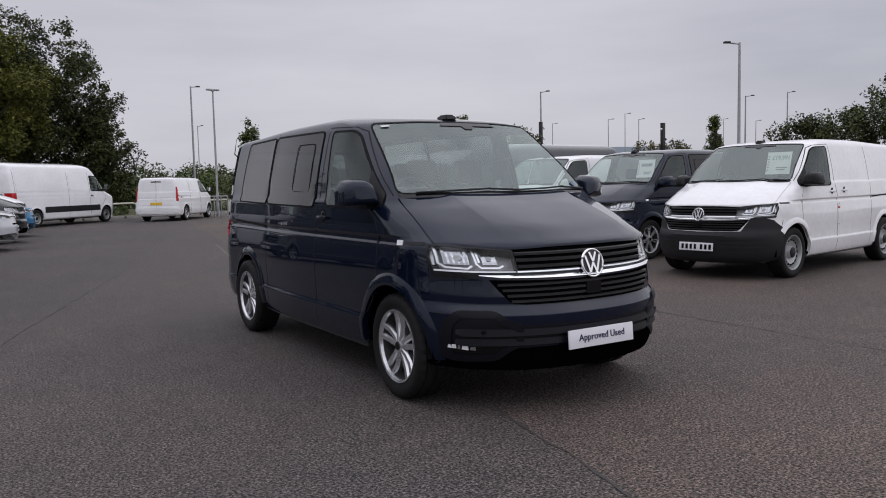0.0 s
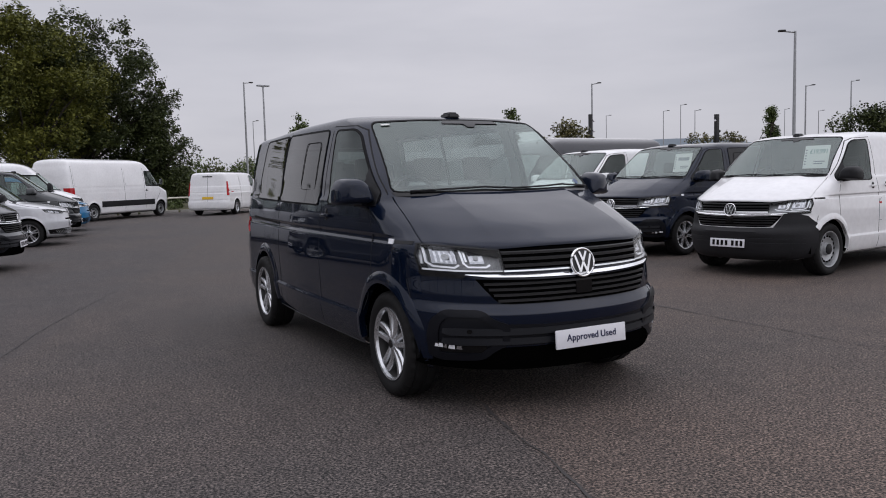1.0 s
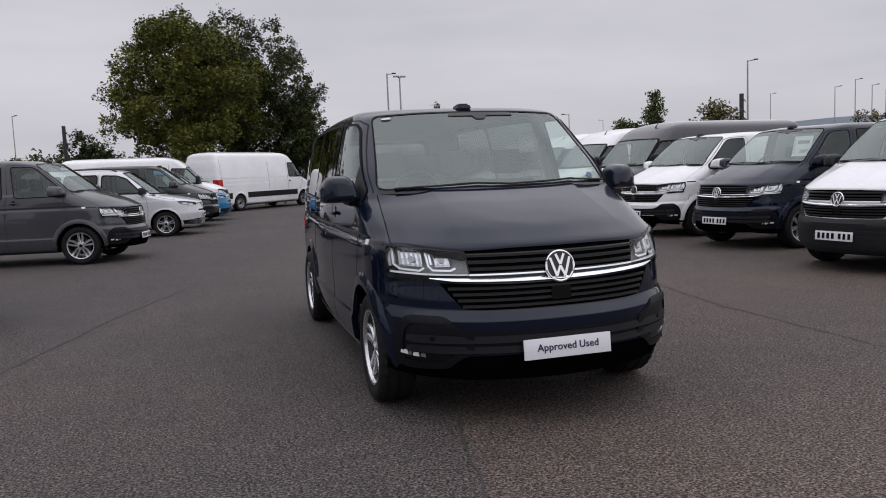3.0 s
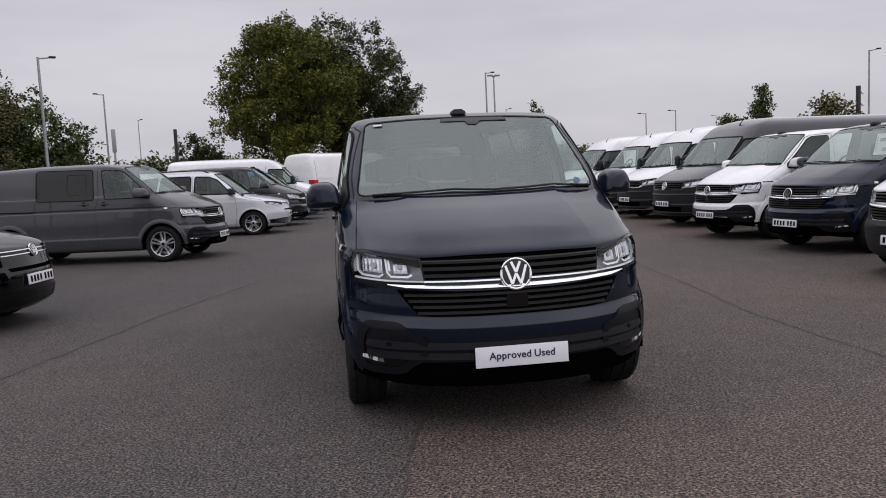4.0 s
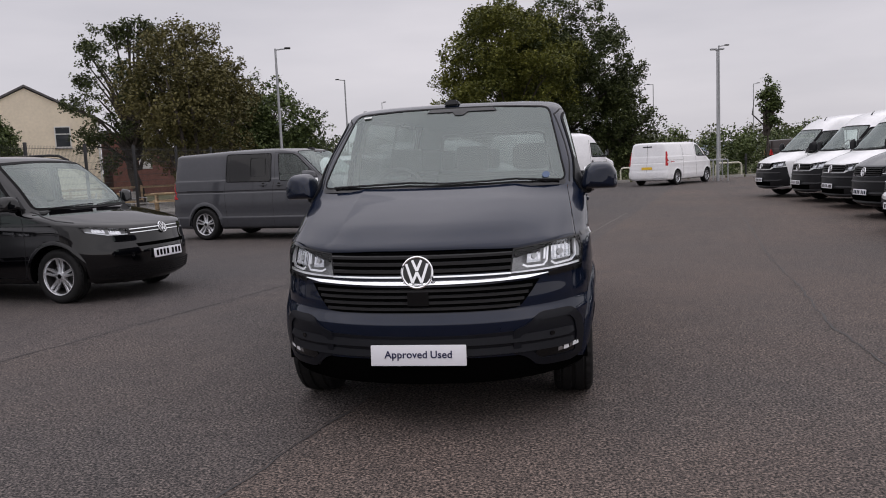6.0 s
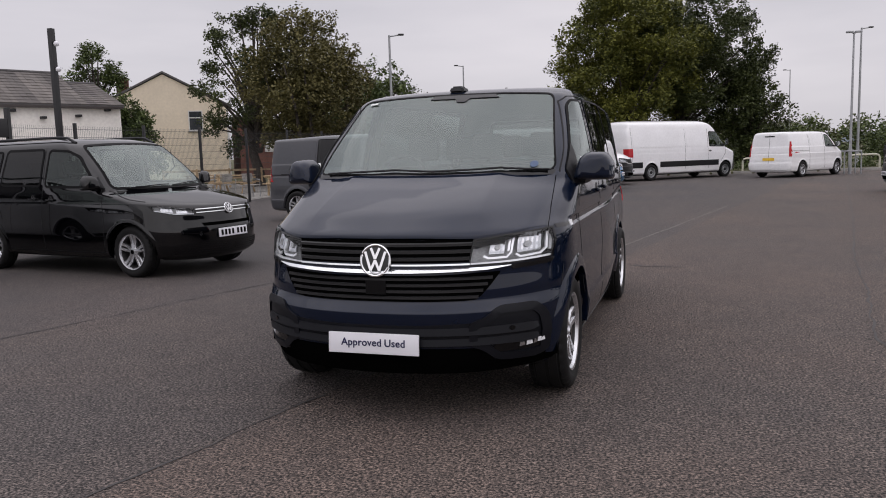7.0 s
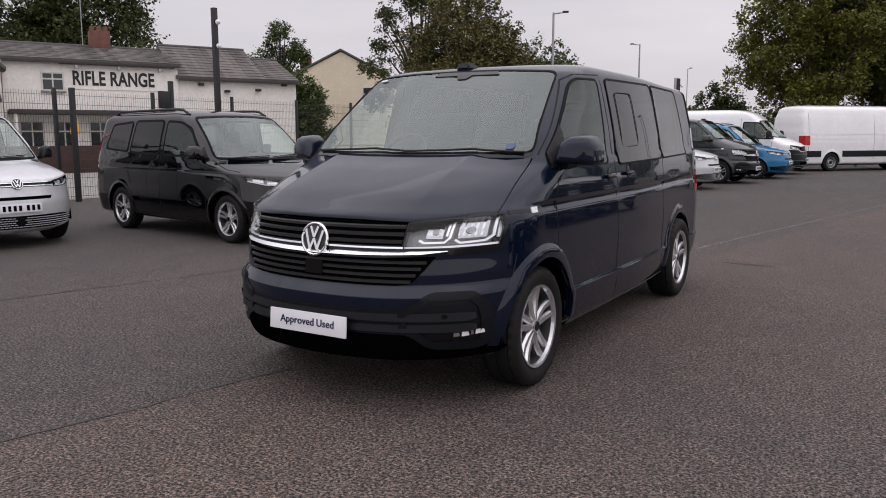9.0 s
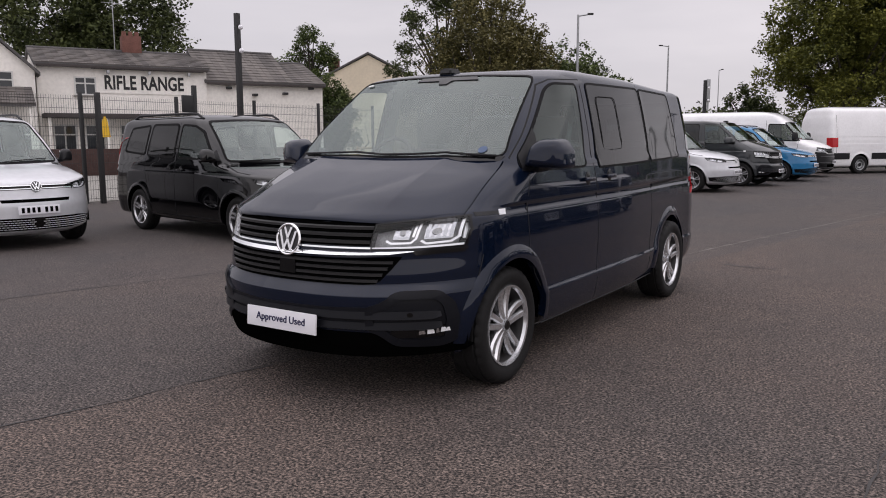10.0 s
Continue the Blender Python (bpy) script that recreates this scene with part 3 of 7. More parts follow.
joint([(-4.2, .2), (-3.5, 2.75), (-2.86, 5.1), (-1.6, 8.7), (-.48, 12.0), (.6, 15.5)], .024)
joint([(.28, 6.65), (.75, 9.0), (1.24, 11.3), (2.2, 16)], .035, PALE_JOINT)
joint([(2.84, -.5), (2.86, .77), (2.9, 2.7), (3.17, 4.5), (3.43, 6.8), (4.4, 13), (6.2, 25.3)], .026)
joint([(-.3, 1.4), (-.485, .577), (-.71, -.514), (-.82, -.95), (-1.0, -1.9)], .026)
joint([(.85, 6.05), (1.05, 5.98), (1.42, 5.96)], .07)

# ---- vehicles ----
CACHE = {}


ROUND_PARTS = ("wheel", "rim", "rim_edge", "rim_disc", "rim_slots", "hub_cap", "spoke", "hub", "brake_disc", "steering_wheel")


def squash(z):
    """The large van with the ordinary roof is lower than the one with the high roof."""
    return z if z < .3 else .3 + (z - .3) * .90


def piece(model, key, name, make, mat, parent, label="", sharp=35):
    """A part whose mesh is built once for a model and shared by its repeats."""
    k = (model, key)
    if k not in CACHE:
        bm = make()
        if model == "cr6.0" and name not in ROUND_PARTS:
            for v in bm.verts:
                v.co.z = squash(v.co.z)
        ob = part(name, bm, mat, parent, label, sharp)
        CACHE[k] = ob.data
        return ob
    me = CACHE[k]
    if me.materials[0] != mat:
        if (k, mat.name) not in CACHE:
            me = me.copy()
            me.materials[0] = mat
            CACHE[k, mat.name] = me
        me = CACHE[k, mat.name]
    ob = new(name, me)
    ob.parent = parent
    if label:
        tagged(ob, label)
    return ob


def tyre_bm(r, half, rim, steps=96):
    """A tyre with rounded shoulders, three grooves and shoulder blocks."""
    prof = [(-half * .80, rim, 0), (-half * .97, rim + (r - rim) * .30, 0), (-half, rim + (r - rim) * .62, 0), (-half * .95, r - .028, 0), (-half * .84, r - .008, 1), (-half * .66, r - .001, 1),
            (-half * .62, r - .009, 0), (-half * .55, r - .009, 0), (-half * .52, r, 0), (-half * .12, r, 0), (-half * .09, r - .009, 0), (half * .09, r - .009, 0), (half * .12, r, 0), (half * .52, r, 0),
            (half * .55, r - .009, 0), (half * .62, r - .009, 0), (half * .66, r - .001, 1), (half * .84, r - .008, 1), (half * .95, r - .028, 0), (half, rim + (r - rim) * .62, 0), (half * .97, rim + (r - rim) * .30, 0), (half * .80, rim, 0)]
    bm, rings = bmesh.new(), []
    for k in range(steps):
        c, s = math.cos(k * math.tau / steps), math.sin(k * math.tau / steps)
        rings.append([bm.verts.new((a, (q - (.009 if g and k % 3 == 0 else 0)) * c, (q - (.009 if g and k % 3 == 0 else 0)) * s)) for a, q, g in prof])
    for k in range(steps):
        a, b = rings[k], rings[(k + 1) % steps]
        for i in range(len(prof) - 1):
            bm.faces.new((a[i], a[i + 1], b[i + 1], b[i]))
    return bm


def spoke_bm(rim, face, lean, spread, wide_in, wide_out, depth=.045):
    """One bar of a spoke, from the hub to the rim, proud of the barrel."""
    bm = bmesh.new()
    rows = []
    for t in (0, .25, .6, .85, 1):
        q = .035 + (rim - .040) * t
        a = lean + spread * (1 - .45 * t)
        w = wide_in + (wide_out - wide_in) * t
        f = face - .012 * math.sin(math.pi * t) + .004 * t
        c, s = math.cos(a), math.sin(a)
        rows.append([bm.verts.new((f - (0 if j in (1, 2) else .014 if j in (0, 3) else depth), q * c - o * s, q * s + o * c)) for j, o in enumerate((-w, -w * .62, w * .62, w, w * .8, -w * .8))])
    for a, b in zip(rows, rows[1:]):
        for j in range(6):
            bm.faces.new((a[j], a[(j + 1) % 6], b[(j + 1) % 6], b[j]))
    bm.faces.new(rows[0][::-1])
    bm.faces.new(rows[-1])
    return bm


def wheel(model, style, parent, x, y, r, half, rim):
    """A road wheel at (x, y), its outer face away from the vehicle's middle."""
    w = piece(model, "tyre" + style, "wheel", lambda: tyre_bm(r, half, rim), RUBBER, parent, "black rubber tyre on a silver wheel")
    w.matrix_basis = pose(x, y, r, 0, 0, 0 if x > 0 else 180)
    f = half * .62

    def barrel():
        bm = bmesh.new()
        lathe(bm, [(-half * .8, rim + .004), (-half * .75, rim - .02), (f - .055, rim - .028), (f + .012, rim - .012), (f + .03, rim - .004), (f + .034, rim + .007), (half * .8, rim + .010)], 56)
        return bm
    rimm = ALLOY if style != "steel" else STEEL
    # the alloy barrel is coloured dark for the shade behind the spokes
    piece(model, "rim" + style, "rim", barrel, WHEEL_SHADE if style != "steel" else STEEL, w)

    def outer():
        bm = bmesh.new()
        lathe(bm, [(f + .012, rim - .012), (f + .031, rim - .005), (f + .035, rim + .007), (half * .8 + .001, rim + .011)], 56)
        return bm
    piece(model, "lip" + style, "rim_edge", outer, rimm, w)
    if style == "steel":
        def disc():
            bm = bmesh.new()
            lathe(bm, [(f - .055, rim - .026), (f - .02, rim - .045), (f - .005, rim - .075), (f - .018, rim - .105), (f - .02, .085), (f + .015, .075), (f + .02, .06), (f + .02, .001)], 56)
            return bm
        piece(model, "disc", "rim_disc", disc, STEEL, w)

        def vents():
            bm = bmesh.new()
            for k in range(16):
                a = k * math.tau / 16
                m = Matrix.Rotation(a, 4, "X") @ Matrix.Translation((f - .006, 0, rim - .062))
                box(bm, (-.010, -.017, -.011), (.006, .017, .011), m, .004)
            return bm
        piece(model, "vents", "rim_slots", vents, DARK, w)

        def cap():
            bm = bmesh.new()
            lathe(bm, [(f + .0, .074), (f + .026, .070), (f + .034, .04), (f + .034, .001)], 24)
            return bm
        piece(model, "steelcap", "hub_cap", cap, PLASTIC, w)
    else:
        pairs, spread, wi, wo = {"five": (5, .31, .0185, .0250), "ten": (5, .26, .0165, .0215), "seven": (7, .16, .0110, .0150)}[style]
        for k in range(pairs):
            for s in (1, -1):
                piece(model, f"spoke{style}{k}{s}", "spoke", lambda: spoke_bm(rim, f + .012, math.pi / 2 + k * math.tau / pairs, s * spread, wi, wo), ALLOY, w, sharp=25)

        def hub():
            bm = bmesh.new()
            lathe(bm, [(f - .03, .075), (f - .002, .070), (f + .006, .050), (f + .002, .036), (f + .020, .033), (f + .022, .001)], 28)
            return bm
        piece(model, "hub" + style, "hub", hub, ALLOY, w)

        def cap():
            bm = bmesh.new()
            lathe(bm, [(f + .021, .028), (f + .0245, .026), (f + .0245, .001)], 24)
            return bm
        piece(model, "cap" + style, "hub_cap", cap, GLOSS_BLACK, w)

        def brake():
            bm = bmesh.new()
            lathe(bm, [(f - .075, .155), (f - .062, .155), (f - .062, .06), (f - .05, .001)], 40)
            return bm
        piece(model, "brake", "brake_disc", brake, WHEEL_SHADE, w)
    return w


# brake iron; on the silver barrel the dark colour stands for shade
WHEEL_SHADE = material("iron_and_barrel_shade", (0.018, 0.017, 0.017), 0.6, 0.0, vary=0.3, scale=30)
LAMP_CHROME = material("lamp_reflector", (0.60, 0.61, 0.63), 0.16, 0.95)
LAMP_DARK = material("lamp_bowl", (0.40, 0.405, 0.41), 0.38, 0.35, vary=0.30, scale=14)
GUIDE = material("lamp_guide_silver", (0.93, 0.94, 0.95), 0.32, 0.7)
DRL = material("lamp_light_guide", (0.85, 0.86, 0.88), 0.3)
INSERT = material("satin_dark_plastic", (0.0050, 0.0056, 0.0085), 0.45, vary=0.15, spec=0.22)
PAPER = material("price_paper", (0.72, 0.74, 0.72), 0.8)
SLAT = material("grille_plastic", (0.018, 0.018, 0.019), 0.38, spec=0.45, vary=0.1)
SEAL = material("window_seal", (0.0035, 0.0035, 0.004), 0.6, spec=0.12)
SEAM = material("panel_gap", (0.004, 0.004, 0.005), 0.8)
PRINT = material("grey_print", (0.25, 0.27, 0.3), 0.8)
PRICE_INK = material("green_print", (0.22, 0.36, 0.34), 0.8)
STICKER = material("blue_sticker", (0.07, 0.11, 0.20), 0.5)
BADGE_BACK = material("badge_dark", (0.02, 0.021, 0.022), 0.3)


def write(name, text, size, mat, m, parent=None, deep=0.0015, squeeze=1.0, bold=.012):
    """Solid lettering in the built-in font, centred, as a mesh."""
    cu = bpy.data.curves.new(name, "FONT")
    cu.body, cu.size, cu.align_x, cu.align_y, cu.extrude = text, size, "CENTER", "CENTER", deep
    cu.space_character, cu.offset = 1.04, size * bold
    tmp = bpy.data.objects.new(name, cu)
    me = bpy.data.meshes.new_from_object(tmp)
    bpy.data.objects.remove(tmp)
    bpy.data.curves.remove(cu)
    me.materials.clear()
    me.materials.append(mat)
    me.transform(Matrix.Diagonal((squeeze, 1, 1, 1)))
    ob = new(name, me)
    ob.parent = parent
    ob.matrix_basis = m
    return ob


def plate(parent, z, y=-.012, text="", tilt=-4):
    """A number plate with its characters as plain bars, or a dealer's plate with its words."""
    def slab():
        bm = bmesh.new()
        box(bm, (-.26, -.006, -.056), (.26, .006, .056), None, .004)
        return bm
    p = piece("any", "plate", "number_plate", slab, PLATE, parent, "white plate with dark marks" if not text else "white dealer plate with navy words")
    p.matrix_basis = pose(0, y - (.018 if text else 0), z, tilt)
    if text:
        words = [write("word", w, .056, INK, pose(0, -.0075, .004, 90), p, squeeze=1.0) for w in text.split()]
        wide = [max(v.co.x for v in w.data.vertices) - min(v.co.x for v in w.data.vertices) for w in words]
        x = -(sum(wide) + .018 * (len(words) - 1)) / 2
        for w, k in zip(words, wide):
            w.location.x = x + k / 2
            x += k + .018
        return p

    def bar():
        bm = bmesh.new()
        box(bm, (-.018, -.009, -.034), (.018, -.0055, .034))
        return bm
    for x in (-.205, -.140, -.075, -.010, .085, .150, .215):
        piece("any", "bar", "mark", bar, GLOSS_BLACK, p).location.x = x
    return p


def badge(model, bvh, parent, z, r):
    p, n = onto(bvh, "F", (0, z))
    m = Matrix.Translation(p) @ (-n).to_track_quat("Y", "Z").to_matrix().to_4x4()

    def back():
        bm = bmesh.new()
        lathe(bm, [(.0, r * .95), (.012, r * .93), (.016, r * .5), (.017, .001)], 36)
        bmesh.ops.rotate(bm, verts=bm.verts, matrix=Matrix.Rotation(-math.pi / 2, 3, "Z"))
        return bm
    b = piece(model, "badge", "badge", back, BADGE_BACK, parent, "round chrome badge on a dark disc")
    b.matrix_basis = Matrix.Translation((0, 0, squash(p.z) - p.z - .02)) @ m if model == "cr6.0" else m

    def ring():
        bm = bmesh.new()
        tube(bm, [(r * math.cos(a), -.014, r * math.sin(a)) for a in np.linspace(0, math.tau, 40, endpoint=False)], r * .10, 8, True)
        return bm
    piece(model, "badge_ring", "chrome_ring", ring, CHROME, b)
    for i, (a, c) in enumerate((((-.70, .56), (-.30, -.66)), ((-.30, -.66), (0, .02)), ((0, .02), (.30, -.66)), ((.30, -.66), (.70, .56)), ((-.30, .80), (0, .10)), ((0, .10), (.30, .80)))):
        def mark():
            bm = bmesh.new()
            d = Vector((c[0] - a[0], c[1] - a[1]))
            w = Vector((-d.y, d.x)).normalized() * .085
            quad = [(a[0] + w.x, a[1] + w.y), (a[0] - w.x, a[1] - w.y), (c[0] - w.x, c[1] - w.y), (c[0] + w.x, c[1] + w.y)]
            lo = [bm.verts.new((x * r, -.012, y * r)) for x, y in quad]
            hi = [bm.verts.new((x * r, -.022 - .0004 * i, y * r)) for x, y in quad]
            bm.faces.new(hi)
            for k in range(4):
                bm.faces.new((lo[k - 1], lo[k], hi[k], hi[k - 1]))
            return bm
        piece(model, f"badge_mark{i}", "chrome_bar", mark, CHROME, b)


def mirrored(poly):
    return [(-x, z) for x, z in poly]


def leaning(bm, z0):
    """Tips the inside of a lamp back, so that it faces up a little."""
    for v in bm.verts:
        v.co.y += .32 * max(0, v.co.z - z0 - .01)
    return bm


def faceted(bm):
    """Stands the face of a reflector in narrow upright ridges."""
    for v in bm.verts:
        t = abs(v.co.x) / .022
        v.co.y += .012 * abs(t - math.floor(t) - .5) + .006 * abs(v.co.z / .03 - math.floor(v.co.z / .03) - .5)
    return bm


def lamp(model, key, bvh, parent, poly, cells, side="F", lens=True):
    """A headlamp: a grey bowl, bright reflectors and light guides (cells or lines) under a clear lens."""
    for s, sn in ((1, "l"), (-1, "r")):
        f = (lambda q: q) if s == 1 else mirrored
        h = piece(model, f"{key}bowl{sn}", "headlight", lambda: drape(bvh, side, f(poly), -.070, .01, .05), LAMP_DARK, parent, "clear headlight with bright reflectors")
        for i, (cell, mat) in enumerate(cells):
            if mat == "line":
                piece(model, f"{key}line{i}{sn}", "light_guide", lambda: leaning(strip(bvh, side, f(cell), .0105, -.003, .012, .03), min(p[1] for p in poly)), GUIDE, h)
                continue
            if mat == LAMP_CHROME:
                piece(model, f"{key}cell{i}{sn}", "reflector", lambda: faceted(leaning(drape(bvh, side, f(cell), -.014, .012, .011), min(p[1] for p in poly))), mat, h, sharp=12)
                continue
            piece(model, f"{key}cell{i}{sn}", "light_guide", lambda: leaning(drape(bvh, side, f(cell), *((-.004, .012) if mat == DRL else (-.010, .012)), .05), min(p[1] for p in poly)), mat, h)
        piece(model, f"{key}wall{sn}", "lamp_housing", lambda: drape(bvh, side, grow(f(poly), .004), .004, .080, .05, hole=grow(f(poly), -.004)), GLOSS_BLACK, h)
        if lens:
            piece(model, f"{key}lens{sn}", "lens", lambda: drape(bvh, side, f(poly), .003, .002, .05, single=True), LENS, h).visible_shadow = False


def ROUND(x, z, r):
    return [(x + r * math.cos(a), z + r * math.sin(a)) for a in np.linspace(0, math.tau, 20, endpoint=False)]


def seats(model, root, rows, z=.62):
    """Seats as (middle x, y of the backrest's foot, width)."""
    for i, (x, y, w) in enumerate(rows):
        def cushion():
            bm = bmesh.new()
            box(bm, (x - w / 2, y - .48, z), (x + w / 2, y, z + .18), None, .05)
            return bm
        s = piece(model, f"seat{i}", "seat", cushion, FABRIC, root)

        def rest():
            bm = bmesh.new()
            box(bm, (-w / 2, -.06, 0), (w / 2, .06, .62), pose(x, y + .02, z + .12, -14), .05)
            return bm
        piece(model, f"rest{i}", "backrest", rest, FABRIC, s)
        n = max(1, round(w / .5))
        for k in range(n):
            def head():
                bm = bmesh.new()
                hx = x + (k - (n - 1) / 2) * w / n
                box(bm, (-.13, -.045, .66), (.13, .045, .86), pose(hx, y + .03, z + .12, -12), .04)
                return bm
            piece(model, f"head{i}{k}", "headrest", head, FABRIC, s)


def cabin(model, levels, root, dash, floor, holes, low, taper, key=""):
    """Lining, floor, dashboard and steering wheel."""
    def lining():
        bm = shell(levels, 4, .035, 20, 70, 6, low, taper)
        for side, poly in holes:
            cut(bm, side, grow(rounded(poly, .05), .022), .09)
        return bm
    piece(model, "lining" + key, "cabin_lining", lining, LINING, root)

    def base():
        bm = bmesh.new()
        box(bm, (-floor[0], floor[1], floor[3]), (floor[0], floor[2], floor[3] + .2), None, .03)
        box(bm, (-.55, floor[1] + .25, .215), (.55, floor[2], floor[3] + .05), None, .04)
        return bm
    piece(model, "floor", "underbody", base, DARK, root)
    y0, y1, z0, z1, w = dash

    def board():
        bm = bmesh.new()
        box(bm, (-w, y0, z0 - .35), (w, y1, z0), None, .03)
        box(bm, (-w, y0, z0 - .1), (w, y0 + (y1 - y0) * .7, z1), None, .04)
        box(bm, (-w * .72, y1 - .2, z1 - .08), (-w * .28, y1 - .02, z1 + .035), None, .03)
        return bm
    d = piece(model, "dash", "dashboard", board, TRIM, root)

    def ring():
        bm = bmesh.new()
        tube(bm, [(.185 * math.cos(a), .185 * math.sin(a), 0) for a in np.linspace(0, math.tau, 28, endpoint=False)], .016, 8, True)
        for a in (0, math.pi, -math.pi / 2):
            tube(bm, [(.03 * math.cos(a), .03 * math.sin(a), -.02), (.18 * math.cos(a), .18 * math.sin(a), 0)], .016, 6)
        lathe(bm, [(-.03, .001), (-.03, .06), (0, .055), (.005, .001)], 16, "z")
        return bm
    s = piece(model, "steering", "steering_wheel", ring, PLASTIC, d)
    s.matrix_basis = pose(-w * .5, y1 + .06, z1 - .0, 58)


def window(model, key, bvh, root, side, poly, mat, rim=.010, frame=None, name="window", lap=.006):
    """A flush pane with its black printed border. Returns the pane."""
    out = rounded(poly, .05)
    g = piece(model, key + "pane", name, lambda: drape(bvh, side, out, .0035, .003, .07, single=True), mat, root)
    g.visible_shadow = False
    piece(model, key + "rim", "border", lambda: drape(bvh, side, grow(out, rim), .0055, .006, .07, hole=grow(out, -lap)), frame or SEAL, g)
    return g


def wheelhouse(model, root, x0, x1, y, z, r):
    def arc():
        bm = bmesh.new()
        rows = []
        for a in np.linspace(-.08, math.pi + .08, 22):
            rows.append([bm.verts.new((x, y + r * math.cos(a), z + r * math.sin(a))) for x in (x0, x1)] )
        for a, b in zip(rows, rows[1:]):
            bm.faces.new((a[0], a[1], b[1], b[0]))
        inner = x0 if abs(x0) < abs(x1) else x1
        cap = [bm.verts.new((inner, y + r * math.cos(a), z + r * math.sin(a))) for a in np.linspace(-.08, math.pi + .08, 22)]
        bm.faces.new(cap)
        return bm
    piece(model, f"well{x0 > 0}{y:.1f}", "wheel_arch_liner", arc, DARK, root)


def flare(model, bvh, root, side, y, z, r0, r1, mat, out=.016, low=.24, stop=math.pi + .20):
    """A raised lip round a wheel opening."""
    outer = [(y + r1 * math.cos(a), max(low, z + r1 * math.sin(a))) for a in np.linspace(-.22, stop, 40)]
    inner = [(y + r0 * math.cos(a), max(low, z + r0 * math.sin(a))) for a in np.linspace(-.22, stop, 40)]

    def ring():
        bm = bmesh.new()
        rows = []
        for o, i in zip(outer, inner):
            row = []
            for t, up in ((0, .001), (.35, out * .8), (.8, out), (1, out), (1, -.03)):
                q = (o[0] + (i[0] - o[0]) * t, o[1] + (i[1] - o[1]) * t)
                p, n = onto(bvh, side, q)
                if p is None:
                    row = None
                    break
                row.append(bm.verts.new(p + n * up))
            if row:
                rows.append(row)
        for a, b in zip(rows, rows[1:]):
            for j in range(4):
                bm.faces.new((a[j], a[j + 1], b[j + 1], b[j]))
        return bm
    piece(model, f"flare{side}{y:.1f}{stop:.1f}", "wheel_arch", ring, mat, root)


def handle(model, bvh, root, side, y, z, mat):
    p, n = onto(bvh, side, (y, z))
    sx = 1 if side == "L" else -1

    def cup():
        bm = bmesh.new()
        bmesh.ops.create_uvsphere(bm, u_segments=16, v_segments=8, radius=1)
        bmesh.ops.scale(bm, vec=(.004, .042, .052), verts=bm.verts)
        bmesh.ops.translate(bm, vec=p, verts=bm.verts)
        return bm
    c = piece(model, f"cup{side}{y:.2f}", "handle_cup", cup, GLOSS_BLACK, root)

    def bar():
        bm = bmesh.new()
        box(bm, (p.x + sx * .018 - .012, p.y - .085, p.z - .014), (p.x + sx * .018 + .012, p.y + .075, p.z + .014), None, .010)
        return bm
    piece(model, f"bar{side}{y:.2f}", "door_handle", bar, mat, c)


def side_mirror(model, root, s, at, size, mat, base):
    """A door mirror: foot, rounded housing with a flat back, and its glass."""
    x, y, z = at
    w, d, h = size

    def foot():
        bm = bmesh.new()
        tube(bm, [(s * base[0], base[1], base[2]), (s * (base[0] + .06), base[1] - .01, base[2] - .01), (s * (x - w * .2), y, z - h * .48)], [.05, .04, .03], 10, flat=.7)
        return bm
    f = piece(model, f"mfoot{s}", "mirror_foot", foot, PLASTIC, root)

    def shell_():
        bm = bmesh.new()
        rows = []
        outline = rounded([(1.0, -.80), (.98, .25), (.62, .98), (-.30, 1.0), (-.66, .62), (-.95, -.55), (-1.0, -1.0), (.90, -1.0)], .30, 5)
        for k, oy in ((.50, -d), (.78, -d * .90), (.93, -d * .62), (1.0, -d * .25), (.985, 0), (.90, .004)):
            rows.append([bm.verts.new((s * (x + px * w / 2 * k), y + oy + .03 * px, z + (pz + 1) * h / 2 * k - h / 2 + (1 - k) * h * .40)) for px, pz in outline])
        for a, b in zip(rows, rows[1:]):
            for i in range(len(a)):
                bm.faces.new((a[i - 1], a[i], b[i], b[i - 1]))
        bm.faces.new(rows[0])
        return bm
    h_ = piece(model, f"mhouse{s}", "mirror_housing", shell_, mat, f, sharp=60)

    def mglass():
        bm = bmesh.new()
        box(bm, (s * x - w * .36, y - .004, z - h * .38), (s * x + w * .36, y + .002, z + h * .34), None, .002)
        return bm
    piece(model, f"mglass{s}", "mirror_glass", mglass, CHROME, h_)


def lip(bvh, rows, out0, out1):
    """A bright strip across the nose whose face leans to the sky; rows of x, upper z and lower z."""
    bm, ring = bmesh.new(), []
    for (xa, ta, ba), (xb, tb, bb) in zip(rows, rows[1:]):
        for k in range(6):
            t = k / 6
            ring.append((xa + (xb - xa) * t, ta + (tb - ta) * t, ba + (bb - ba) * t))
    ring.append(rows[-1])
    quads = []
    for x, zt, zb in ring:
        p, n = onto(bvh, "F", (x, zt))
        q, n2 = onto(bvh, "F", (x, zb))
        o = out0 + (out1 - out0) * min(1.0, (zt - zb) / .018)
        quads.append([bm.verts.new(v) for v in (p - n * .01, p + n * out0, q + n2 * o, q + n2 * (o * .6) - Vector((0, 0, .003)), q - n2 * .01)])
    for a, b in zip(quads, quads[1:]):
        for j in range(4):
            bm.faces.new((a[j], a[j + 1], b[j + 1], b[j]))
    return bm


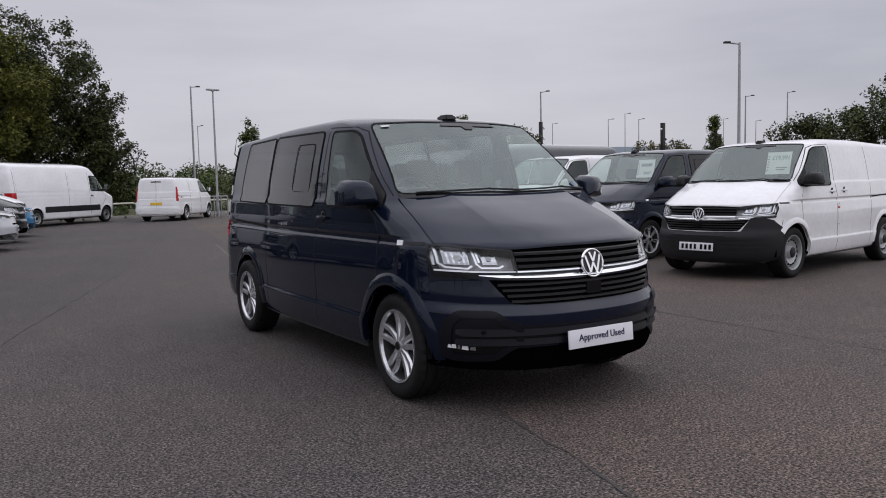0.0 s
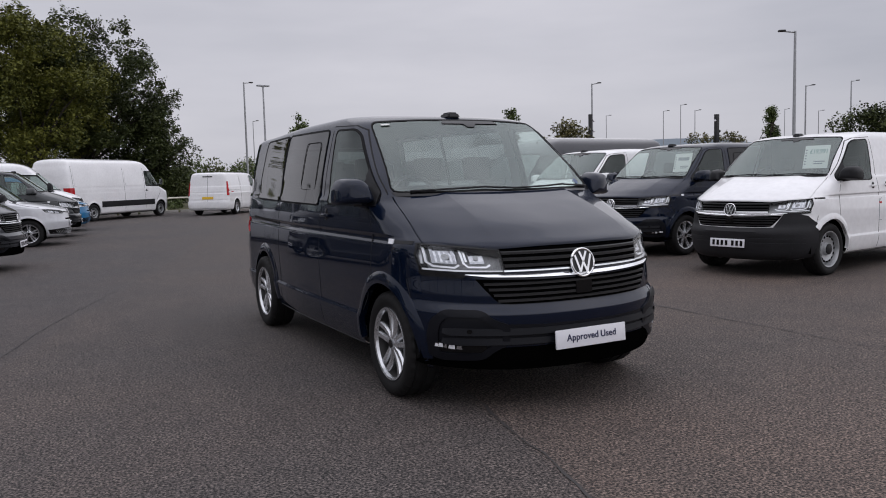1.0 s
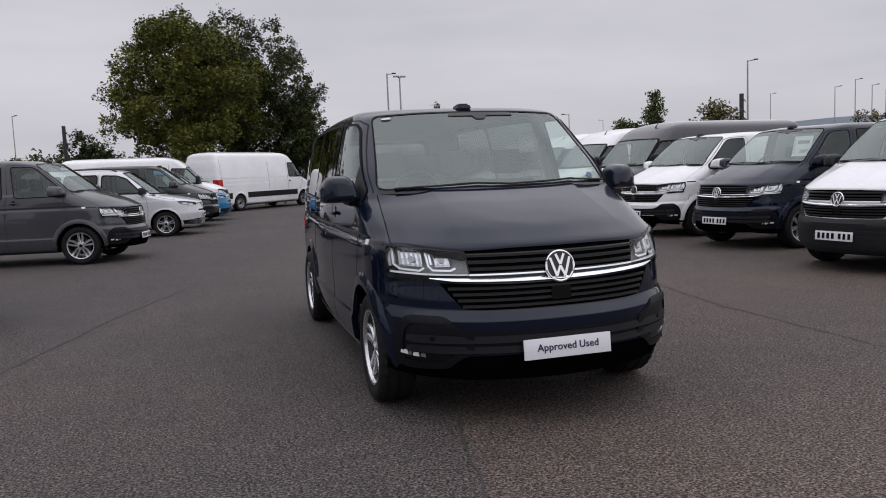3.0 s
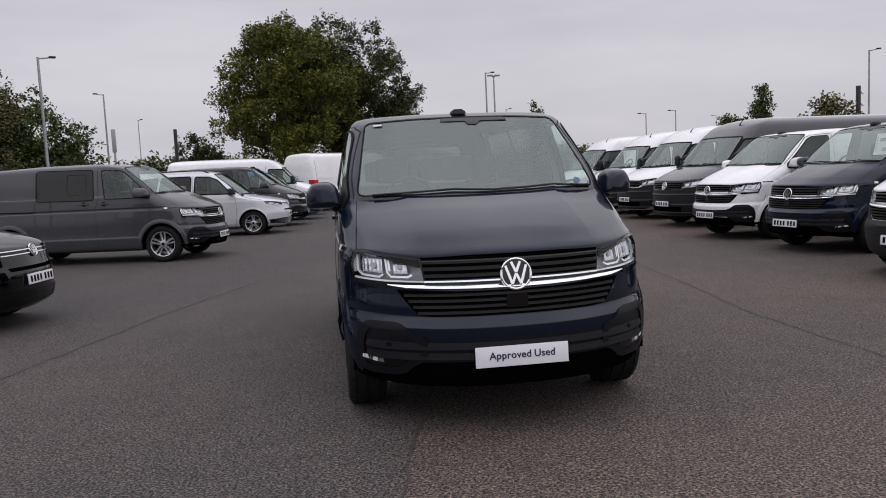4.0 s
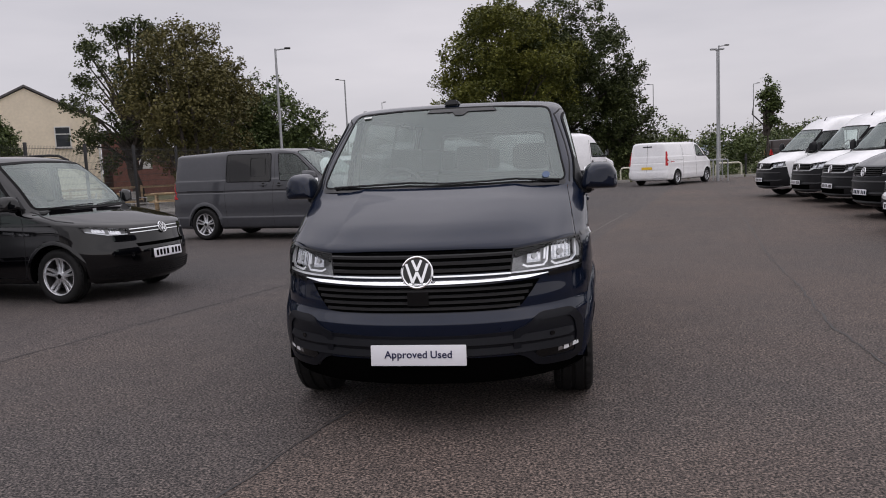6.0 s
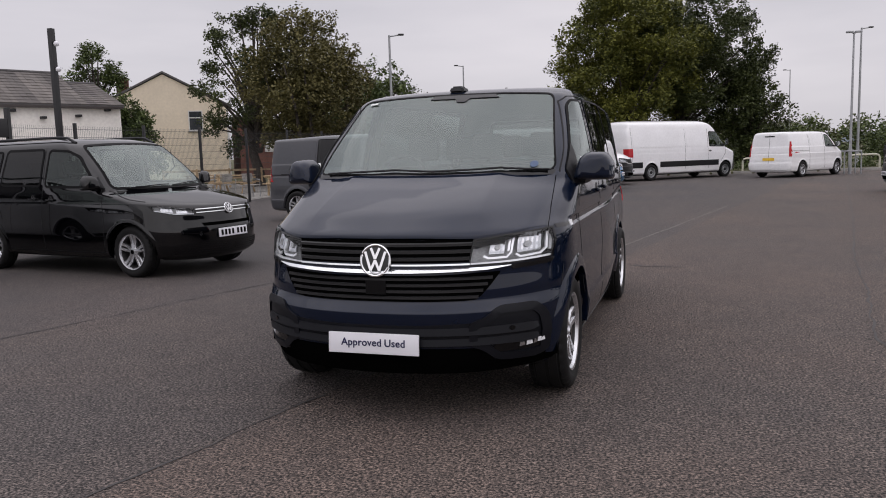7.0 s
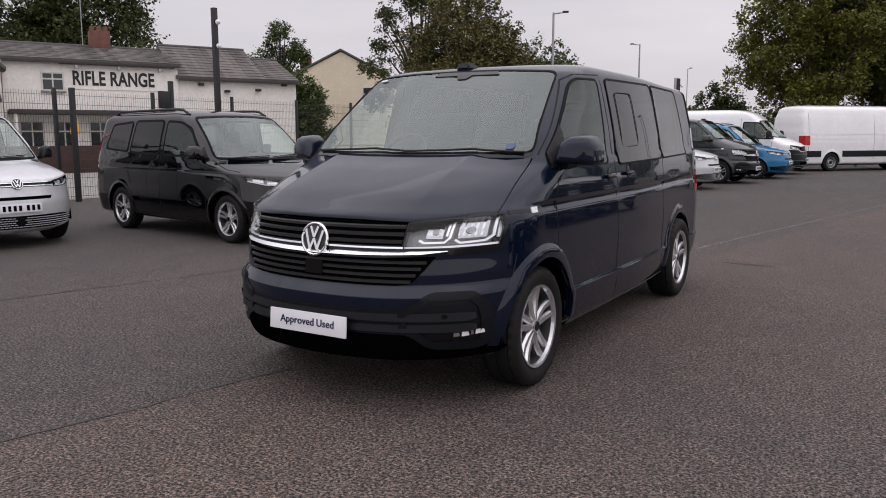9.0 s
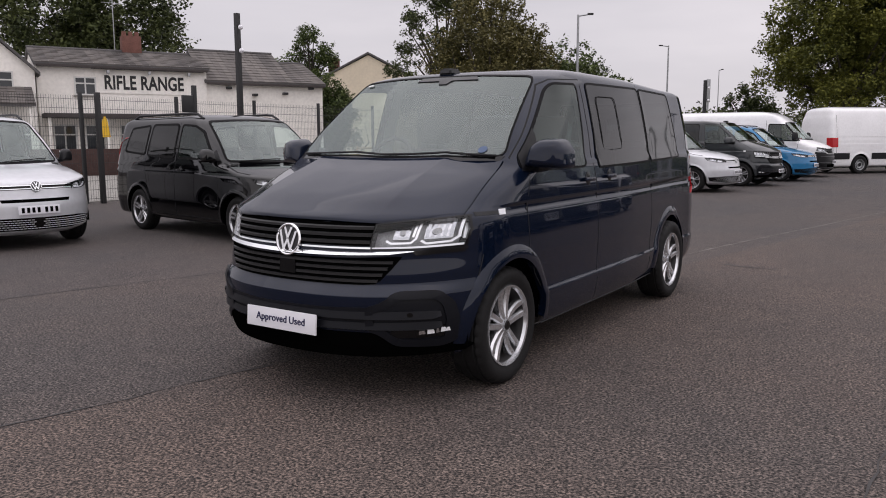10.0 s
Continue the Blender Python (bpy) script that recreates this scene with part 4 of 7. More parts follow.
def slats(bvh, x0, x1, z0, z1, n, deep=.012):
    """Horizontal bars of a grille between two heights, following the nose."""
    def one(k):
        z = z0 + (z1 - z0) * (k + .5) / n
        h = (z1 - z0) / n * .36
        w = x0 + (x1 - x0) * (k + .5) / n
        bm, rows = bmesh.new(), []
        for x in np.linspace(-w, w, 41):
            p, nn = onto(bvh, "F", (x, z))
            rows.append([bm.verts.new(p + Vector((0, -o, dz))) for o, dz in ((-.01, -h), (deep, -h * .8), (deep, h * .2), (-.01, h))])
        for a, b in zip(rows, rows[1:]):
            for j in range(4):
                bm.faces.new((a[j], a[(j + 1) % 4], b[(j + 1) % 4], b[j]))
        return bm
    return one


def price_sheet(model, root, x, y, z, tilt, price=""):
    def sheet():
        bm = bmesh.new()
        box(bm, (-.18, -.002, -.165), (.18, .002, .165))
        return bm
    p = piece("any", "price", "price_sheet", sheet, PAPER, root, "white price sheet in the windscreen")
    p.matrix_basis = pose(x, y, z, tilt)

    def lines():
        bm = bmesh.new()
        if not price:
            box(bm, (-.10, -.006, .04), (.13, -.003, .095))
        for k in range(6):
            box(bm, (-.165, -.006, .09 - k * .04), (-.14, -.003, .105 - k * .04))
        box(bm, (-.03, -.006, -.075), (.13, -.003, -.060))
        box(bm, (-.03, -.006, -.105), (.10, -.003, -.090))
        return bm
    piece("any", "pricelines" + price, "print", lines, PRINT, p)
    if price:
        write("price", price, .088, PRICE_INK, pose(.03, -.005, .075, 90), p, squeeze=.9)


def wipers(model, bvh, root, paths, side="F"):
    for i, path in enumerate(paths):
        def blade():
            bm, pts = bmesh.new(), []
            for a, b in zip(path, path[1:]):
                pts += [Vector(a).lerp(Vector(b), t) for t in (0, .33, .66)]
            pts.append(Vector(path[-1]))
            got = [onto(bvh, side, (p.x, p.y)) for p in pts]
            tube(bm, [p + n * .016 for p, n in got if p is not None], .0072, 6)
            return bm
        piece(model, f"wiper{i}", "wiper", blade, PLASTIC, root)


# ---- medium van ----
T6_TAPER = .085
T6_SCREEN = [(-.80, 1.322), (-.4, 1.317), (0, 1.315), (.4, 1.317), (.80, 1.322), (.69, 1.822), (.35, 1.838), (0, 1.842), (-.35, 1.838), (-.69, 1.822)]
T6_DOOR = [(1.07, 1.242), (1.10, 1.315), (1.58, 1.735), (1.67, 1.777), (2.015, 1.789), (1.945, 1.238)]
T6_MID = [(2.16, 1.226), (2.18, 1.803), (3.295, 1.818), (3.295, 1.240)]
T6_REAR = [(3.33, 1.240), (3.33, 1.816), (4.14, 1.806), (4.22, 1.255)]
T6_BACK = [(-.62, 1.27), (.62, 1.27), (.55, 1.74), (-.55, 1.74)]
T6_LAMP = [(.492, .848), (.512, .978), (.67, .998), (.80, 1.010), (.868, 1.018), (.885, .95), (.872, .862), (.70, .852)]


def creased(bm):
    """Presses the lines into the flanks: a ledge along the sills and a sharp line below the windows."""
    for v in bm.verts:
        x, y, z = v.co
        if abs(x) > .70 and .62 < y < 4.7:
            near, s = smooth(.62, .95, y), 1 if x > 0 else -1
            if z < 1.058:
                v.co.x -= s * .012 * near * smooth(.80, 1.036, z) * (1 - smooth(1.044, 1.058, z))
            v.co.x -= s * .010 * near * smooth(.490, .504, z) * (1 - smooth(.52, .80, z))
    return bm


T6_BVH = BVHTree.FromBMesh(creased(shell(T6_LEVELS, 8, nf=60, ns=110, taper=T6_TAPER)))


def hood_edges():
    """The bonnet's outline in the top view: its lip over the grille, its sides and its edge along the windscreen."""
    xs = np.linspace(-.846, .846, 33)
    lip_ = [(x, float(pchip([0, .1, .3, .5, .688, .846], [.089, .092, .118, .178, .308, .515], abs(x)))) for x in xs]
    xs = np.linspace(.806, -.806, 33)
    rear = [(x, float(pchip([0, .375, .52, .62, .806], [.836, .858, .880, .910, 1.006], abs(x)))) for x in xs]
    return lip_, rear


T6_LIP, T6_SCUTTLE = hood_edges()
T6_HOOD = T6_LIP + T6_SCUTTLE


def bonnet_bm(bvh):
    """The bonnet: a panel with two raised lines, and its edges turned down."""
    half = [0, .08, .16, .24, .32, .40, .48, .54, .575, .590, .596, .60, .604, .61, .625, .66, .70, .75, .80, .85, .90, .94, .97, .99, 1]
    us = [-u for u in half[:0:-1]] + half
    vs = [0, .01, .03, .06] + list(np.linspace(.10, .92, 22)) + [.95, .975, .99, 1]
    bm, rows = bmesh.new(), []
    for v in [-1] + vs + [2]:
        row = []
        for u in [us[0]] + us + [us[-1]]:
            k = (u + 1) / 2 * 32
            a, t = min(31, int(k)), k - min(31, int(k))
            f = Vector(T6_LIP[a]).lerp(Vector(T6_LIP[a + 1]), t)
            r = Vector(T6_SCUTTLE[32 - a]).lerp(Vector(T6_SCUTTLE[31 - a]), t)
            q = f.lerp(r, min(1, max(0, v)))
            p, n = onto(bvh, "T", q)
            if v > .78:
                p1, p0 = onto(bvh, "T", f.lerp(r, .78))[0], onto(bvh, "T", f.lerp(r, .70))[0]
                t = (min(1, v) - .78) / .22
                ahead = p1.z + (p1.z - p0.z) / .08 * .22 * t
                p = Vector((q.x, q.y, ahead + (1.297 - p1.z - (p1.z - p0.z) / .08 * .22) * t * t))
            if v < .14:
                p1, p0 = onto(bvh, "T", f.lerp(r, .14))[0], onto(bvh, "T", f.lerp(r, .22))[0]
                flat = p1.z + (p1.z - p0.z) / .08 * (.14 - max(0, v))
                p = Vector((q.x, q.y, p.z + .55 * (flat - p.z)))
            d = min(1, max(0, (abs(u) - .60) / .26))
            h = .015 * (1 - d) ** 2 if abs(u) > .60 else .015 - .005 * (1 - abs(u) / .60) ** 2
            h *= smooth(.03, .30, v)
            edge = v in (-1, 2) or len(row) in (0, len(us) + 1)
            row.append(bm.verts.new((p.x, p.y, p.z + .002 + h - (.014 if edge else 0))))
        rows.append(row)
    for a, b in zip(rows, rows[1:]):
        for i in range(len(a) - 1):
            bm.faces.new((a[i], a[i + 1], b[i + 1], b[i]))
    return bm


def medium_van(name, m, colour, label, sides="kombi", bumper="colour", rims="five", sheet=False, words="", mirrors=None, group=""):
    """A medium van, nose at the origin towards -y. sides: kombi, half or panel glazing."""
    M, bvh = "t6", T6_BVH
    root = thing(name, m, label, "van", group)
    holes = [("F", T6_SCREEN), ("L", T6_DOOR), ("R", T6_DOOR)]
    glazed = {"kombi": ["mid", "rear"], "half": ["mid"], "panel": []}[sides]
    for key, poly in (("mid", T6_MID), ("rear", T6_REAR)):
        if key in glazed:
            holes += [("L", poly), ("R", poly)]
    if sides == "kombi":
        holes.append(("B", T6_BACK))

    def body():
        bm = creased(shell(T6_LEVELS, 7, nf=40, ns=110, taper=T6_TAPER))
        bmesh.ops.delete(bm, geom=[f for f in bm.faces if f.calc_center_median().y < .45 and f.calc_center_median().z < .338], context="FACES")
        cut(bm, "T", grow(T6_HOOD, .004))
        for side, poly in holes:
            cut(bm, side, rounded(poly, .05))
        for q in (T6_LAMP, mirrored(T6_LAMP)):
            cut(bm, "F", grow(q, -.004))
        for y in (.89, 3.89):
            cut_round(bm, y, .345, .405)
        return bm
    b = piece(M, "body" + sides, "body", body, colour, root, "painted steel body", sharp=50)
    cabin(M, T6_LEVELS, root, (.98, 1.42, 1.12, 1.27, .80), (.74, .35, 4.6, .40), holes, 16, T6_TAPER, sides)
    seats(M, root, [(-.46, 2.0, .5), (.30, 2.0, .92)] + ([(0, 2.95, 1.35), (0, 3.85, 1.35)] if sides == "kombi" else []))
    if sides != "kombi":
        def bulk():
            bm = bmesh.new()
            box(bm, (-.72, 2.16 if sides == "panel" else 3.3, .55), (.72, 2.2 if sides == "panel" else 3.34, 1.84))
            return bm
        piece(M, "bulkhead" + sides, "bulkhead", bulk, TRIM, root)
    if sides == "kombi":
        window(M, "back", bvh, root, "B", T6_BACK, PRIVACY, .03)
    w = window(M, "screen", bvh, root, "F", T6_SCREEN, SCREEN, .006, name="windscreen", lap=.004)
    piece(M, "cowl", "cowl_panel", lambda: drape(bvh, "F", [(-.79, 1.292), (-.4, 1.292), (0, 1.292), (.4, 1.292), (.79, 1.292), (.80, 1.322), (.4, 1.317), (0, 1.315), (-.4, 1.317), (-.80, 1.322)], .005, .008), GLOSS_BLACK, root)
    piece(M, "sensor", "sensor_housing", lambda: drape(bvh, "F", [(-.16, 1.812), (.02, 1.812), (.04, 1.786), (.10, 1.786), (.13, 1.812), (.33, 1.812), (.30, 1.836), (-.14, 1.838)], .0050, .004), GLOSS_BLACK, w)
    for side in "LR":
        window(M, "door" + side, bvh, root, side, T6_DOOR, PANE, .008)
        if "mid" in glazed:
            g = window(M, "mid" + side, bvh, root, side, T6_MID, PRIVACY, .008)
            box_ = rounded([(2.30, 1.335), (2.31, 1.72), (2.68, 1.725), (2.68, 1.345)], .05)
            piece(M, "slider" + side, "sliding_pane_frame", lambda: drape(bvh, side, box_, .0075, .004, hole=grow(box_, -.0045)), SEAL, g)
        if "rear" in glazed:
            window(M, "rear" + side, bvh, root, side, T6_REAR, PRIVACY, .008)
        if sides == "half":
            pan = rounded([(3.36, 1.29), (3.36, 1.79), (4.05, 1.78), (4.10, 1.30)], .05)
            piece(M, "panel" + side, "side_panel", lambda: drape(bvh, side, pan, .004, .004), colour, root)
        for key, path in (("a", [(1.13, 1.23), (1.085, 1.10), (1.076, 1.0), (1.084, .80), (1.16, .62), (1.30, .47), (1.33, .30)]), ("b", [(2.09, 1.83), (2.075, 1.25), (2.13, 1.08), (2.13, .80), (2.12, .30)]),
                          ("c", [(3.315, 1.85), (3.315, 1.25), (3.35, 1.03), (3.33, .70), (3.30, .30)]), ("d", [(2.09, 1.826), (1.68, 1.806), (1.57, 1.768), (1.05, 1.31)]), ("f", [(.60, .80), (.565, .70), (.545, .60), (.53, .52)])):
            piece(M, f"gap{key}{side}", "panel_gap", lambda: strip(bvh, side, path, .006, .0015, .004), SEAM, b)
        piece(M, "rail" + side, "door_rail", lambda: strip(bvh, side, [(3.38, 1.036), (4.36, 1.066)], .022, .004, .008), SEAM, b)
        piece(M, "trim" + side, "trim_strip", lambda: strip(bvh, side, [(.57, 1.020), (.66, 1.020), (.74, 1.020)], .020, .003, .006), GLOSS_BLACK, b)
        piece(M, "rep" + side, "side_indicator", lambda: drape(bvh, side, [(.745, 1.005), (.75, 1.036), (.815, 1.036), (.805, 1.005)], .006, .008), DRL, root)
        piece(M, "sill" + side, "sill", lambda: strip(bvh, side, [(1.32, .262), (3.48, .262)], .03, .004, .01), PLASTIC, root)
        handle(M, bvh, root, side, 1.965, 1.15, colour)
        if side == "L" or sides != "kombi":
            handle(M, bvh, root, side, 2.35, 1.157, colour)
        for y in (.89, 3.89):
            flare(M, bvh, root, side, y, .345, .40, .478, colour, .016, .33, math.pi - .72 if bumper == "black" and y < 2 else math.pi + .20)
            wheelhouse(M, root, .58 if side == "L" else -.90, .90 if side == "L" else -.58, y, .345, .42)
        s = 1 if side == "L" else -1
        piece(M, "sail" + side, "mirror_base", lambda: drape(bvh, side, [(1.07, 1.235), (1.10, 1.320), (1.29, 1.485), (1.25, 1.24)], .010, .02), PLASTIC, root)
        side_mirror(M, root, s, (1.01, 1.27, 1.337), (.252, .18, .178), mirrors or colour, (.88, 1.2, 1.26))
        for y in (.89, 3.89):
            wheel(M, rims, root, s * .815, y, .345, .118, .230)
    # nose
    piece(M, "bonnet", "bonnet", lambda: bonnet_bm(bvh), colour, root, sharp=60)
    piece(M, "bonnet_seal", "bonnet_seal", lambda: drape(bvh, "T", grow(T6_HOOD, .012), -.014, .004, .08), DARK, root)
    lamp(M, "hl", bvh, root, T6_LAMP,
         [([(.845, 1.008), (.848, .912), (.825, .888), (.735, .879), (.712, .895)], "line"), ([(.695, .986), (.690, .905), (.672, .882), (.585, .880), (.560, .893)], "line"), ([(.860, 1.012), (.866, .90)], "line"),
          ([(.50, .854), (.70, .860), (.872, .870)], "line"), ([(.680, .986), (.676, .912)], "line"),
          ([(.722, .900), (.718, .984), (.825, .998), (.828, .905)], LAMP_CHROME), ([(.585, .900), (.592, .968), (.662, .978), (.660, .900)], LAMP_CHROME), (ROUND(.768, .942, .017), LAMP_DARK), (ROUND(.626, .935, .014), LAMP_DARK)])
    up = [(-.492, .866), (0, .866), (.492, .866), (.512, .978), (.26, .985), (0, .988), (-.26, .985), (-.512, .978)]
    g = piece(M, "grille_up", "grille", lambda: drape(bvh, "F", up, .003, .01), DARK, root, "black slatted grille with chrome strips")
    one = slats(bvh, .492, .51, .870, .982, 3)
    for k in range(3):
        piece(M, f"slat{k}", "slat", lambda: one(k), SLAT, g)
    low = [(-.645, .812), (-.60, .745), (-.55, .685), (-.52, .666), (-.46, .661), (-.26, .660), (0, .66), (.26, .660), (.46, .661), (.52, .666), (.55, .685), (.60, .745), (.645, .812), (.3, .800), (0, .798), (-.3, .800)]
    g2 = piece(M, "grille_low", "lower_grille", lambda: drape(bvh, "F", low, .003, .01), DARK, root)
    two = slats(bvh, .53, .62, .668, .800, 4)
    for k in range(4):
        piece(M, f"slatlow{k}", "slat", lambda: two(k), SLAT, g2)
    piece(M, "radar", "radar_panel", lambda: drape(bvh, "F", [(-.058, .70), (.058, .70), (.058, .775), (-.058, .775)], .016, .01), GLOSS_BLACK, g2)
    piece(M, "chrome_a", "chrome_strip", lambda: lip(bvh, [(-.495, .860, .851), (-.25, .859, .850), (0, .859, .850), (.25, .859, .850), (.495, .860, .851)], .006, .010), CHROME, g)
    piece(M, "chrome_b", "chrome_strip", lambda: lip(bvh, [(-.69, .841, .838), (-.58, .838, .824), (-.4, .835, .818), (-.2, .833, .814), (0, .832, .813), (.2, .833, .814), (.4, .835, .818), (.58, .838, .824), (.69, .841, .838)], .006, .026), CHROME, g2)
    badge(M, bvh, root, .880, .083)
    if bumper == "black":
        wrap = [(-.66, .835), (-.56, .655), (0, .645), (.56, .655), (.66, .835), (.78, .838), (.86, .80), (.915, .71), (.935, .58), (.93, .40), (.90, .27), (.6, .235), (0, .232), (-.6, .235), (-.90, .27), (-.93, .40), (-.935, .58), (-.915, .71), (-.86, .80), (-.78, .838)]
        for side in "LR":
            piece(M, "bumper_side" + side, "bumper_side", lambda: drape(bvh, side, [(.28, .26), (.455, .26), (.478, .40), (.525, .52), (.58, .602), (.52, .69), (.42, .77), (.28, .80)], .010, .014, .04), BUMPER, root)
        piece(M, "bumper_black", "bumper", lambda: drape(bvh, "F", wrap, .008, .02, .04), BUMPER, root, "unpainted black plastic bumper")
        for s, sn in ((1, "l"), (-1, "r")):
            f = (lambda q: q) if s == 1 else mirrored
            for k, z in enumerate((.44, .50, .56)):
                piece(M, f"rib{k}{sn}", "rib", lambda: drape(bvh, "F", f([(.30, z - .018), (.86, z - .012), (.86, z + .012), (.30, z + .018)]), .014, .012), BUMPER, root)
    pod = rounded([(.50, .548), (.577, .573), (.640, .628), (.81, .632), (.857, .580), (.872, .485), (.853, .357), (.801, .334), (.628, .342), (.559, .405), (.50, .425)], .03)
    if bumper == "colour":
        i = piece(M, "insert", "bumper_insert", lambda: drape(bvh, "F", [(-.52, .424), (-.52, .549), (-.26, .541), (0, .540), (.26, .541), (.52, .549), (.52, .424), (.26, .420), (0, .420), (-.26, .420)], .002, .01, .05), INSERT, root, "dark plastic bumper insert")
        for s, sn in ((1, "l"), (-1, "r")):
            f = (lambda q: q) if s == 1 else mirrored
            piece(M, "podback" + sn, "lamp_surround", lambda: drape(bvh, "F", f(pod), .003, .01, .04), INSERT, i)
            piece(M, "podrim" + sn, "surround_flange", lambda: drape(bvh, "F", grow(f(pod), .002), .012, .02, .04, hole=grow(f(pod), -.038)), INSERT, i)
        for k, (z0, z1, x1) in enumerate(((.487, .530, .815), (.431, .472, .815))):
            piece(M, f"bar{k}", "rib", lambda: lip(bvh, [(-x1, z1 - .004, z1 - .03), (-x1 + .03, z1, z0), (-.3, z1 - .006, z0), (.3, z1 - .006, z0), (x1 - .03, z1, z0), (x1, z1 - .004, z1 - .03)], .008, .018), INSERT, i)
        for s, sn in ((1, "l"), (-1, "r")):
            f = (lambda q: q) if s == 1 else mirrored
            fog = piece(M, "fogbowl" + sn, "fog_light", lambda: drape(bvh, "F", f(rounded([(.60, .382), (.62, .428), (.70, .446), (.848, .448), (.848, .390)], .015)), .008, .008, .03), GLOSS_BLACK, root)
            for k, (xa, xb, za, zb) in enumerate(((.728, .752, .402, .424), (.760, .785, .404, .438), (.792, .802, .408, .436), (.808, .838, .412, .436))):
                # pieces 1 and 3 are plain white: chrome's bright reflection as colour
                piece(M, f"foglens{k}" + sn, "reflector", lambda: drape(bvh, "F", f([(xa, za), (xa + .004, zb), (xb, zb), (xb + .002, za + .004)]), .012, .006, .02), DRL if k in (1, 3) else LAMP_CHROME, fog)
            piece(M, "sensor" + sn, "parking_sensor", lambda: drape(bvh, "F", f([(.70 + .012 * math.cos(a), .512 + .012 * math.sin(a)) for a in np.linspace(0, math.tau, 12, endpoint=False)]), .017, .006), GLOSS_BLACK, i)
        # near-black apron: the shade below the bumper is put into its colour
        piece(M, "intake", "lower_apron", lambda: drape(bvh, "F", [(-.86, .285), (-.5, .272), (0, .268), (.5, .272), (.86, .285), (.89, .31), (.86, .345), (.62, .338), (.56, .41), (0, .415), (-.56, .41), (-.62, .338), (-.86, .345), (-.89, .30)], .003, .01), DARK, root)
    for s, sn in ((1, "l"), (-1, "r")):
        f = (lambda q: q) if s == 1 else mirrored
        piece(M, "under" + sn, "lamp_trim", lambda: drape(bvh, "F", f([(.70, .818), (.68, .842), (.88, .856), (.87, .832)]), .006, .008), GLOSS_BLACK, root)
        piece(M, "tail" + sn, "rear_light", lambda: drape(bvh, "B", f([(.66, .90), (.68, 1.24), (.80, 1.24), (.86, .90)]), .010, .014), REDLAMP, root)
    plate(root, .445, text=words, tilt=-4)
    wipers(M, bvh, root, [[(-.70, 1.318), (-.45, 1.324), (-.17, 1.332)], [(-.17, 1.330), (.05, 1.318)], [(.05, 1.318), (.30, 1.324), (.50, 1.334)], [(.50, 1.330), (.76, 1.316)]])

    def fin():
        bm = bmesh.new()
        bmesh.ops.create_cube(bm, size=1)
        for v in bm.verts:
            k = .72 if v.co.z > 0 else 1
            v.co = Vector((v.co.x * .115 * k, 1.68 + v.co.y * .16 * k, 1.888 + v.co.z * .046))
        bmesh.ops.bevel(bm, geom=bm.edges[:], offset=.012, segments=2, affect="EDGES")
        return bm
    piece(M, "fin", "roof_aerial", fin, PLASTIC, root)
    if sheet:
        price_sheet(M, root, .40, 1.46, 1.565, -16, sheet if isinstance(sheet, str) else "")
    return root

# ---- small van ----
CD_TAPER = .04
CD_SCREEN = [(-.78, 1.125), (-.4, 1.115), (0, 1.11), (.4, 1.115), (.78, 1.125), (.66, 1.665), (.3, 1.685), (0, 1.69), (-.3, 1.685), (-.66, 1.665)]
CD_DOOR = [(1.42, 1.15), (1.78, 1.52), (1.98, 1.60), (2.34, 1.62), (2.38, 1.16)]
CD_MID = [(2.50, 1.17), (2.47, 1.63), (3.22, 1.63), (3.32, 1.19)]
CD_REAR = [(3.42, 1.20), (3.34, 1.62), (3.92, 1.58), (4.08, 1.24)]
CD_LAMP = [(.50, .775), (.49, .845), (.66, .872), (.80, .895), (.86, .895), (.84, .83), (.70, .782)]
CD_BVH = BVHTree.FromBMesh(shell(CADDY_LEVELS, 6, nf=30, ns=60, taper=CD_TAPER))


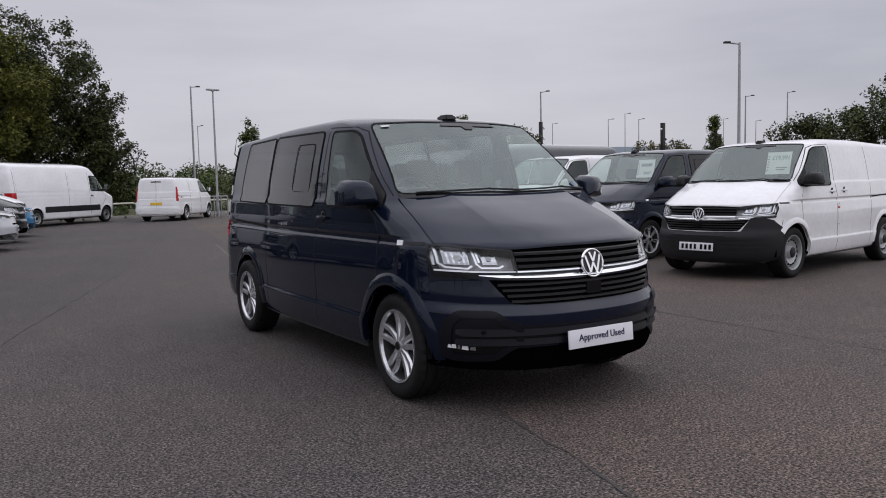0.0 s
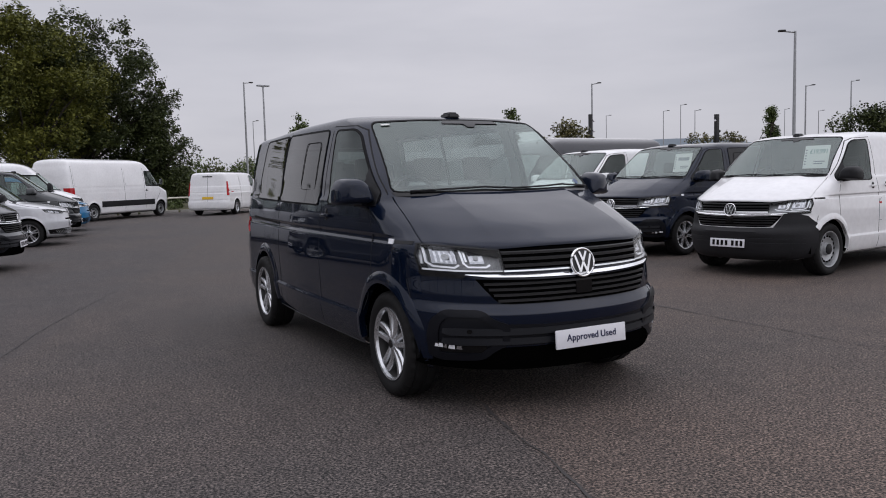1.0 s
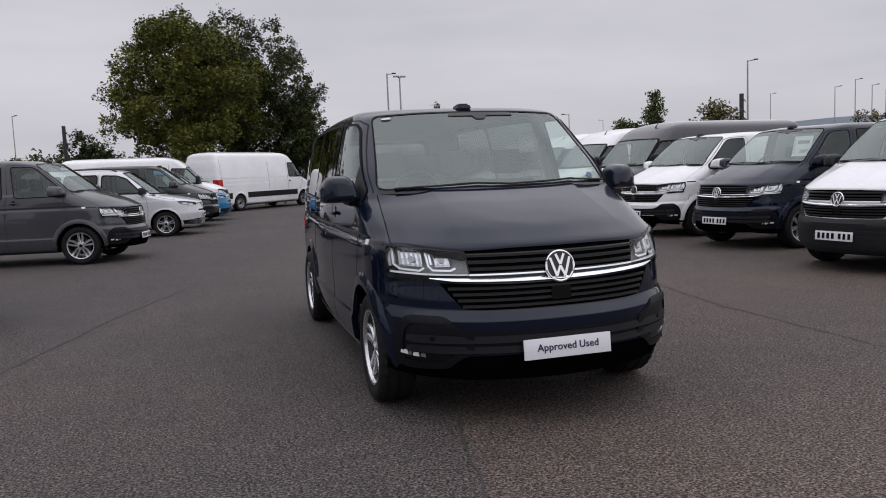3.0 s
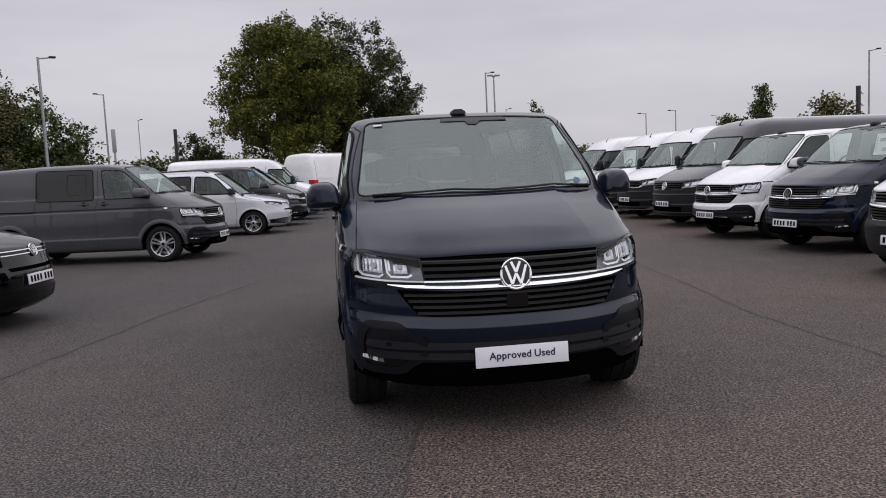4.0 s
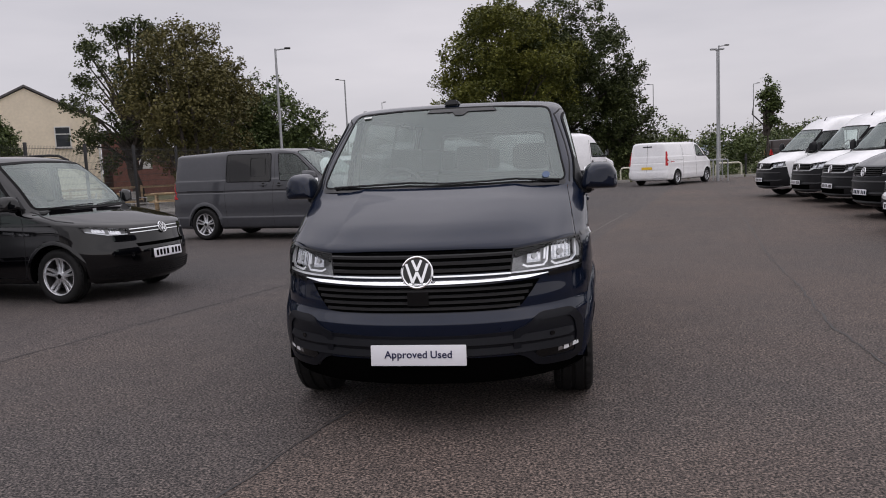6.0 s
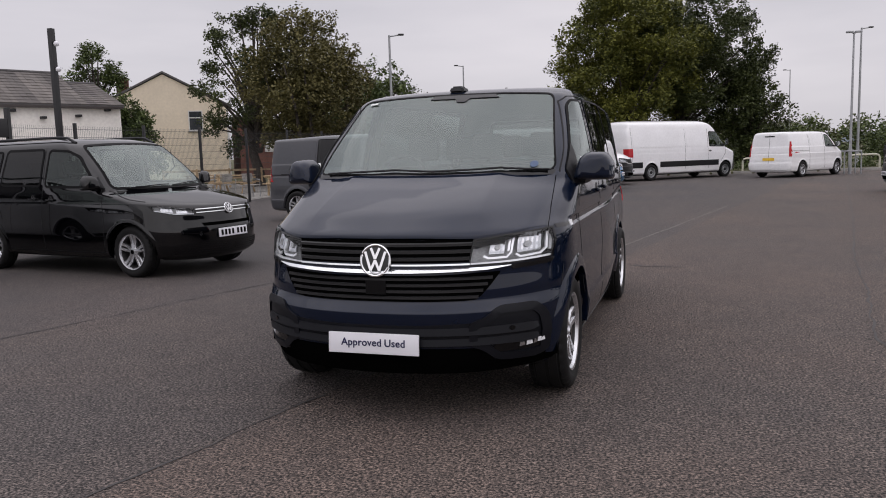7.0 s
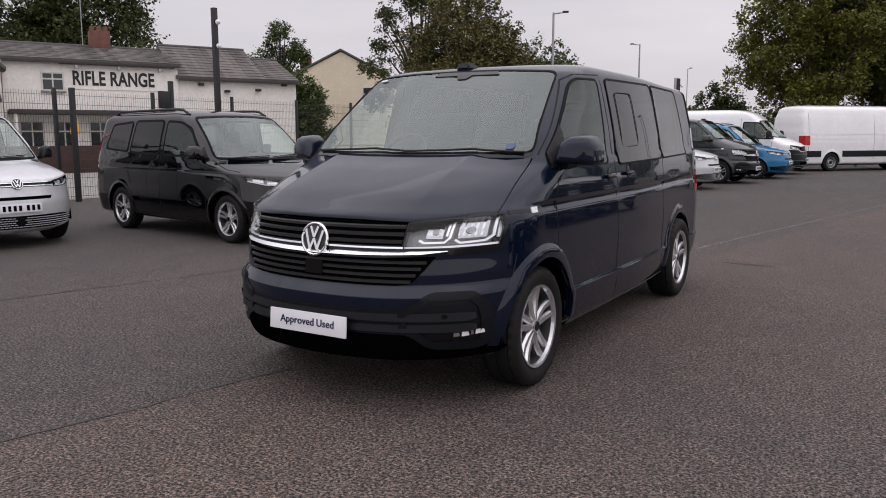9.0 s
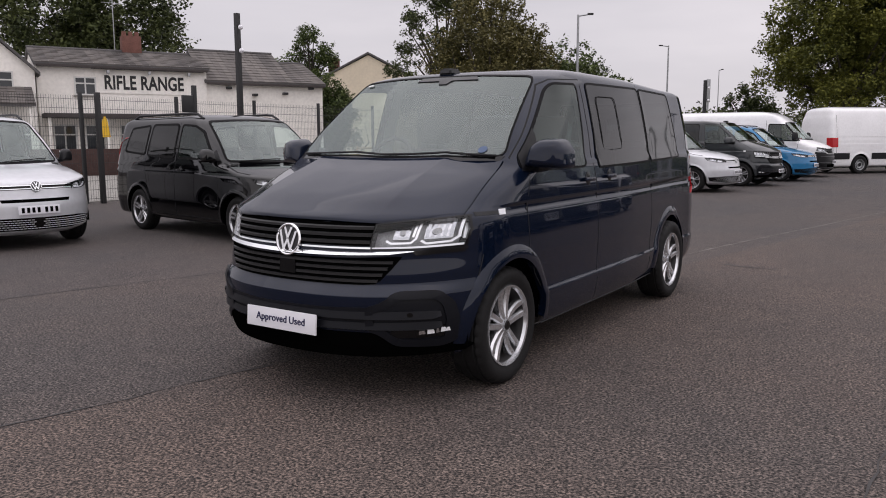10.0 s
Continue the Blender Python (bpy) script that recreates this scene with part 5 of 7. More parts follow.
def small_van(name, m, colour, label, rims="ten", group="", glazed=True, roofbars=True, lower=None):
    """A small van with slim headlights, nose at the origin towards -y."""
    M, bvh = "cd", CD_BVH
    root = thing(name, m, label, "van", group)
    holes = [("F", CD_SCREEN), ("L", CD_DOOR), ("R", CD_DOOR), ("L", CD_MID), ("R", CD_MID), ("L", CD_REAR), ("R", CD_REAR)]

    def body():
        bm = shell(CADDY_LEVELS, 6, nf=36, ns=90, taper=CD_TAPER)
        for side, poly in holes:
            cut(bm, side, rounded(poly, .05))
        for q in (CD_LAMP, mirrored(CD_LAMP)):
            cut(bm, "F", grow(q, -.004))
        for y in (.87, 3.625):
            cut_round(bm, y, .325, .385)
        return bm
    b = piece(M, "body", "body", body, colour, root, "painted steel body", sharp=50)
    cabin(M, CADDY_LEVELS, root, (1.10, 1.60, .98, 1.10, .78), (.70, .35, 4.2, .36), holes, 10, CD_TAPER)
    seats(M, root, [(-.38, 2.3, .5), (.38, 2.3, .5), (0, 3.1, 1.2)], .52)
    window(M, "screen", bvh, root, "F", CD_SCREEN, SCREEN, .02, name="windscreen")
    for side in "LR":
        s = 1 if side == "L" else -1
        window(M, "door" + side, bvh, root, side, CD_DOOR, PANE, .025)
        window(M, "mid" + side, bvh, root, side, CD_MID, PRIVACY, .025)
        window(M, "rear" + side, bvh, root, side, CD_REAR, PRIVACY, .025)
        for key, path in (("a", [(1.34, 1.12), (1.30, .95), (1.28, .70), (1.30, .40), (1.34, .28)]), ("b", [(2.43, 1.66), (2.43, 1.10), (2.46, .80), (2.44, .28)]), ("c", [(3.36, 1.15), (3.38, .95), (3.30, .72)]), ("d", [(2.45, .98), (3.9, 1.02)]), ("e", [(.62, .95), (.85, .98), (1.05, 1.03), (1.25, 1.09)])):
            piece(M, f"gap{key}{side}", "panel_gap", lambda: strip(bvh, side, path, .007, .0015, .004), SEAM, b)
        handle(M, bvh, root, side, 2.27, .98, colour)
        handle(M, bvh, root, side, 2.62, .99, colour)
        piece(M, "sill" + side, "sill", lambda: strip(bvh, side, [(1.28, .275), (3.24, .275)], .07, .006, .012), PLASTIC, root)
        for y in (.87, 3.625):
            flare(M, bvh, root, side, y, .325, .378, .425, colour, .008)
            wheelhouse(M, root, .56 if s > 0 else -.87, .87 if s > 0 else -.56, y, .325, .40)
            wheel(M, rims, root, s * .785, y, .325, .105, .216)
        piece(M, "sail" + side, "mirror_base", lambda: drape(bvh, side, [(1.30, 1.12), (1.44, 1.27), (1.52, 1.14)], .012, .02), PLASTIC, root)
        side_mirror(M, root, s, (1.00, 1.42, 1.20), (.20, .12, .18), PLASTIC if colour is not BLACK else colour, (.86, 1.42, 1.13))
        if roofbars:
            def bar():
                bm, pts = bmesh.new(), []
                for y in np.linspace(2.0, 4.05, 14):
                    p, n = onto(bvh, "T", (s * .655, y))
                    pts.append(p + Vector((0, 0, .045 if 2.05 < y < 4.0 else .0)))
                tube(bm, pts, .018, 8)
                return bm
            piece(M, "roofbar" + side, "roof_rail", bar, PLASTIC, root)
    lamp(M, "hl", bvh, root, CD_LAMP,
         [([(.56, .795), (.56, .845), (.66, .860), (.67, .80)], LAMP_CHROME), ([(.70, .81), (.70, .865), (.79, .88), (.79, .83)], LAMP_CHROME), ([(.50, .778), (.50, .789), (.70, .798), (.83, .845), (.84, .835), (.70, .785)], DRL)])
    g = piece(M, "grille", "grille", lambda: drape(bvh, "F", [(-.49, .785), (0, .785), (.49, .785), (.49, .842), (0, .85), (-.49, .842)], .003, .01), GLOSS_BLACK, root, "slim black grille with two chrome lines")
    for k, z in enumerate((.795, .835)):
        piece(M, f"line{k}", "chrome_strip", lambda: strip(bvh, "F", [(-.48, z), (0, z + .003), (.48, z)], .010, .012, .012), CHROME, g)
    badge(M, bvh, root, .822, .066)
    piece(M, "slot", "intake", lambda: drape(bvh, "F", [(-.42, .625), (.42, .625), (.44, .665), (-.44, .665)], .003, .01), DARK, root)
    low = piece(M, "low", "lower_grille", lambda: drape(bvh, "F", [(-.80, .30), (-.45, .262), (.45, .262), (.80, .30), (.84, .40), (.55, .425), (-.55, .425), (-.84, .40)], .004, .01), GLOSS_BLACK, root)

    def mesh_cells():
        bm = bmesh.new()
        for r in range(5):
            z = .285 + r * .028
            for c in range(-17, 18):
                x = c * .044 + (.022 if r % 2 else 0)
                if abs(x) > .74 or (abs(x) < .06 and z > .31):
                    continue
                p, n = onto(bvh, "F", (x, z))
                box(bm, (-.017, -.012, -.004), (.017, 0, .004), Matrix.Translation(p))
        return bm
    tagged(piece(M, "cells", "grille_mesh", mesh_cells, lower or colour, low), kind="stuff")
    plate(root, .525, -.012)
    for s, sn in ((1, "l"), (-1, "r")):
        f = (lambda q: q) if s == 1 else mirrored
        piece(M, "tail" + sn, "rear_light", lambda: drape(bvh, "B", f([(.70, .85), (.70, 1.45), (.80, 1.45), (.86, .85)]), .008, .012), REDLAMP, root)
    wipers(M, bvh, root, [[(-.66, 1.11), (-.3, 1.125), (-.05, 1.13)], [(0, 1.115), (.3, 1.135), (.6, 1.15)]])
    return root


# ---- large van ----
CR_LAMP = [(.545, .935), (.555, 1.085), (.75, 1.115), (.90, 1.135), (.93, 1.0), (.80, .945)]
CR_BVH = {}


def large_van(name, m, colour, label, length=5.986, group="", lower=None):
    """A tall panel van, nose at the origin towards -y."""
    M = f"cr{length:.1f}"
    levels, wb = crafter_levels(length), 3.64 if length < 6.5 else 4.49
    if M not in CR_BVH:
        CR_BVH[M] = BVHTree.FromBMesh(shell(levels, 6, nf=28, ns=70, taper=.02))
    bvh = CR_BVH[M]
    root = thing(name, m, label, "van", group)
    screen = [(-.88, 1.47), (-.4, 1.445), (0, 1.44), (.4, 1.445), (.88, 1.47), (.78, 2.085), (.3, 2.10), (0, 2.105), (-.3, 2.10), (-.78, 2.085)]
    door = [(1.02, 1.40), (1.06, 1.50), (1.50, 2.02), (2.02, 2.04), (2.02, 1.42)]
    holes = [("F", screen), ("L", door), ("R", door)]

    def body():
        bm = shell(levels, 5, nf=32, ns=100, taper=.02)
        for side, poly in holes:
            cut(bm, side, rounded(poly, .05))
        for q in (CR_LAMP, mirrored(CR_LAMP)):
            cut(bm, "F", grow(q, -.004))
        for y in (1.0, 1.0 + wb):
            cut_round(bm, y, .35, .42)
        return bm
    b = piece(M, "body", "body", body, colour, root, "painted steel body", sharp=50)
    cabin(M, levels, root, (.95, 1.40, 1.25, 1.42, .88), (.78, .4, length - .3, .42), holes, 10, .02)
    seats(M, root, [(-.48, 2.0, .5), (.35, 2.0, .9)], .80)

    def bulk():
        bm = bmesh.new()
        box(bm, (-.80, 2.2, .5), (.80, 2.24, 2.3))
        return bm
    piece(M, "bulkhead", "bulkhead", bulk, TRIM, root)
    window(M, "screen", bvh, root, "F", screen, SCREEN, .025, name="windscreen")
    for side in "LR":
        s = 1 if side == "L" else -1
        window(M, "door" + side, bvh, root, side, door, PANE, .03)
        for key, path in (("a", [(1.0, 1.37), (1.02, 1.10), (1.25, .80), (1.42, .60), (1.46, .40)]), ("b", [(2.12, 2.20), (2.12, 1.1), (2.10, .42)]), ("c", [(3.50, 2.20), (3.50, .45)]), ("d", [(length - .25, 2.25), (length - .25, .6)])):
            piece(M, f"gap{key}{side}", "panel_gap", lambda: strip(bvh, side, path, .010, .002, .005), SEAM, b)
        rows = [(2.22, 3.42), (3.58, length - .33)]
        for k, (y0, y1) in enumerate(rows):
            pan = rounded([(y0, 1.42), (y0, 2.12), (y1, 2.12), (y1, 1.42)], .08)
            piece(M, f"pressing{k}{side}", "side_pressing", lambda: drape(bvh, side, pan, .010, .012, .12), colour, b, sharp=20)
        handle(M, bvh, root, side, 2.0, 1.20, PLASTIC)
        for k, (y0, y1) in enumerate(((1.46, 1.0 + wb - .50), (1.0 + wb + .50, length - .12))):
            piece(M, f"mould{k}{side}", "side_moulding", lambda: drape(bvh, side, [(y0, .56), (y0, .80), (y1, .80), (y1, .56)], .010, .012, .15), PLASTIC, root)
        for y in (1.0, 1.0 + wb):
            flare(M, bvh, root, side, y, .35, .415, .50, colour, .014, .3)
            wheelhouse(M, root, .62 if s > 0 else -.98, .98 if s > 0 else -.62, y, .35, .44)
            wheel(M, "steel", root, s * .89, y, .35, .115, .205)
        piece(M, "sail" + side, "mirror_base", lambda: drape(bvh, side, [(.96, 1.38), (1.06, 1.55), (1.20, 1.42)], .012, .02), PLASTIC, root)
        side_mirror(M, root, s, (1.13, 1.14, 1.58), (.19, .12, .30), PLASTIC, (.96, 1.12, 1.46))
        tl = [(length - .30, 1.02), (length - .30, 1.38), (length - .02, 1.38), (length - .02, 1.02)]
        piece(M, "tail" + side, "rear_light", lambda: drape(bvh, side, tl, .012, .016, .05), REDLAMP, root)
    wrap = [(-.56, .88), (0, .87), (.56, .88), (.66, .93), (.95, .96), (.98, .60), (.96, .36), (.6, .28), (0, .275), (-.6, .28), (-.96, .36), (-.98, .60), (-.95, .96), (-.66, .93)]
    piece(M, "bumper", "bumper", lambda: drape(bvh, "F", wrap, .010, .02, .05), PLASTIC, root, "unpainted black plastic bumper")
    piece(M, "intake", "lower_intake", lambda: drape(bvh, "F", [(-.55, .36), (.55, .36), (.58, .48), (-.58, .48)], .014, .01), DARK, root)
    lamp(M, "hl", bvh, root, CR_LAMP,
         [([(.60, .965), (.60, 1.07), (.70, 1.085), (.70, .965)], LAMP_CHROME), ([(.74, .98), (.74, 1.095), (.86, 1.11), (.86, 1.0)], LAMP_CHROME), ([(.56, .942), (.56, .955), (.80, .962), (.92, 1.01), (.92, 1.0), (.80, .95)], DRL)])
    g = piece(M, "grille", "grille", lambda: drape(bvh, "F", [(-.535, .90), (0, .89), (.535, .90), (.545, 1.08), (0, 1.09), (-.545, 1.08)], .004, .01), DARK, root, "black slatted grille")
    one = slats(bvh, .53, .54, .90, 1.08, 4)
    for k in range(4):
        piece(M, f"slat{k}", "slat", lambda: one(k), SLAT, g)
    badge(M, bvh, root, 1.0, .085)
    plate(root, .52 if M == "cr6.0" else .60, -.034)
    for k, (za, zb) in enumerate(((.80, .765), (.56, .52), (.36, .335))):
        piece(M, f"rib{k}", "bumper_rib", lambda: lip(bvh, [(-.88, za, za - .004), (-.80, za, zb), (0, za - .01, zb - .01), (.80, za, zb), (.88, za, za - .004)], .010, .030), PLASTIC, root)
    wipers(M, bvh, root, [[(-.7, 1.44), (-.3, 1.455), (-.05, 1.47)], [(0, 1.445), (.4, 1.475), (.7, 1.49)]])

    def aerial():
        bm = bmesh.new()
        p, n = onto(bvh, "T", (.35, 1.75))
        tube(bm, [p, p + Vector((.015, .03, .07)), p + Vector((.03, .07, .12))], [.018, .010, .006], 8)
        return bm
    piece(M, "aerial", "roof_aerial", aerial, PLASTIC, root)
    return root


# ---- the other maker's van, seen from behind ----
TC_LEVELS = [(y * 1.012, z if z < 1.2 else 1.2 + (z - 1.2) * .985, s if s < 1.2 else 1.2 + (s - 1.2) * .985, w * 1.035, d, n, e * 1.012, r * .6) for y, z, s, w, d, n, e, r in T6_LEVELS]
TC_BVH = BVHTree.FromBMesh(shell(TC_LEVELS, 6, nf=28, ns=60, taper=.03))


def tailgate_van(name, m, colour, label):
    M, bvh = "tc", TC_BVH
    root = thing(name, m, label, "van")
    door = [(1.30, 1.26), (1.75, 1.72), (2.02, 1.75), (2.05, 1.27)]
    holes = [("F", T6_SCREEN), ("L", door), ("R", door)]

    def body():
        bm = shell(TC_LEVELS, 5, nf=30, ns=90, taper=.03)
        for side, poly in holes:
            cut(bm, side, rounded(poly, .05))
        for y in (1.0, 3.93):
            cut_round(bm, y, .335, .40)
        return bm
    b = piece(M, "body", "body", body, colour, root, "painted steel body", sharp=50)
    cabin(M, TC_LEVELS, root, (1.0, 1.45, 1.12, 1.27, .82), (.76, .35, 4.7, .38), holes, 16, .03)

    def bulk():
        bm = bmesh.new()
        box(bm, (-.74, 2.2, .5), (.74, 2.24, 1.8))
        return bm
    piece(M, "bulkhead", "bulkhead", bulk, TRIM, root)
    window(M, "screen", bvh, root, "F", T6_SCREEN, SCREEN, .02, name="windscreen")
    for side in "LR":
        s = 1 if side == "L" else -1
        window(M, "door" + side, bvh, root, side, door, PANE, .03)
        for key, path in (("b", [(2.15, 1.82), (2.15, 1.0), (2.13, .32)]), ("c", [(3.38, 1.8), (3.38, .35)]), ("d", [(3.4, 1.10), (4.7, 1.12)])):
            piece(M, f"gap{key}{side}", "panel_gap", lambda: strip(bvh, side, path, .010, .002, .005), SEAM, b)
        for y in (1.0, 3.93):
            flare(M, bvh, root, side, y, .335, .395, .46, colour, .012)
            wheelhouse(M, root, .60 if s > 0 else -.92, .92 if s > 0 else -.60, y, .335, .42)
            wheel(M, "seven", root, s * .86, y, .335, .11, .205)
        side_mirror(M, root, s, (1.10, 1.28, 1.36), (.22, .13, .24), PLASTIC, (.92, 1.3, 1.27))
        pan = rounded([(2.3, 1.30), (2.3, 1.72), (3.3, 1.74), (3.3, 1.31)], .06)
        piece(M, "pressing" + side, "side_pressing", lambda: drape(bvh, side, pan, .008, .01, .1), colour, b, sharp=20)
        f = (lambda q: q) if s == 1 else mirrored
        piece(M, "tail" + side, "rear_light", lambda: drape(bvh, "B", f([(.86, .88), (.83, 1.50), (.865, 1.50), (.945, 1.05), (.945, .88)]), .012, .016, .04), REDLAMP, root)
    piece(M, "split", "panel_gap", lambda: strip(bvh, "B", [(0, .55), (0, 1.80)], .010, .003, .005), SEAM, b)
    piece(M, "rearbump", "bumper", lambda: drape(bvh, "B", [(-.93, .34), (.93, .34), (.94, .62), (.5, .60), (-.5, .60), (-.94, .62)], .03, .04), colour, root)
    piece(M, "vent", "high_brake_light", lambda: drape(bvh, "B", [(-.22, 1.70), (.22, 1.70), (.22, 1.745), (-.22, 1.745)], .012, .012), GLOSS_BLACK, root)
    piece(M, "rearplate", "number_plate", lambda: drape(bvh, "B", [(-.26, .72), (.26, .72), (.26, .83), (-.26, .83)], .012, .01), YELLOW, root)
    return root


YELLOW = material("yellow_plate", (0.75, 0.48, 0.03), 0.4)

# the dark blue van in the middle of the yard
hero = medium_van("van", pose(0, 0, 0), NAVY, "dark navy passenger van with tinted glass and silver alloys", words="Approved Used")
piece("t6", "blue_sticker", "screen_sticker", lambda: drape(T6_BVH, "F", [(.675 + .024 * math.cos(a), 1.358 + .019 * math.sin(a)) for a in np.linspace(0, math.tau, 18, endpoint=False)], .0065, .002), STICKER, hero)
piece("t6", "white_sticker", "screen_sticker", lambda: drape(T6_BVH, "F", [(-.635, 1.795), (-.575, 1.799), (-.575, 1.809), (-.635, 1.805)], .0065, .002), PAPER, hero)

LEFT, RIGHT = "vans along the fence side", "vans along the open side"
medium_van("van", pose(-3.02, 12.15, 0, 0, 0, 78.5), GREY, "slate grey van with one glazed side bay and silver alloys", "half", group=LEFT)
small_van("van", pose(-1.95, 18.4, 0, 0, 0, 84), SILVER, "bright silver small van with roof rails parked nose out", group=LEFT)
medium_van("van", pose(-1.5, 21.7, 0, 0, 0, 85), DGREY, "dark grey van parked between a silver and a blue van", "half", group=LEFT)
small_van("van", pose(-1.05, 24.9, 0, 0, 0, 85), BLUE, "bright blue small van with roof rails parked nose out", group=LEFT)
large_van("van", pose(-1.0, 28.3, 0, 0, 0, 88), WHITE, "tall white panel van with black bumper, nose out", group=LEFT)
large_van("van", pose(2.56, 36.05, 0, 0, 0, 137), WHITE, "long white panel van with black side mouldings, side on", 6.836)
tailgate_van("van", pose(7.03, 36.28, 0, 0, 0, 145.8), WHITE, "white van seen from behind with tall red rear lights")
small_van("van", pose(-4.14, 5.02, 0, 0, 0, 81.3), BLACK, "glossy black small van with roof rails and alloys", group=LEFT)
small_van("van", pose(-6.95, 2.55, 0, 0, 0, 83), SILVER, "silver small van beside the black one, nose out", group=LEFT)
white_one = medium_van("van", pose(5.34, 3.79, 0, 0, 0, -82.3), WHITE, "white panel van with black bumper and steel wheels", "panel", "black", "steel", "£19,991", mirrors=PLASTIC, group=RIGHT)
piece("t6", "tag_red", "side_label", lambda: strip(T6_BVH, "L", [(2.125, .912), (2.20, .912)], .028, .003, .003), REDLAMP, white_one, "small red side label")
piece("t6", "tag_line", "side_label", lambda: strip(T6_BVH, "L", [(2.195, .975), (2.125, .93), (2.125, .67), (2.20, .67)], .008, .003, .003), PRINT, white_one, "thin grey outline of a label")
medium_van("van", pose(5.87, 6.87, 0, 0, 0, -82.7), NAVY_B, "deep blue panel van with a price sheet inside", "half", "colour", "seven", True, group=RIGHT)
medium_van("van", pose(5.92, 9.5, 0, 0, 0, -83), WHITE, "white van with painted bumper and black insert", "panel", "colour", "five", group=RIGHT)
large_van("van", pose(6.5, 12.6, 0, 0, 0, -83), GREY, "tall dark grey panel van with black bumper", group=RIGHT)
for x, y in ((6.8, 15.6), (6.8, 18.2), (6.5, 21.0)):
    large_van("van", pose(x, y, 0, 0, 0, -83), WHITE, "tall white panel van in a row of alike vans", group=RIGHT)

medium_van("van", pose(18.8, 52, .09, 0, 0, 90), BROWN, "dark brown van far beyond the kerb", "half", "black")

# ---- trees and woods ----


def leaves_mat(name, dark, light, rough=0.6):
    m = bpy.data.materials.new(name)
    m.use_nodes = True
    t = m.node_tree
    b = t.nodes["Principled BSDF"]
    b.inputs["Roughness"].default_value = rough
    b.inputs["Specular IOR Level"].default_value = 0.25
    g = t.nodes.new("ShaderNodeNewGeometry")
    r = t.nodes.new("ShaderNodeValToRGB")
    e = r.color_ramp.elements
    e[0].position, e[0].color = 0.0, (*dark, 1)
    e[1].position, e[1].color = 1.0, (*light, 1)
    c = t.nodes.new("ShaderNodeTexCoord")
    n = t.nodes.new("ShaderNodeTexNoise")
    n.inputs["Scale"].default_value, n.inputs["Detail"].default_value = 0.45, 4
    a = t.nodes.new("ShaderNodeMath")
    a.operation = "MULTIPLY_ADD"
    a.inputs[1].default_value, a.inputs[2].default_value = 0.45, -0.12
    s = t.nodes.new("ShaderNodeMath")
    s.operation = "MULTIPLY_ADD"
    s.inputs[1].default_value = 1.1
    t.links.new(c.outputs["Object"], n.inputs["Vector"])
    t.links.new(g.outputs["Random Per Island"], a.inputs[0])
    t.links.new(n.outputs["Fac"], s.inputs[0])
    t.links.new(a.outputs[0], s.inputs[2])
    off = t.nodes.new("ShaderNodeMath")
    off.operation = "SUBTRACT"
    off.inputs[1].default_value = 0.25
    t.links.new(s.outputs[0], off.inputs[0])
    t.links.new(off.outputs[0], r.inputs["Fac"])
    t.links.new(r.outputs["Color"], b.inputs["Base Color"])
    return m


BARK = material("bark", (0.060, 0.050, 0.042), 0.95, vary=0.4, scale=6, bump=0.8, bump_scale=30)
LEAF_YELLOW = leaves_mat("yellowing_leaves", (0.024, 0.035, 0.009), (0.235, 0.235, 0.042))
LEAF_DARK = leaves_mat("dark_green_leaves", (0.016, 0.026, 0.009), (0.115, 0.135, 0.042))
LEAF_BROWN = leaves_mat("olive_brown_leaves", (0.050, 0.050, 0.018), (0.19, 0.165, 0.058))
LEAF_GREEN = leaves_mat("mid_green_leaves", (0.030, 0.050, 0.016), (0.145, 0.18, 0.055))
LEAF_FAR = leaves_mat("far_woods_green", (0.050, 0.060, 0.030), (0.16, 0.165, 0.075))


def leaf_cloud(rng, centres, radii, count, size, flat=0.75, per=16):
    """Leaf quads in clumps: points in and on balls, turned at random."""
    n = max(1, count // per)
    k = rng.choice(len(centres), n, p=radii ** 2 / (radii ** 2).sum())
    d = rng.normal(size=(n, 3))
    d /= np.linalg.norm(d, axis=1, keepdims=True)
    r = radii[k] * (0.30 + 0.85 * rng.random(n) ** 0.6)
    twig = centres[k] + d * r[:, None] * (1, 1, flat)
    p = twig[rng.integers(0, n, count)] + rng.normal(size=(count, 3)) * size * 1.35
    up = rng.normal(size=(count, 3)) + (0, 0, 1.3)
    a = np.cross(up, rng.normal(size=(count, 3)))
    a /= np.linalg.norm(a, axis=1, keepdims=True)
    b = np.cross(a, up)
    b /= np.linalg.norm(b, axis=1, keepdims=True)
    s = size * (0.6 + 0.8 * rng.random(count))[:, None]
    a, b = a * s, b * s * 0.62
    v = np.stack([p - a, p - b * .9 + a * .1, p + a, p + b], 1).reshape(-1, 3)
    return v.tolist(), np.arange(4 * count).reshape(-1, 4).tolist()


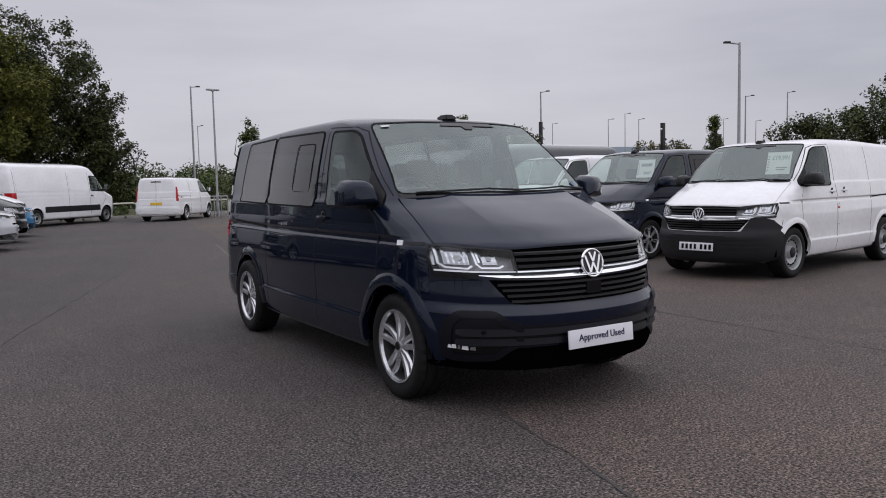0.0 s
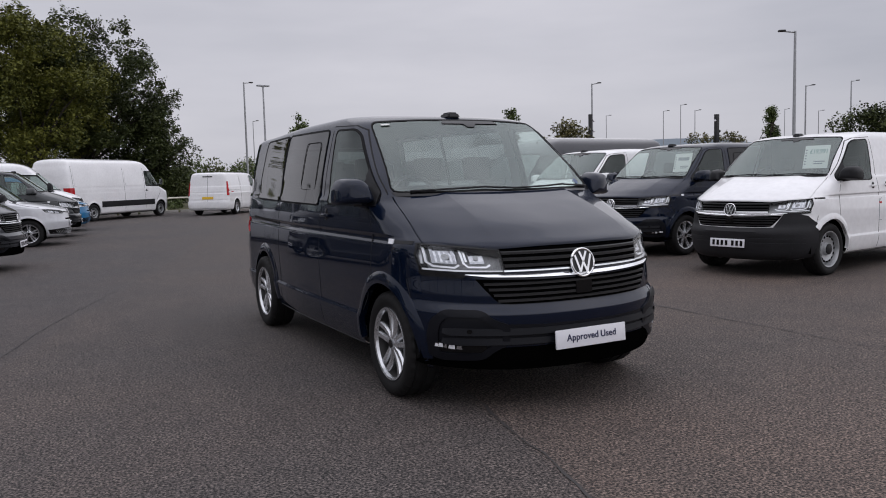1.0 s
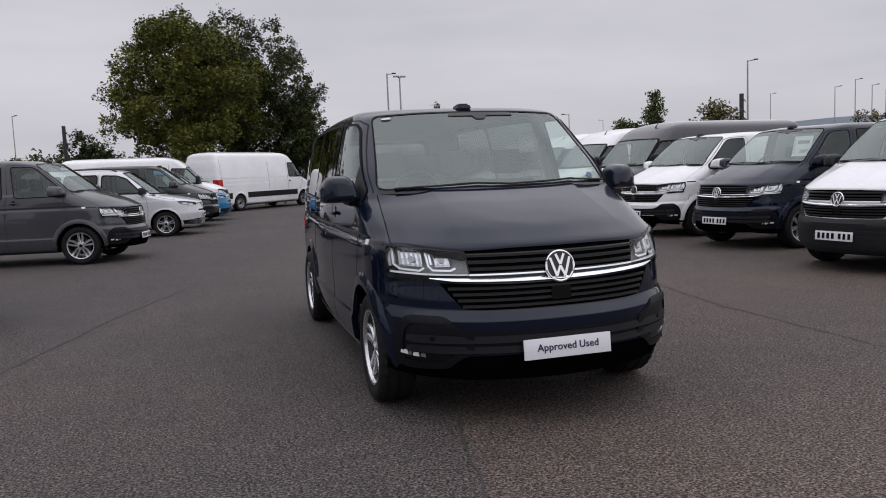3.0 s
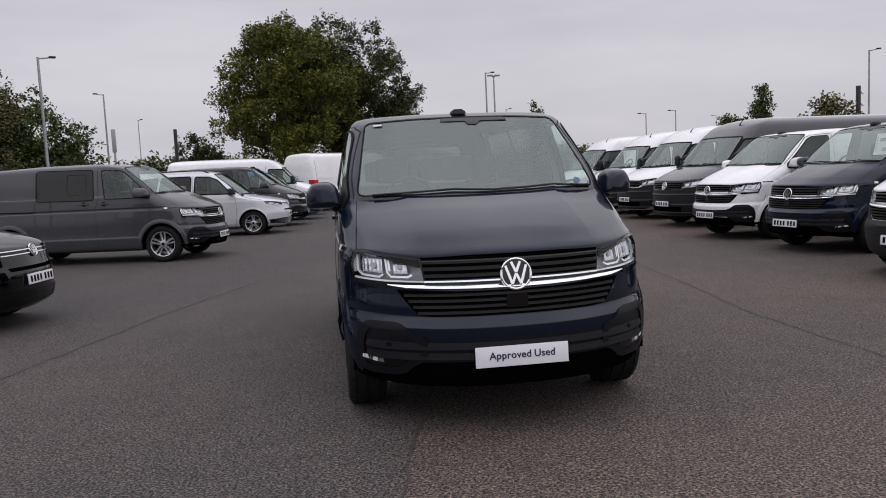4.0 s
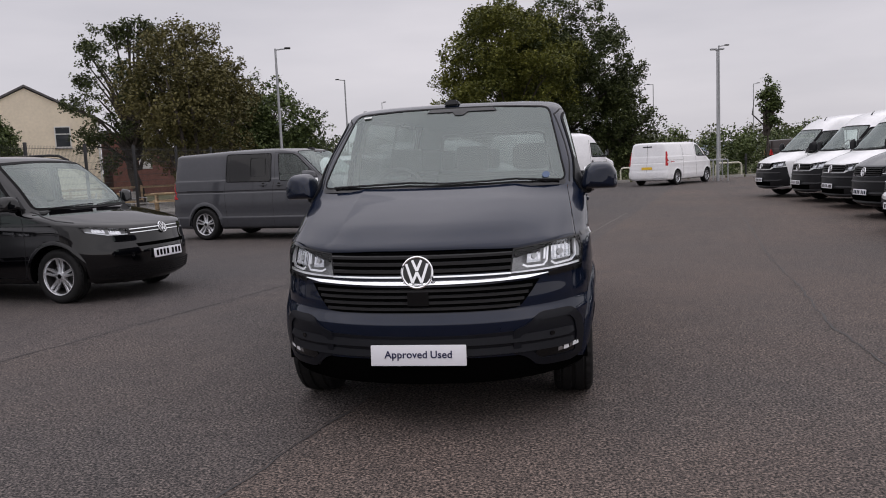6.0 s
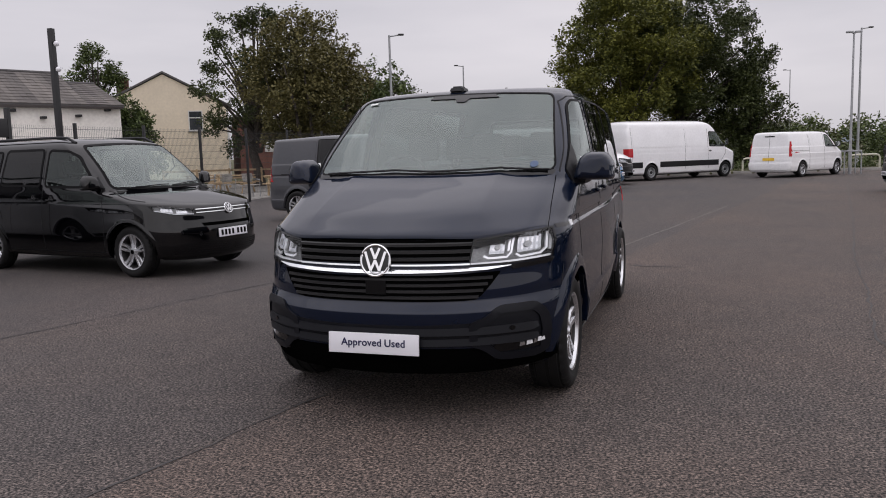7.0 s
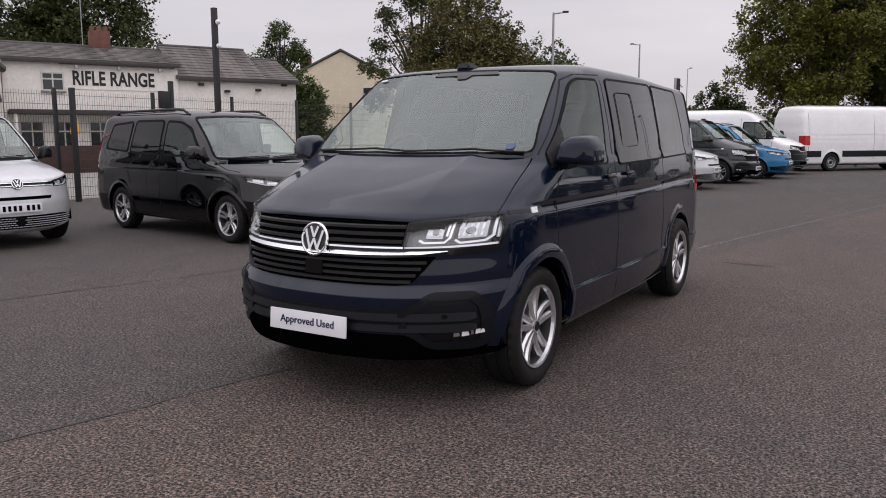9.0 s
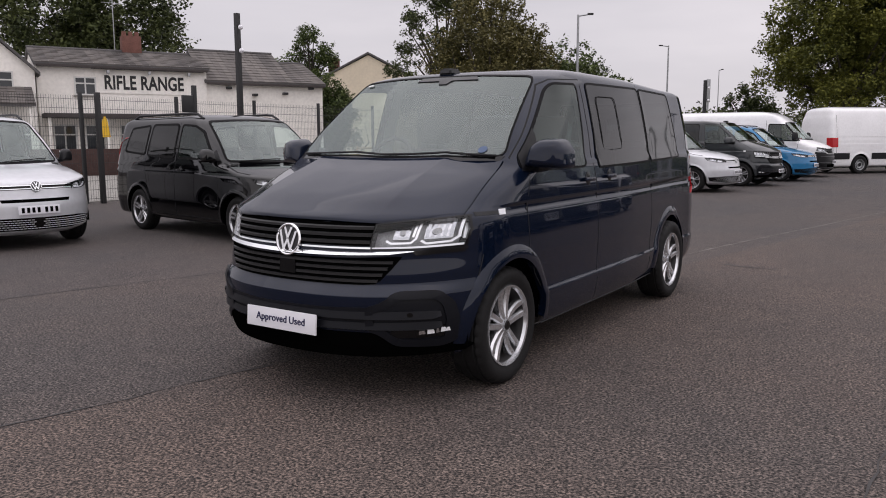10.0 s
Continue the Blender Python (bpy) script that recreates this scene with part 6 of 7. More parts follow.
def tree(name, at, spread, base, top, mat, label, seed, count=12000, size=.16, trunks=1, clumps=45, clump=(.7, 1.5), lean=(0, 0), open_=0.0, trunk_r=.28, cone=0.0):
    """A broad-leaved tree (or, with cone, a pointed one): tapered trunks, limbs that reach into the clumps, and leaf clumps with gaps."""
    rng = np.random.default_rng(seed)
    x, y = at
    root = thing(name, pose(x, y, 0), label, "tree")
    c, mid, half = [], (base + top) / 2, (top - base) / 2
    while len(c) < clumps:
        d = rng.normal(size=3)
        d /= np.linalg.norm(d)
        q = (0.55 + 0.45 * rng.random() ** .5) if rng.random() > .25 else rng.random() * .6
        z = mid + d[2] * half * q
        w = (1 - .25 * max(0, d[2])) * (1 - cone * (z - base) / (top - base))
        c.append((d[0] * spread * q * w + lean[0] * (z - base) / (top - base), d[1] * spread * q * w + lean[1] * (z - base) / (top - base), z))
    c = np.array(c)
    radii = rng.uniform(*clump, len(c))
    bm = bmesh.new()
    for k in range(trunks):
        ox, oy = (rng.normal(0, .5, 2) if trunks > 1 else (0, 0))
        rr = trunk_r / math.sqrt(trunks)
        topz = base + (top - base) * .62
        pts = [(ox, oy, -.1), (ox * 1.1, oy * 1.1, base * .5), (ox * 1.4 + rng.normal(0, .2), oy * 1.4, base), (ox * 2 + rng.normal(0, .5), oy * 2 + rng.normal(0, .5), (base + topz) / 2), (ox * 2.5 + rng.normal(0, .7), oy * 2.5, topz)]
        tube(bm, pts, [rr * 1.3, rr, rr * .85, rr * .55, rr * .2], 9)
    trunk = part("trunk", bm, BARK, root)
    for i in range(min(44, clumps)):
        bm = bmesh.new()
        e = Vector(c[i])
        z0 = base * .8 + (e.z - base) * .35
        s = Vector((rng.normal(0, .12), rng.normal(0, .12), max(base * .6, z0)))
        m = s.lerp(e, .55) + Vector((0, 0, .35))
        tube(bm, [s, s.lerp(m, .5), m, m.lerp(e, .6), e], [.10, .075, .055, .035, .012], 5)
        part("limb", bm, BARK, trunk)
    v, f = leaf_cloud(rng, c, radii * (1 - open_ * .3), count, size)
    crown = raw("crown", v, f, mat, root)
    return root


tree("tree", (-2.6, 44), 4.4, 1.7, 10.9, LEAF_YELLOW, "large broad tree with yellowing green leaves", 3, 92000, .082, 1, 160, (.45, 1.05))
tree("tree", (.4, 47.6), 4.7, 2.0, 11.5, LEAF_DARK, "large dark green broad tree beside the yellowing one", 5, 95000, .082, 1, 165, (.45, 1.05), (.5, 0))
tree("tree", (4.2, 46.5), 2.3, .4, 5.2, LEAF_DARK, "low drooping dark green tree at the yard edge", 6, 18000, .085, 1, 40, (.6, 1.1))
tree("tree", (-20.3, 32.4), 3.1, 1.6, 9.4, LEAF_DARK, "open airy tree with small dark leaves", 8, 24000, .070, 1, 120, (.35, .75), open_=.6)
tree("tree", (-16.2, 30.2), 2.9, 1.5, 8.0, LEAF_BROWN, "dense olive brown tree with several thin trunks", 9, 52000, .070, 6, 100, (.6, 1.1), trunk_r=.34)
tree("tree", (-15.3, 36.9), 3.2, .8, 6.2, LEAF_GREEN, "rounded mid green tree behind the grey van", 10, 36000, .085, 1, 80, (.6, 1.1))
tree("tree", (-44.5, 27.5), 6.0, 3.5, 13.0, LEAF_DARK, "tall dark tree behind the white pub", 11, 40000, .13, 1, 90, (.8, 1.7), trunk_r=.4)
tree("tree", (-37.5, 40.5), 2.4, 3.0, 9.2, LEAF_GREEN, "small green tree behind the pub roof", 12, 14000, .09, 1, 44, (.5, .9), open_=.5)
tree("shrub", (-26.9, 30.7), .95, .3, 4.9, LEAF_GREEN, "tall green evergreen shrub at the end of the pub", 13, 11000, .075, 3, 34, (.4, .7), trunk_r=.12)
tree("shrub", (-26.1, 30.2), 1.0, .2, 3.3, LEAF_GREEN, "bushy green shrub in front of a taller one", 33, 9000, .075, 3, 26, (.4, .7), trunk_r=.10)
tree("sapling", (11.6, 41.6), .5, 2.5, 5.2, LEAF_GREEN, "young slender tree on the verge", 14, 2600, .08, 1, 18, (.22, .42), trunk_r=.06)
tree("sapling", (22.7, 36.0), 1.15, 2.2, 5.5, LEAF_GREEN, "young pointed birch beyond the parked vans", 15, 2600, .075, 1, 30, (.16, .36), trunk_r=.06, cone=.85)
tree("shrub", (22.1, 37.9), 1.0, 1.6, 4.4, LEAF_GREEN, "light green bush beside the young birch", 35, 2200, .08, 2, 16, (.25, .5), trunk_r=.07)
tree("shrub", (-8.9, 50.2), 1.8, .3, 4.5, LEAF_DARK, "low dark bush beside the large tree", 36, 12000, .09, 2, 34, (.45, .8), trunk_r=.1)
tree("sapling", (38.6, 30.6), .95, .8, 5.7, LEAF_GREEN, "narrow young conifer beyond the vans", 16, 5500, .07, 1, 40, (.16, .34), trunk_r=.07, cone=.88)
tree("shrub", (34.0, 30.5), 2.9, .6, 3.8, LEAF_BROWN, "thin straggling bushes beyond the vans", 17, 8000, .07, 3, 28, (.35, .7), trunk_r=.08)
tree("shrub", (24.4, 32.6), 1.5, .8, 4.1, LEAF_BROWN, "dark rounded bush beyond the tall vans", 18, 7000, .08, 2, 26, (.35, .7), trunk_r=.1)


def woods(name, path, low, high, depth, count, size, mat, label, seed):
    """A belt of far trees with an uneven top, as one mass."""
    rng = np.random.default_rng(seed)
    c = []
    for (x0, y0, h0), (x1, y1, h1) in zip(path, path[1:]):
        n = int(math.dist((x0, y0), (x1, y1)) / (size * 4.5)) + 1
        for i in range(n):
            t = rng.random()
            h = (h0 + (h1 - h0) * t) * rng.uniform(low, high)
            for z in np.arange(.3, h, size * 4):
                c.append((x0 + (x1 - x0) * t + rng.normal(0, size * 2), y0 + (y1 - y0) * t + rng.random() * depth, z))
    c = np.array(c)
    v, f = leaf_cloud(rng, c, rng.uniform(size * 3, size * 7, len(c)), count, size, .8, 4)
    ob = raw(name, v, f, mat)
    return tagged(ob, label, "woods", kind="stuff")


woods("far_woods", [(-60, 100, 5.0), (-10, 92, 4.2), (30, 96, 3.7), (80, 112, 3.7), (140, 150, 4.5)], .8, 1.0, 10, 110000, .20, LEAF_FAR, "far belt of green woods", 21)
woods("verge_bushes", [(-12, 46, 2.2), (3, 52, 2.9), (14, 58, 3.3), (30, 66, 3.4), (60, 85, 3.6)], .7, 1.0, 5, 80000, .11, LEAF_GREEN, "rough bushes beyond the verge", 22)
woods("wood_edge", [(58, 37.5, 3.2), (61, 36, 7.4), (63.5, 35, 6.2), (67, 33.5, 8.5), (73, 31.5, 10.8), (95, 28, 12)], .8, 1.0, 6, 150000, .13, LEAF_DARK, "dark wood beyond the white van", 23)
woods("fence_bushes", [(-30, 52, 3.5), (-19, 48, 3.6), (-9, 47, 3.4)], .6, 1.0, 4, 22000, .12, LEAF_DARK, "dark hedge behind the grey van", 24)
woods("weeds", [(-1, 38.2, .5), (6, 40.3, .5), (14, 42.6, .45), (28, 48, .5)], .4, 1.0, 2.5, 12000, .055, LEAF_GREEN, "weeds along the kerb", 25)

# blue grey base colour holds the distance haze over the hills
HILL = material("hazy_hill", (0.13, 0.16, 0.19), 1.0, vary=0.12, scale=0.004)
bm = bmesh.new()
rows = []
for i in range(61):
    a = -.55 + 1.5 * i / 60
    d = 1900
    h = 26 + 10 * math.sin(i * .16) + 8 * math.sin(i * .47 + 1) + 55 * math.exp(-((i - 51) / 9) ** 2)
    x, y = d * math.sin(a), d * math.cos(a)
    rows.append([bm.verts.new((x * k, y * k, z)) for k, z in ((1, -1), (1.1, h * .7), (1.2, h), (1.4, -1))])
for a, b in zip(rows, rows[1:]):
    for j in range(3):
        bm.faces.new((a[j], a[j + 1], b[j + 1], b[j]))
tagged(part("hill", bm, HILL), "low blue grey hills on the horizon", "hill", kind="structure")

# ---- lamp columns and posts ----
GALV = material("galvanised_steel", (0.36, 0.37, 0.38), 0.5, 0.5, vary=0.15, scale=8)
POST = material("black_post_paint", (0.012, 0.012, 0.013), 0.5, vary=0.2)
CREAM = material("cream_rail_paint", (0.62, 0.60, 0.50), 0.5, vary=0.15, scale=5)


def lamp_column(at, height, turn, heads, label, r=.075, guard=False):
    root = thing("street_lamp", pose(*at, 0, 0, 0, turn), label, "lamp", "lamp columns round the yard")
    bm = bmesh.new()
    tube(bm, [(0, 0, -.1), (0, 0, 1.1), (0, 0, 1.25), (0, 0, height * .6), (0, 0, height)], [r * 1.3, r * 1.3, r, r * .85, r * .65], 10)
    part("column", bm, GALV, root)
    for s in heads:
        bm = bmesh.new()
        reach = .08 if len(heads) == 2 else .45
        tube(bm, [(0, 0, height - .06), (s * reach, 0, height)], .035, 6)
        a = part("arm", bm, GALV, root)
        bm = bmesh.new()
        box(bm, (s * (reach + .10) - .14, -.10, height - .02), (s * (reach + .10) + .14, .10, height + .06), pose(0, 0, 0), .03)
        part("lamp_head", bm, POST if len(heads) == 1 else GALV, a)
    if guard:
        for dx, dy in ((-.35, -.35), (.35, -.35), (.35, .35), (-.35, .35)):
            bm = bmesh.new()
            tube(bm, [(dx, dy, -.05), (dx, dy, .95), (dx * .6, dy, 1.05)], .03, 6)
            part("guard_leg", bm, GALV, root)
        bm = bmesh.new()
        tube(bm, [(-.35, -.35, 1.0), (.35, -.35, 1.0), (.35, .35, 1.0), (-.35, .35, 1.0)], .03, 6, True)
        part("guard_rail", bm, GALV, root)
    return root


lamp_column((10.5, 49.7), 8.1, 20, (1,), "grey lamp column with a dark lamp head by the verge")
lamp_column((7.85, 35.4), 6.15, 10, (-1, 1), "grey twin-headed lamp column with a steel guard round its foot", .055, guard=True)
lamp_column((25.8, 18.9), 7.1, 150, (1,), "tall grey lamp column behind the white van")
lamp_column((64, 43), 9.2, 140, (-1,), "grey lamp column far behind the vans")
lamp_column((52, 38.5), 7.9, 140, (-1,), "grey lamp column beyond the white van")
lamp_column((34.4, 43), 8.0, 130, (-1,), "grey lamp column beyond the tall dark van")
lamp_column((-12.4, 31.5), 7.0, 25, (1,), "pale lamp column with a long arm by the trees")
lamp_column((-15.8, 55), 8.0, 25, (-1,), "thin lamp column behind the grey van")
for x, y, h in ((65.5, 79, 9), (62.6, 65.4, 8.4), (64, 64.1, 9.0), (65.1, 63, 8.3), (58, 108, 8), (21, 88, 8.5), (26.4, 60, 5.6), (30, 62, 5.9), (-20, 85, 8.5), (9, 75, 8), (95, 75, 10), (85, 62, 8.5)):
    lamp_column((x, y), h, 140, (-1,) if h > 8.2 else (1,), "thin far lamp column against the sky", .06)


def camera_post(at, height, label, r=.10):
    root = thing("camera_post", pose(*at, 0), label, "post")
    bm = bmesh.new()
    box(bm, (-r, -r, -.1), (r, r, height), None, .01)
    part("post", bm, POST, root)
    for k, z in enumerate((height - .35, height - .95)):
        bm = bmesh.new()
        tube(bm, [(0, 0, z), (.17 * (1 if r < .1 else 1 if k else -1), -.05, z + .02)], .03, 6)
        bk = part("bracket", bm, POST, root)
        bm = bmesh.new()
        bmesh.ops.create_uvsphere(bm, u_segments=12, v_segments=8, radius=.065)
        bmesh.ops.translate(bm, vec=(.19 * (1 if r < .1 else 1 if k else -1), -.06, z - .03), verts=bm.verts)
        part("camera_dome", bm, PLATE if k == 0 or r < .1 else POST, bk)
    return root


camera_post((-13.3, 11.8), 4.7, "tall black square post with white camera dome", .062)
camera_post((-8.1, 37.2), 4.2, "black post with camera brackets behind the vans", .075)
camera_post((33.3, 30.1), 4.7, "black camera post beyond the deep blue van", .105)
camera_post((26.4, 33.15), 4.85, "black camera post beyond the grey van", .085)
mast = thing("flag_mast", pose(-34.5, 134, 0), "pale slim aerial mast far behind the vans", "mast")
bm = bmesh.new()
tube(bm, [(0, 0, -.1), (0, 0, 6), (0, 0, 11)], [.22, .18, .15], 8)
part("pole", bm, GALV, mast)
bm = bmesh.new()
box(bm, (-.32, -.2, 7.2), (.32, .2, 11.0), None, .08)
part("antenna", bm, GALV, mast)


def hoop(a, b, h):
    root = thing("hoop_barrier", pose(0, 0, 0), "cream painted steel hoop barrier on the verge", "barrier", "hoop barriers")
    a, b = Vector((*a, 0)), Vector((*b, 0))
    up = Vector((0, 0, h))
    bm = bmesh.new()
    tube(bm, [a, a + up * .8, a + up * .95 + (b - a) * .04, a + up + (b - a) * .12, b + up + (a - b) * .12, b + up * .95 + (a - b) * .04, b + up * .8, b], .045, 8)
    part("rail", bm, CREAM, root)


hoop((3.55, 39.3), (4.85, 39.7), .72)
hoop((8.7, 40.7), (10.1, 41.1), .75)
hoop((12.6, 42.0), (14.0, 42.5), .75)

bollard = thing("bollard", pose(10.3, 41.0, .05), "slim black post with a round cap by the kerb", "bollard")
bm = bmesh.new()
lathe(bm, [(-.1, .06), (.78, .055), (.80, .085), (.92, .085), (.95, .05), (1.12, .045), (1.15, .001)], 14, "z")
part("post", bm, POST, bollard)

# ---- mesh fence ----
fence = thing("mesh_fence", pose(0, 0, 0), "black welded mesh fence on square posts", "fence")
FX = [(-13.6, -14), (-13.45, -2), (-13.3, 7.2), (-13.2, 12.2), (-12.9, 19.5), (-12.7, 33)]
pts = []
for (x0, y0), (x1, y1) in zip(FX, FX[1:]):
    n = max(1, round(math.dist((x0, y0), (x1, y1)) / 2.5))
    pts += [(x0 + (x1 - x0) * i / n, y0 + (y1 - y0) * i / n) for i in range(n)]
pts.append(FX[-1])
for i, (x, y) in enumerate(pts):
    bm = bmesh.new()
    box(bm, (x - .035, y - .035, -.1), (x + .035, y + .035, 2.45), None, .006)
    part("post", bm, POST, fence)
for a, b in zip(pts, pts[1:]):
    verts, faces = [], []

    def wire(p, q, r):
        d = (Vector(q) - Vector(p)).normalized()
        s = d.cross(Vector((1, 0, 0))).normalized() * r
        o = Vector((r, 0, 0))
        k = len(verts)
        for e in (Vector(p), Vector(q)):
            verts.extend([tuple(e + s), tuple(e + o), tuple(e - s), tuple(e - o)])
        for j in range(4):
            faces.append((k + j, k + (j + 1) % 4, k + 4 + (j + 1) % 4, k + 4 + j))
    n = 42
    for i in range(1, n):
        x, y = a[0] + (b[0] - a[0]) * i / n, a[1] + (b[1] - a[1]) * i / n
        wire((x, y, .05), (x, y, 2.38), .0032)
    for z in np.arange(.1, 2.4, .2):
        wire((*a, z), (*b, z), .004)
    tagged(raw("mesh_panel", verts, faces, POST, fence), kind="stuff")
gate = thing("gate_latch", pose(-13.25, 10.25, 0), "black gate post with a lock box on the fence", "gate post")
bm = bmesh.new()
box(bm, (-.05, -.05, -.1), (.05, .05, 2.75), None, .01)
part("post", bm, POST, gate)
bm = bmesh.new()
box(bm, (-.05, -.36, 2.08), (.05, -.05, 2.5), None, .02)
part("lock_box", bm, POST, gate)

# ---- pub ----
RENDER = material("white_render", (0.88, 0.85, 0.80), 0.9, vary=0.10, scale=0.8, bump=0.15, bump_scale=20)
CREAMWALL = material("cream_render", (0.72, 0.63, 0.49), 0.9, vary=0.08, scale=0.7, bump=0.15, bump_scale=20)
SLATE = material("roof_slate", (0.085, 0.080, 0.080), 0.75, vary=0.35, scale=2.5, bump=0.3, bump_scale=15)
BRICK = material("red_brick", (0.165, 0.074, 0.058), 0.9, vary=0.3, scale=3, bump=0.3, bump_scale=12)
FRAME = material("window_paint", (0.62, 0.62, 0.60), 0.5)
LETTER = material("black_letter_paint", (0.012, 0.012, 0.013), 0.5)
TIMBER = material("weathered_timber", (0.40, 0.29, 0.17), 0.85, vary=0.3, scale=6)
ROOMGLASS = material("window_glass", (0.03, 0.035, 0.04), 0.06)
FASCIA = material("dark_fascia", (0.05, 0.042, 0.040), 0.7, vary=0.2)
YELLOWSIGN = material("yellow_sign", (0.70, 0.42, 0.02), 0.5)
DARKWALL = material("dark_red_wall", (0.055, 0.030, 0.026), 0.9, vary=0.3, scale=4)


def house_window(parent, m, w, h, bars=2):
    def add(name, lo, hi, mat, par):
        bm = bmesh.new()
        box(bm, lo, hi)
        o = part(name, bm, mat, par)
        return o
    win = add("window", (-w / 2, -.02, -h / 2), (w / 2, .02, h / 2), ROOMGLASS, parent)
    win.matrix_basis = m
    for k in range(bars + 1):
        x = -w / 2 + w * k / bars
        add("frame", (x - .03, -.05, -h / 2), (x + .03, .03, h / 2), FRAME, win)
    for z in (-h / 2, h * .15, h / 2):
        add("frame", (-w / 2 - .03, -.048, z - .03), (w / 2 + .03, .028, z + .03), FRAME, win)
    add("sill", (-w / 2 - .08, -.12, -h / 2 - .09), (w / 2 + .08, .02, -h / 2 - .03), CONCRETE, win)
    return win


def slates(parent, a, b, c, d, rows, name="slate_course"):
    """Overlapping slate courses from the eave a-b up to the ridge d-c."""
    a, b, c, d = map(Vector, (a, b, c, d))
    n = (b - a).cross(d - a).normalized()
    if n.z < 0:
        n = -n
    rnd = random.Random(rows)
    for r in range(rows):
        t0, t1 = r / rows, (r + 1.15) / rows
        p0, q0, p1, q1 = a.lerp(d, t0), b.lerp(c, t0), a.lerp(d, min(1, t1)), b.lerp(c, min(1, t1))
        verts, faces = [], []
        cols = max(2, int((q0 - p0).length / .3))
        for k in range(cols):
            u0, u1 = (k + .02 + (r % 2) * .0) / cols, (k + .98) / cols
            h = .035 + rnd.uniform(-.008, .012)
            i = len(verts)
            verts += [tuple(p0.lerp(q0, u0) + n * h), tuple(p0.lerp(q0, u1) + n * h), tuple(p1.lerp(q1, u1) + n * .012), tuple(p1.lerp(q1, u0) + n * .012), tuple(p0.lerp(q0, u0) - n * .01), tuple(p0.lerp(q0, u1) - n * .01)]
            faces += [(i, i + 1, i + 2, i + 3), (i + 4, i + 5, i + 1, i)]
        tagged(raw(name, verts, faces, SLATE_TILE, parent), kind="stuff")


SLATE_TILE = leaves_mat("slate_tiles", (0.080, 0.074, 0.072), (0.21, 0.19, 0.175), 0.8)


def hall(parent, x0, x1, depth, eave, ridge, wall, y0=0.0):
    """Walls and a pitched roof, front at y0, with the ridge along x."""
    bm = bmesh.new()
    box(bm, (x0, y0, -.1), (x1, y0 + .3, eave))
    w = part("wall", bm, wall, parent)
    bm = bmesh.new()
    box(bm, (x0, y0 + depth - .3, -.1), (x1, y0 + depth, eave))
    part("wall", bm, wall, parent)
    for x in (x0, x1 - .3):
        bm = bmesh.new()
        vs = [(y0 + .3, -.1), (y0 + depth - .3, -.1), (y0 + depth - .3, eave), (y0 + depth / 2, ridge - .05), (y0 + .3, eave)]
        lo, hi = [bm.verts.new((x, *v)) for v in vs], [bm.verts.new((x + .3, *v)) for v in vs]
        bm.faces.new(lo)
        bm.faces.new(hi)
        for i in range(5):
            bm.faces.new((lo[i - 1], lo[i], hi[i], hi[i - 1]))
        part("gable_wall", bm, wall, parent)
    bm = bmesh.new()
    o = .25
    vs = [(y0 - o, eave - .08), (y0 + depth / 2, ridge), (y0 + depth + o, eave - .08), (y0 + depth + o, eave - .20), (y0 + depth / 2, ridge - .14), (y0 - o, eave - .20)]
    lo, hi = [bm.verts.new((x0 - .1, *v)) for v in vs], [bm.verts.new((x1 + .1, *v)) for v in vs]
    bm.faces.new(lo)
    bm.faces.new(hi)
    for i in range(6):
        bm.faces.new((lo[i - 1], lo[i], hi[i], hi[i - 1]))
    r = part("roof", bm, SLATE, parent)
    slates(r, (x0 - .1, y0 - o, eave - .075), (x1 + .1, y0 - o, eave - .075), (x1 + .1, y0 + depth / 2, ridge + .005), (x0 - .1, y0 + depth / 2, ridge + .005), 11)
    bm = bmesh.new()
    tube(bm, [(x0 - .1, y0 + depth / 2, ridge + .02), (x1 + .1, y0 + depth / 2, ridge + .02)], .08, 8)
    part("ridge_tiles", bm, SLATE, r)
    bm = bmesh.new()
    box(bm, (x0, y0 - o - .08, eave - .26), (x1, y0 - o, eave - .14), None, .01)
    part("gutter", bm, FASCIA, r)
    return w


TURN_PUB = math.degrees(math.atan2(.907, .422))
pub = thing("pub", pose(-31, 17, 0, 0, 0, TURN_PUB), "white rendered pub with slate roof and black painted sign", "building")
main_wall = hall(pub, -.6, 6.8, 6.0, 4.85, 5.68, RENDER)
hall(pub, 6.8, 11.1, 5.9, 4.30, 5.95, RENDER, .15)
hall(pub, 11.1, 12.9, 5.9, 4.30, 5.50, RENDER, .153)
# the wing that stands forward, gable to the yard
bm = bmesh.new()
vs = [(-4.2, -.1), (-.75, -.1), (-.75, 4.3), (-2.5, 5.9), (-4.2, 4.3)]
lo, hi = [bm.verts.new((x, -1.2, z)) for x, z in vs], [bm.verts.new((x, 2.0, z)) for x, z in vs]
bm.faces.new(lo)
bm.faces.new(hi)
for i in range(5):
    bm.faces.new((lo[i - 1], lo[i], hi[i], hi[i - 1]))
part("wing_wall", bm, RENDER, pub)
for s in (1, -1):
    a, b = (-.55 if s > 0 else -4.4), -2.5
    bm = bmesh.new()
    vs = [(a, 4.10), (b, 5.98), (b, 6.10), (a, 4.24)]
    lo, hi = [bm.verts.new((x, -1.45, z)) for x, z in vs], [bm.verts.new((x, 2.1, z)) for x, z in vs]
    bm.faces.new(lo)
    bm.faces.new(hi)
    for i in range(4):
        bm.faces.new((lo[i - 1], lo[i], hi[i], hi[i - 1]))
    part("wing_roof", bm, SLATE, pub)
house_window(pub, pose(-2.1, -1.22, 3.75), 1.0, .95, 2)
house_window(pub, pose(1.35, -.02, 3.80), .85, .75, 2)
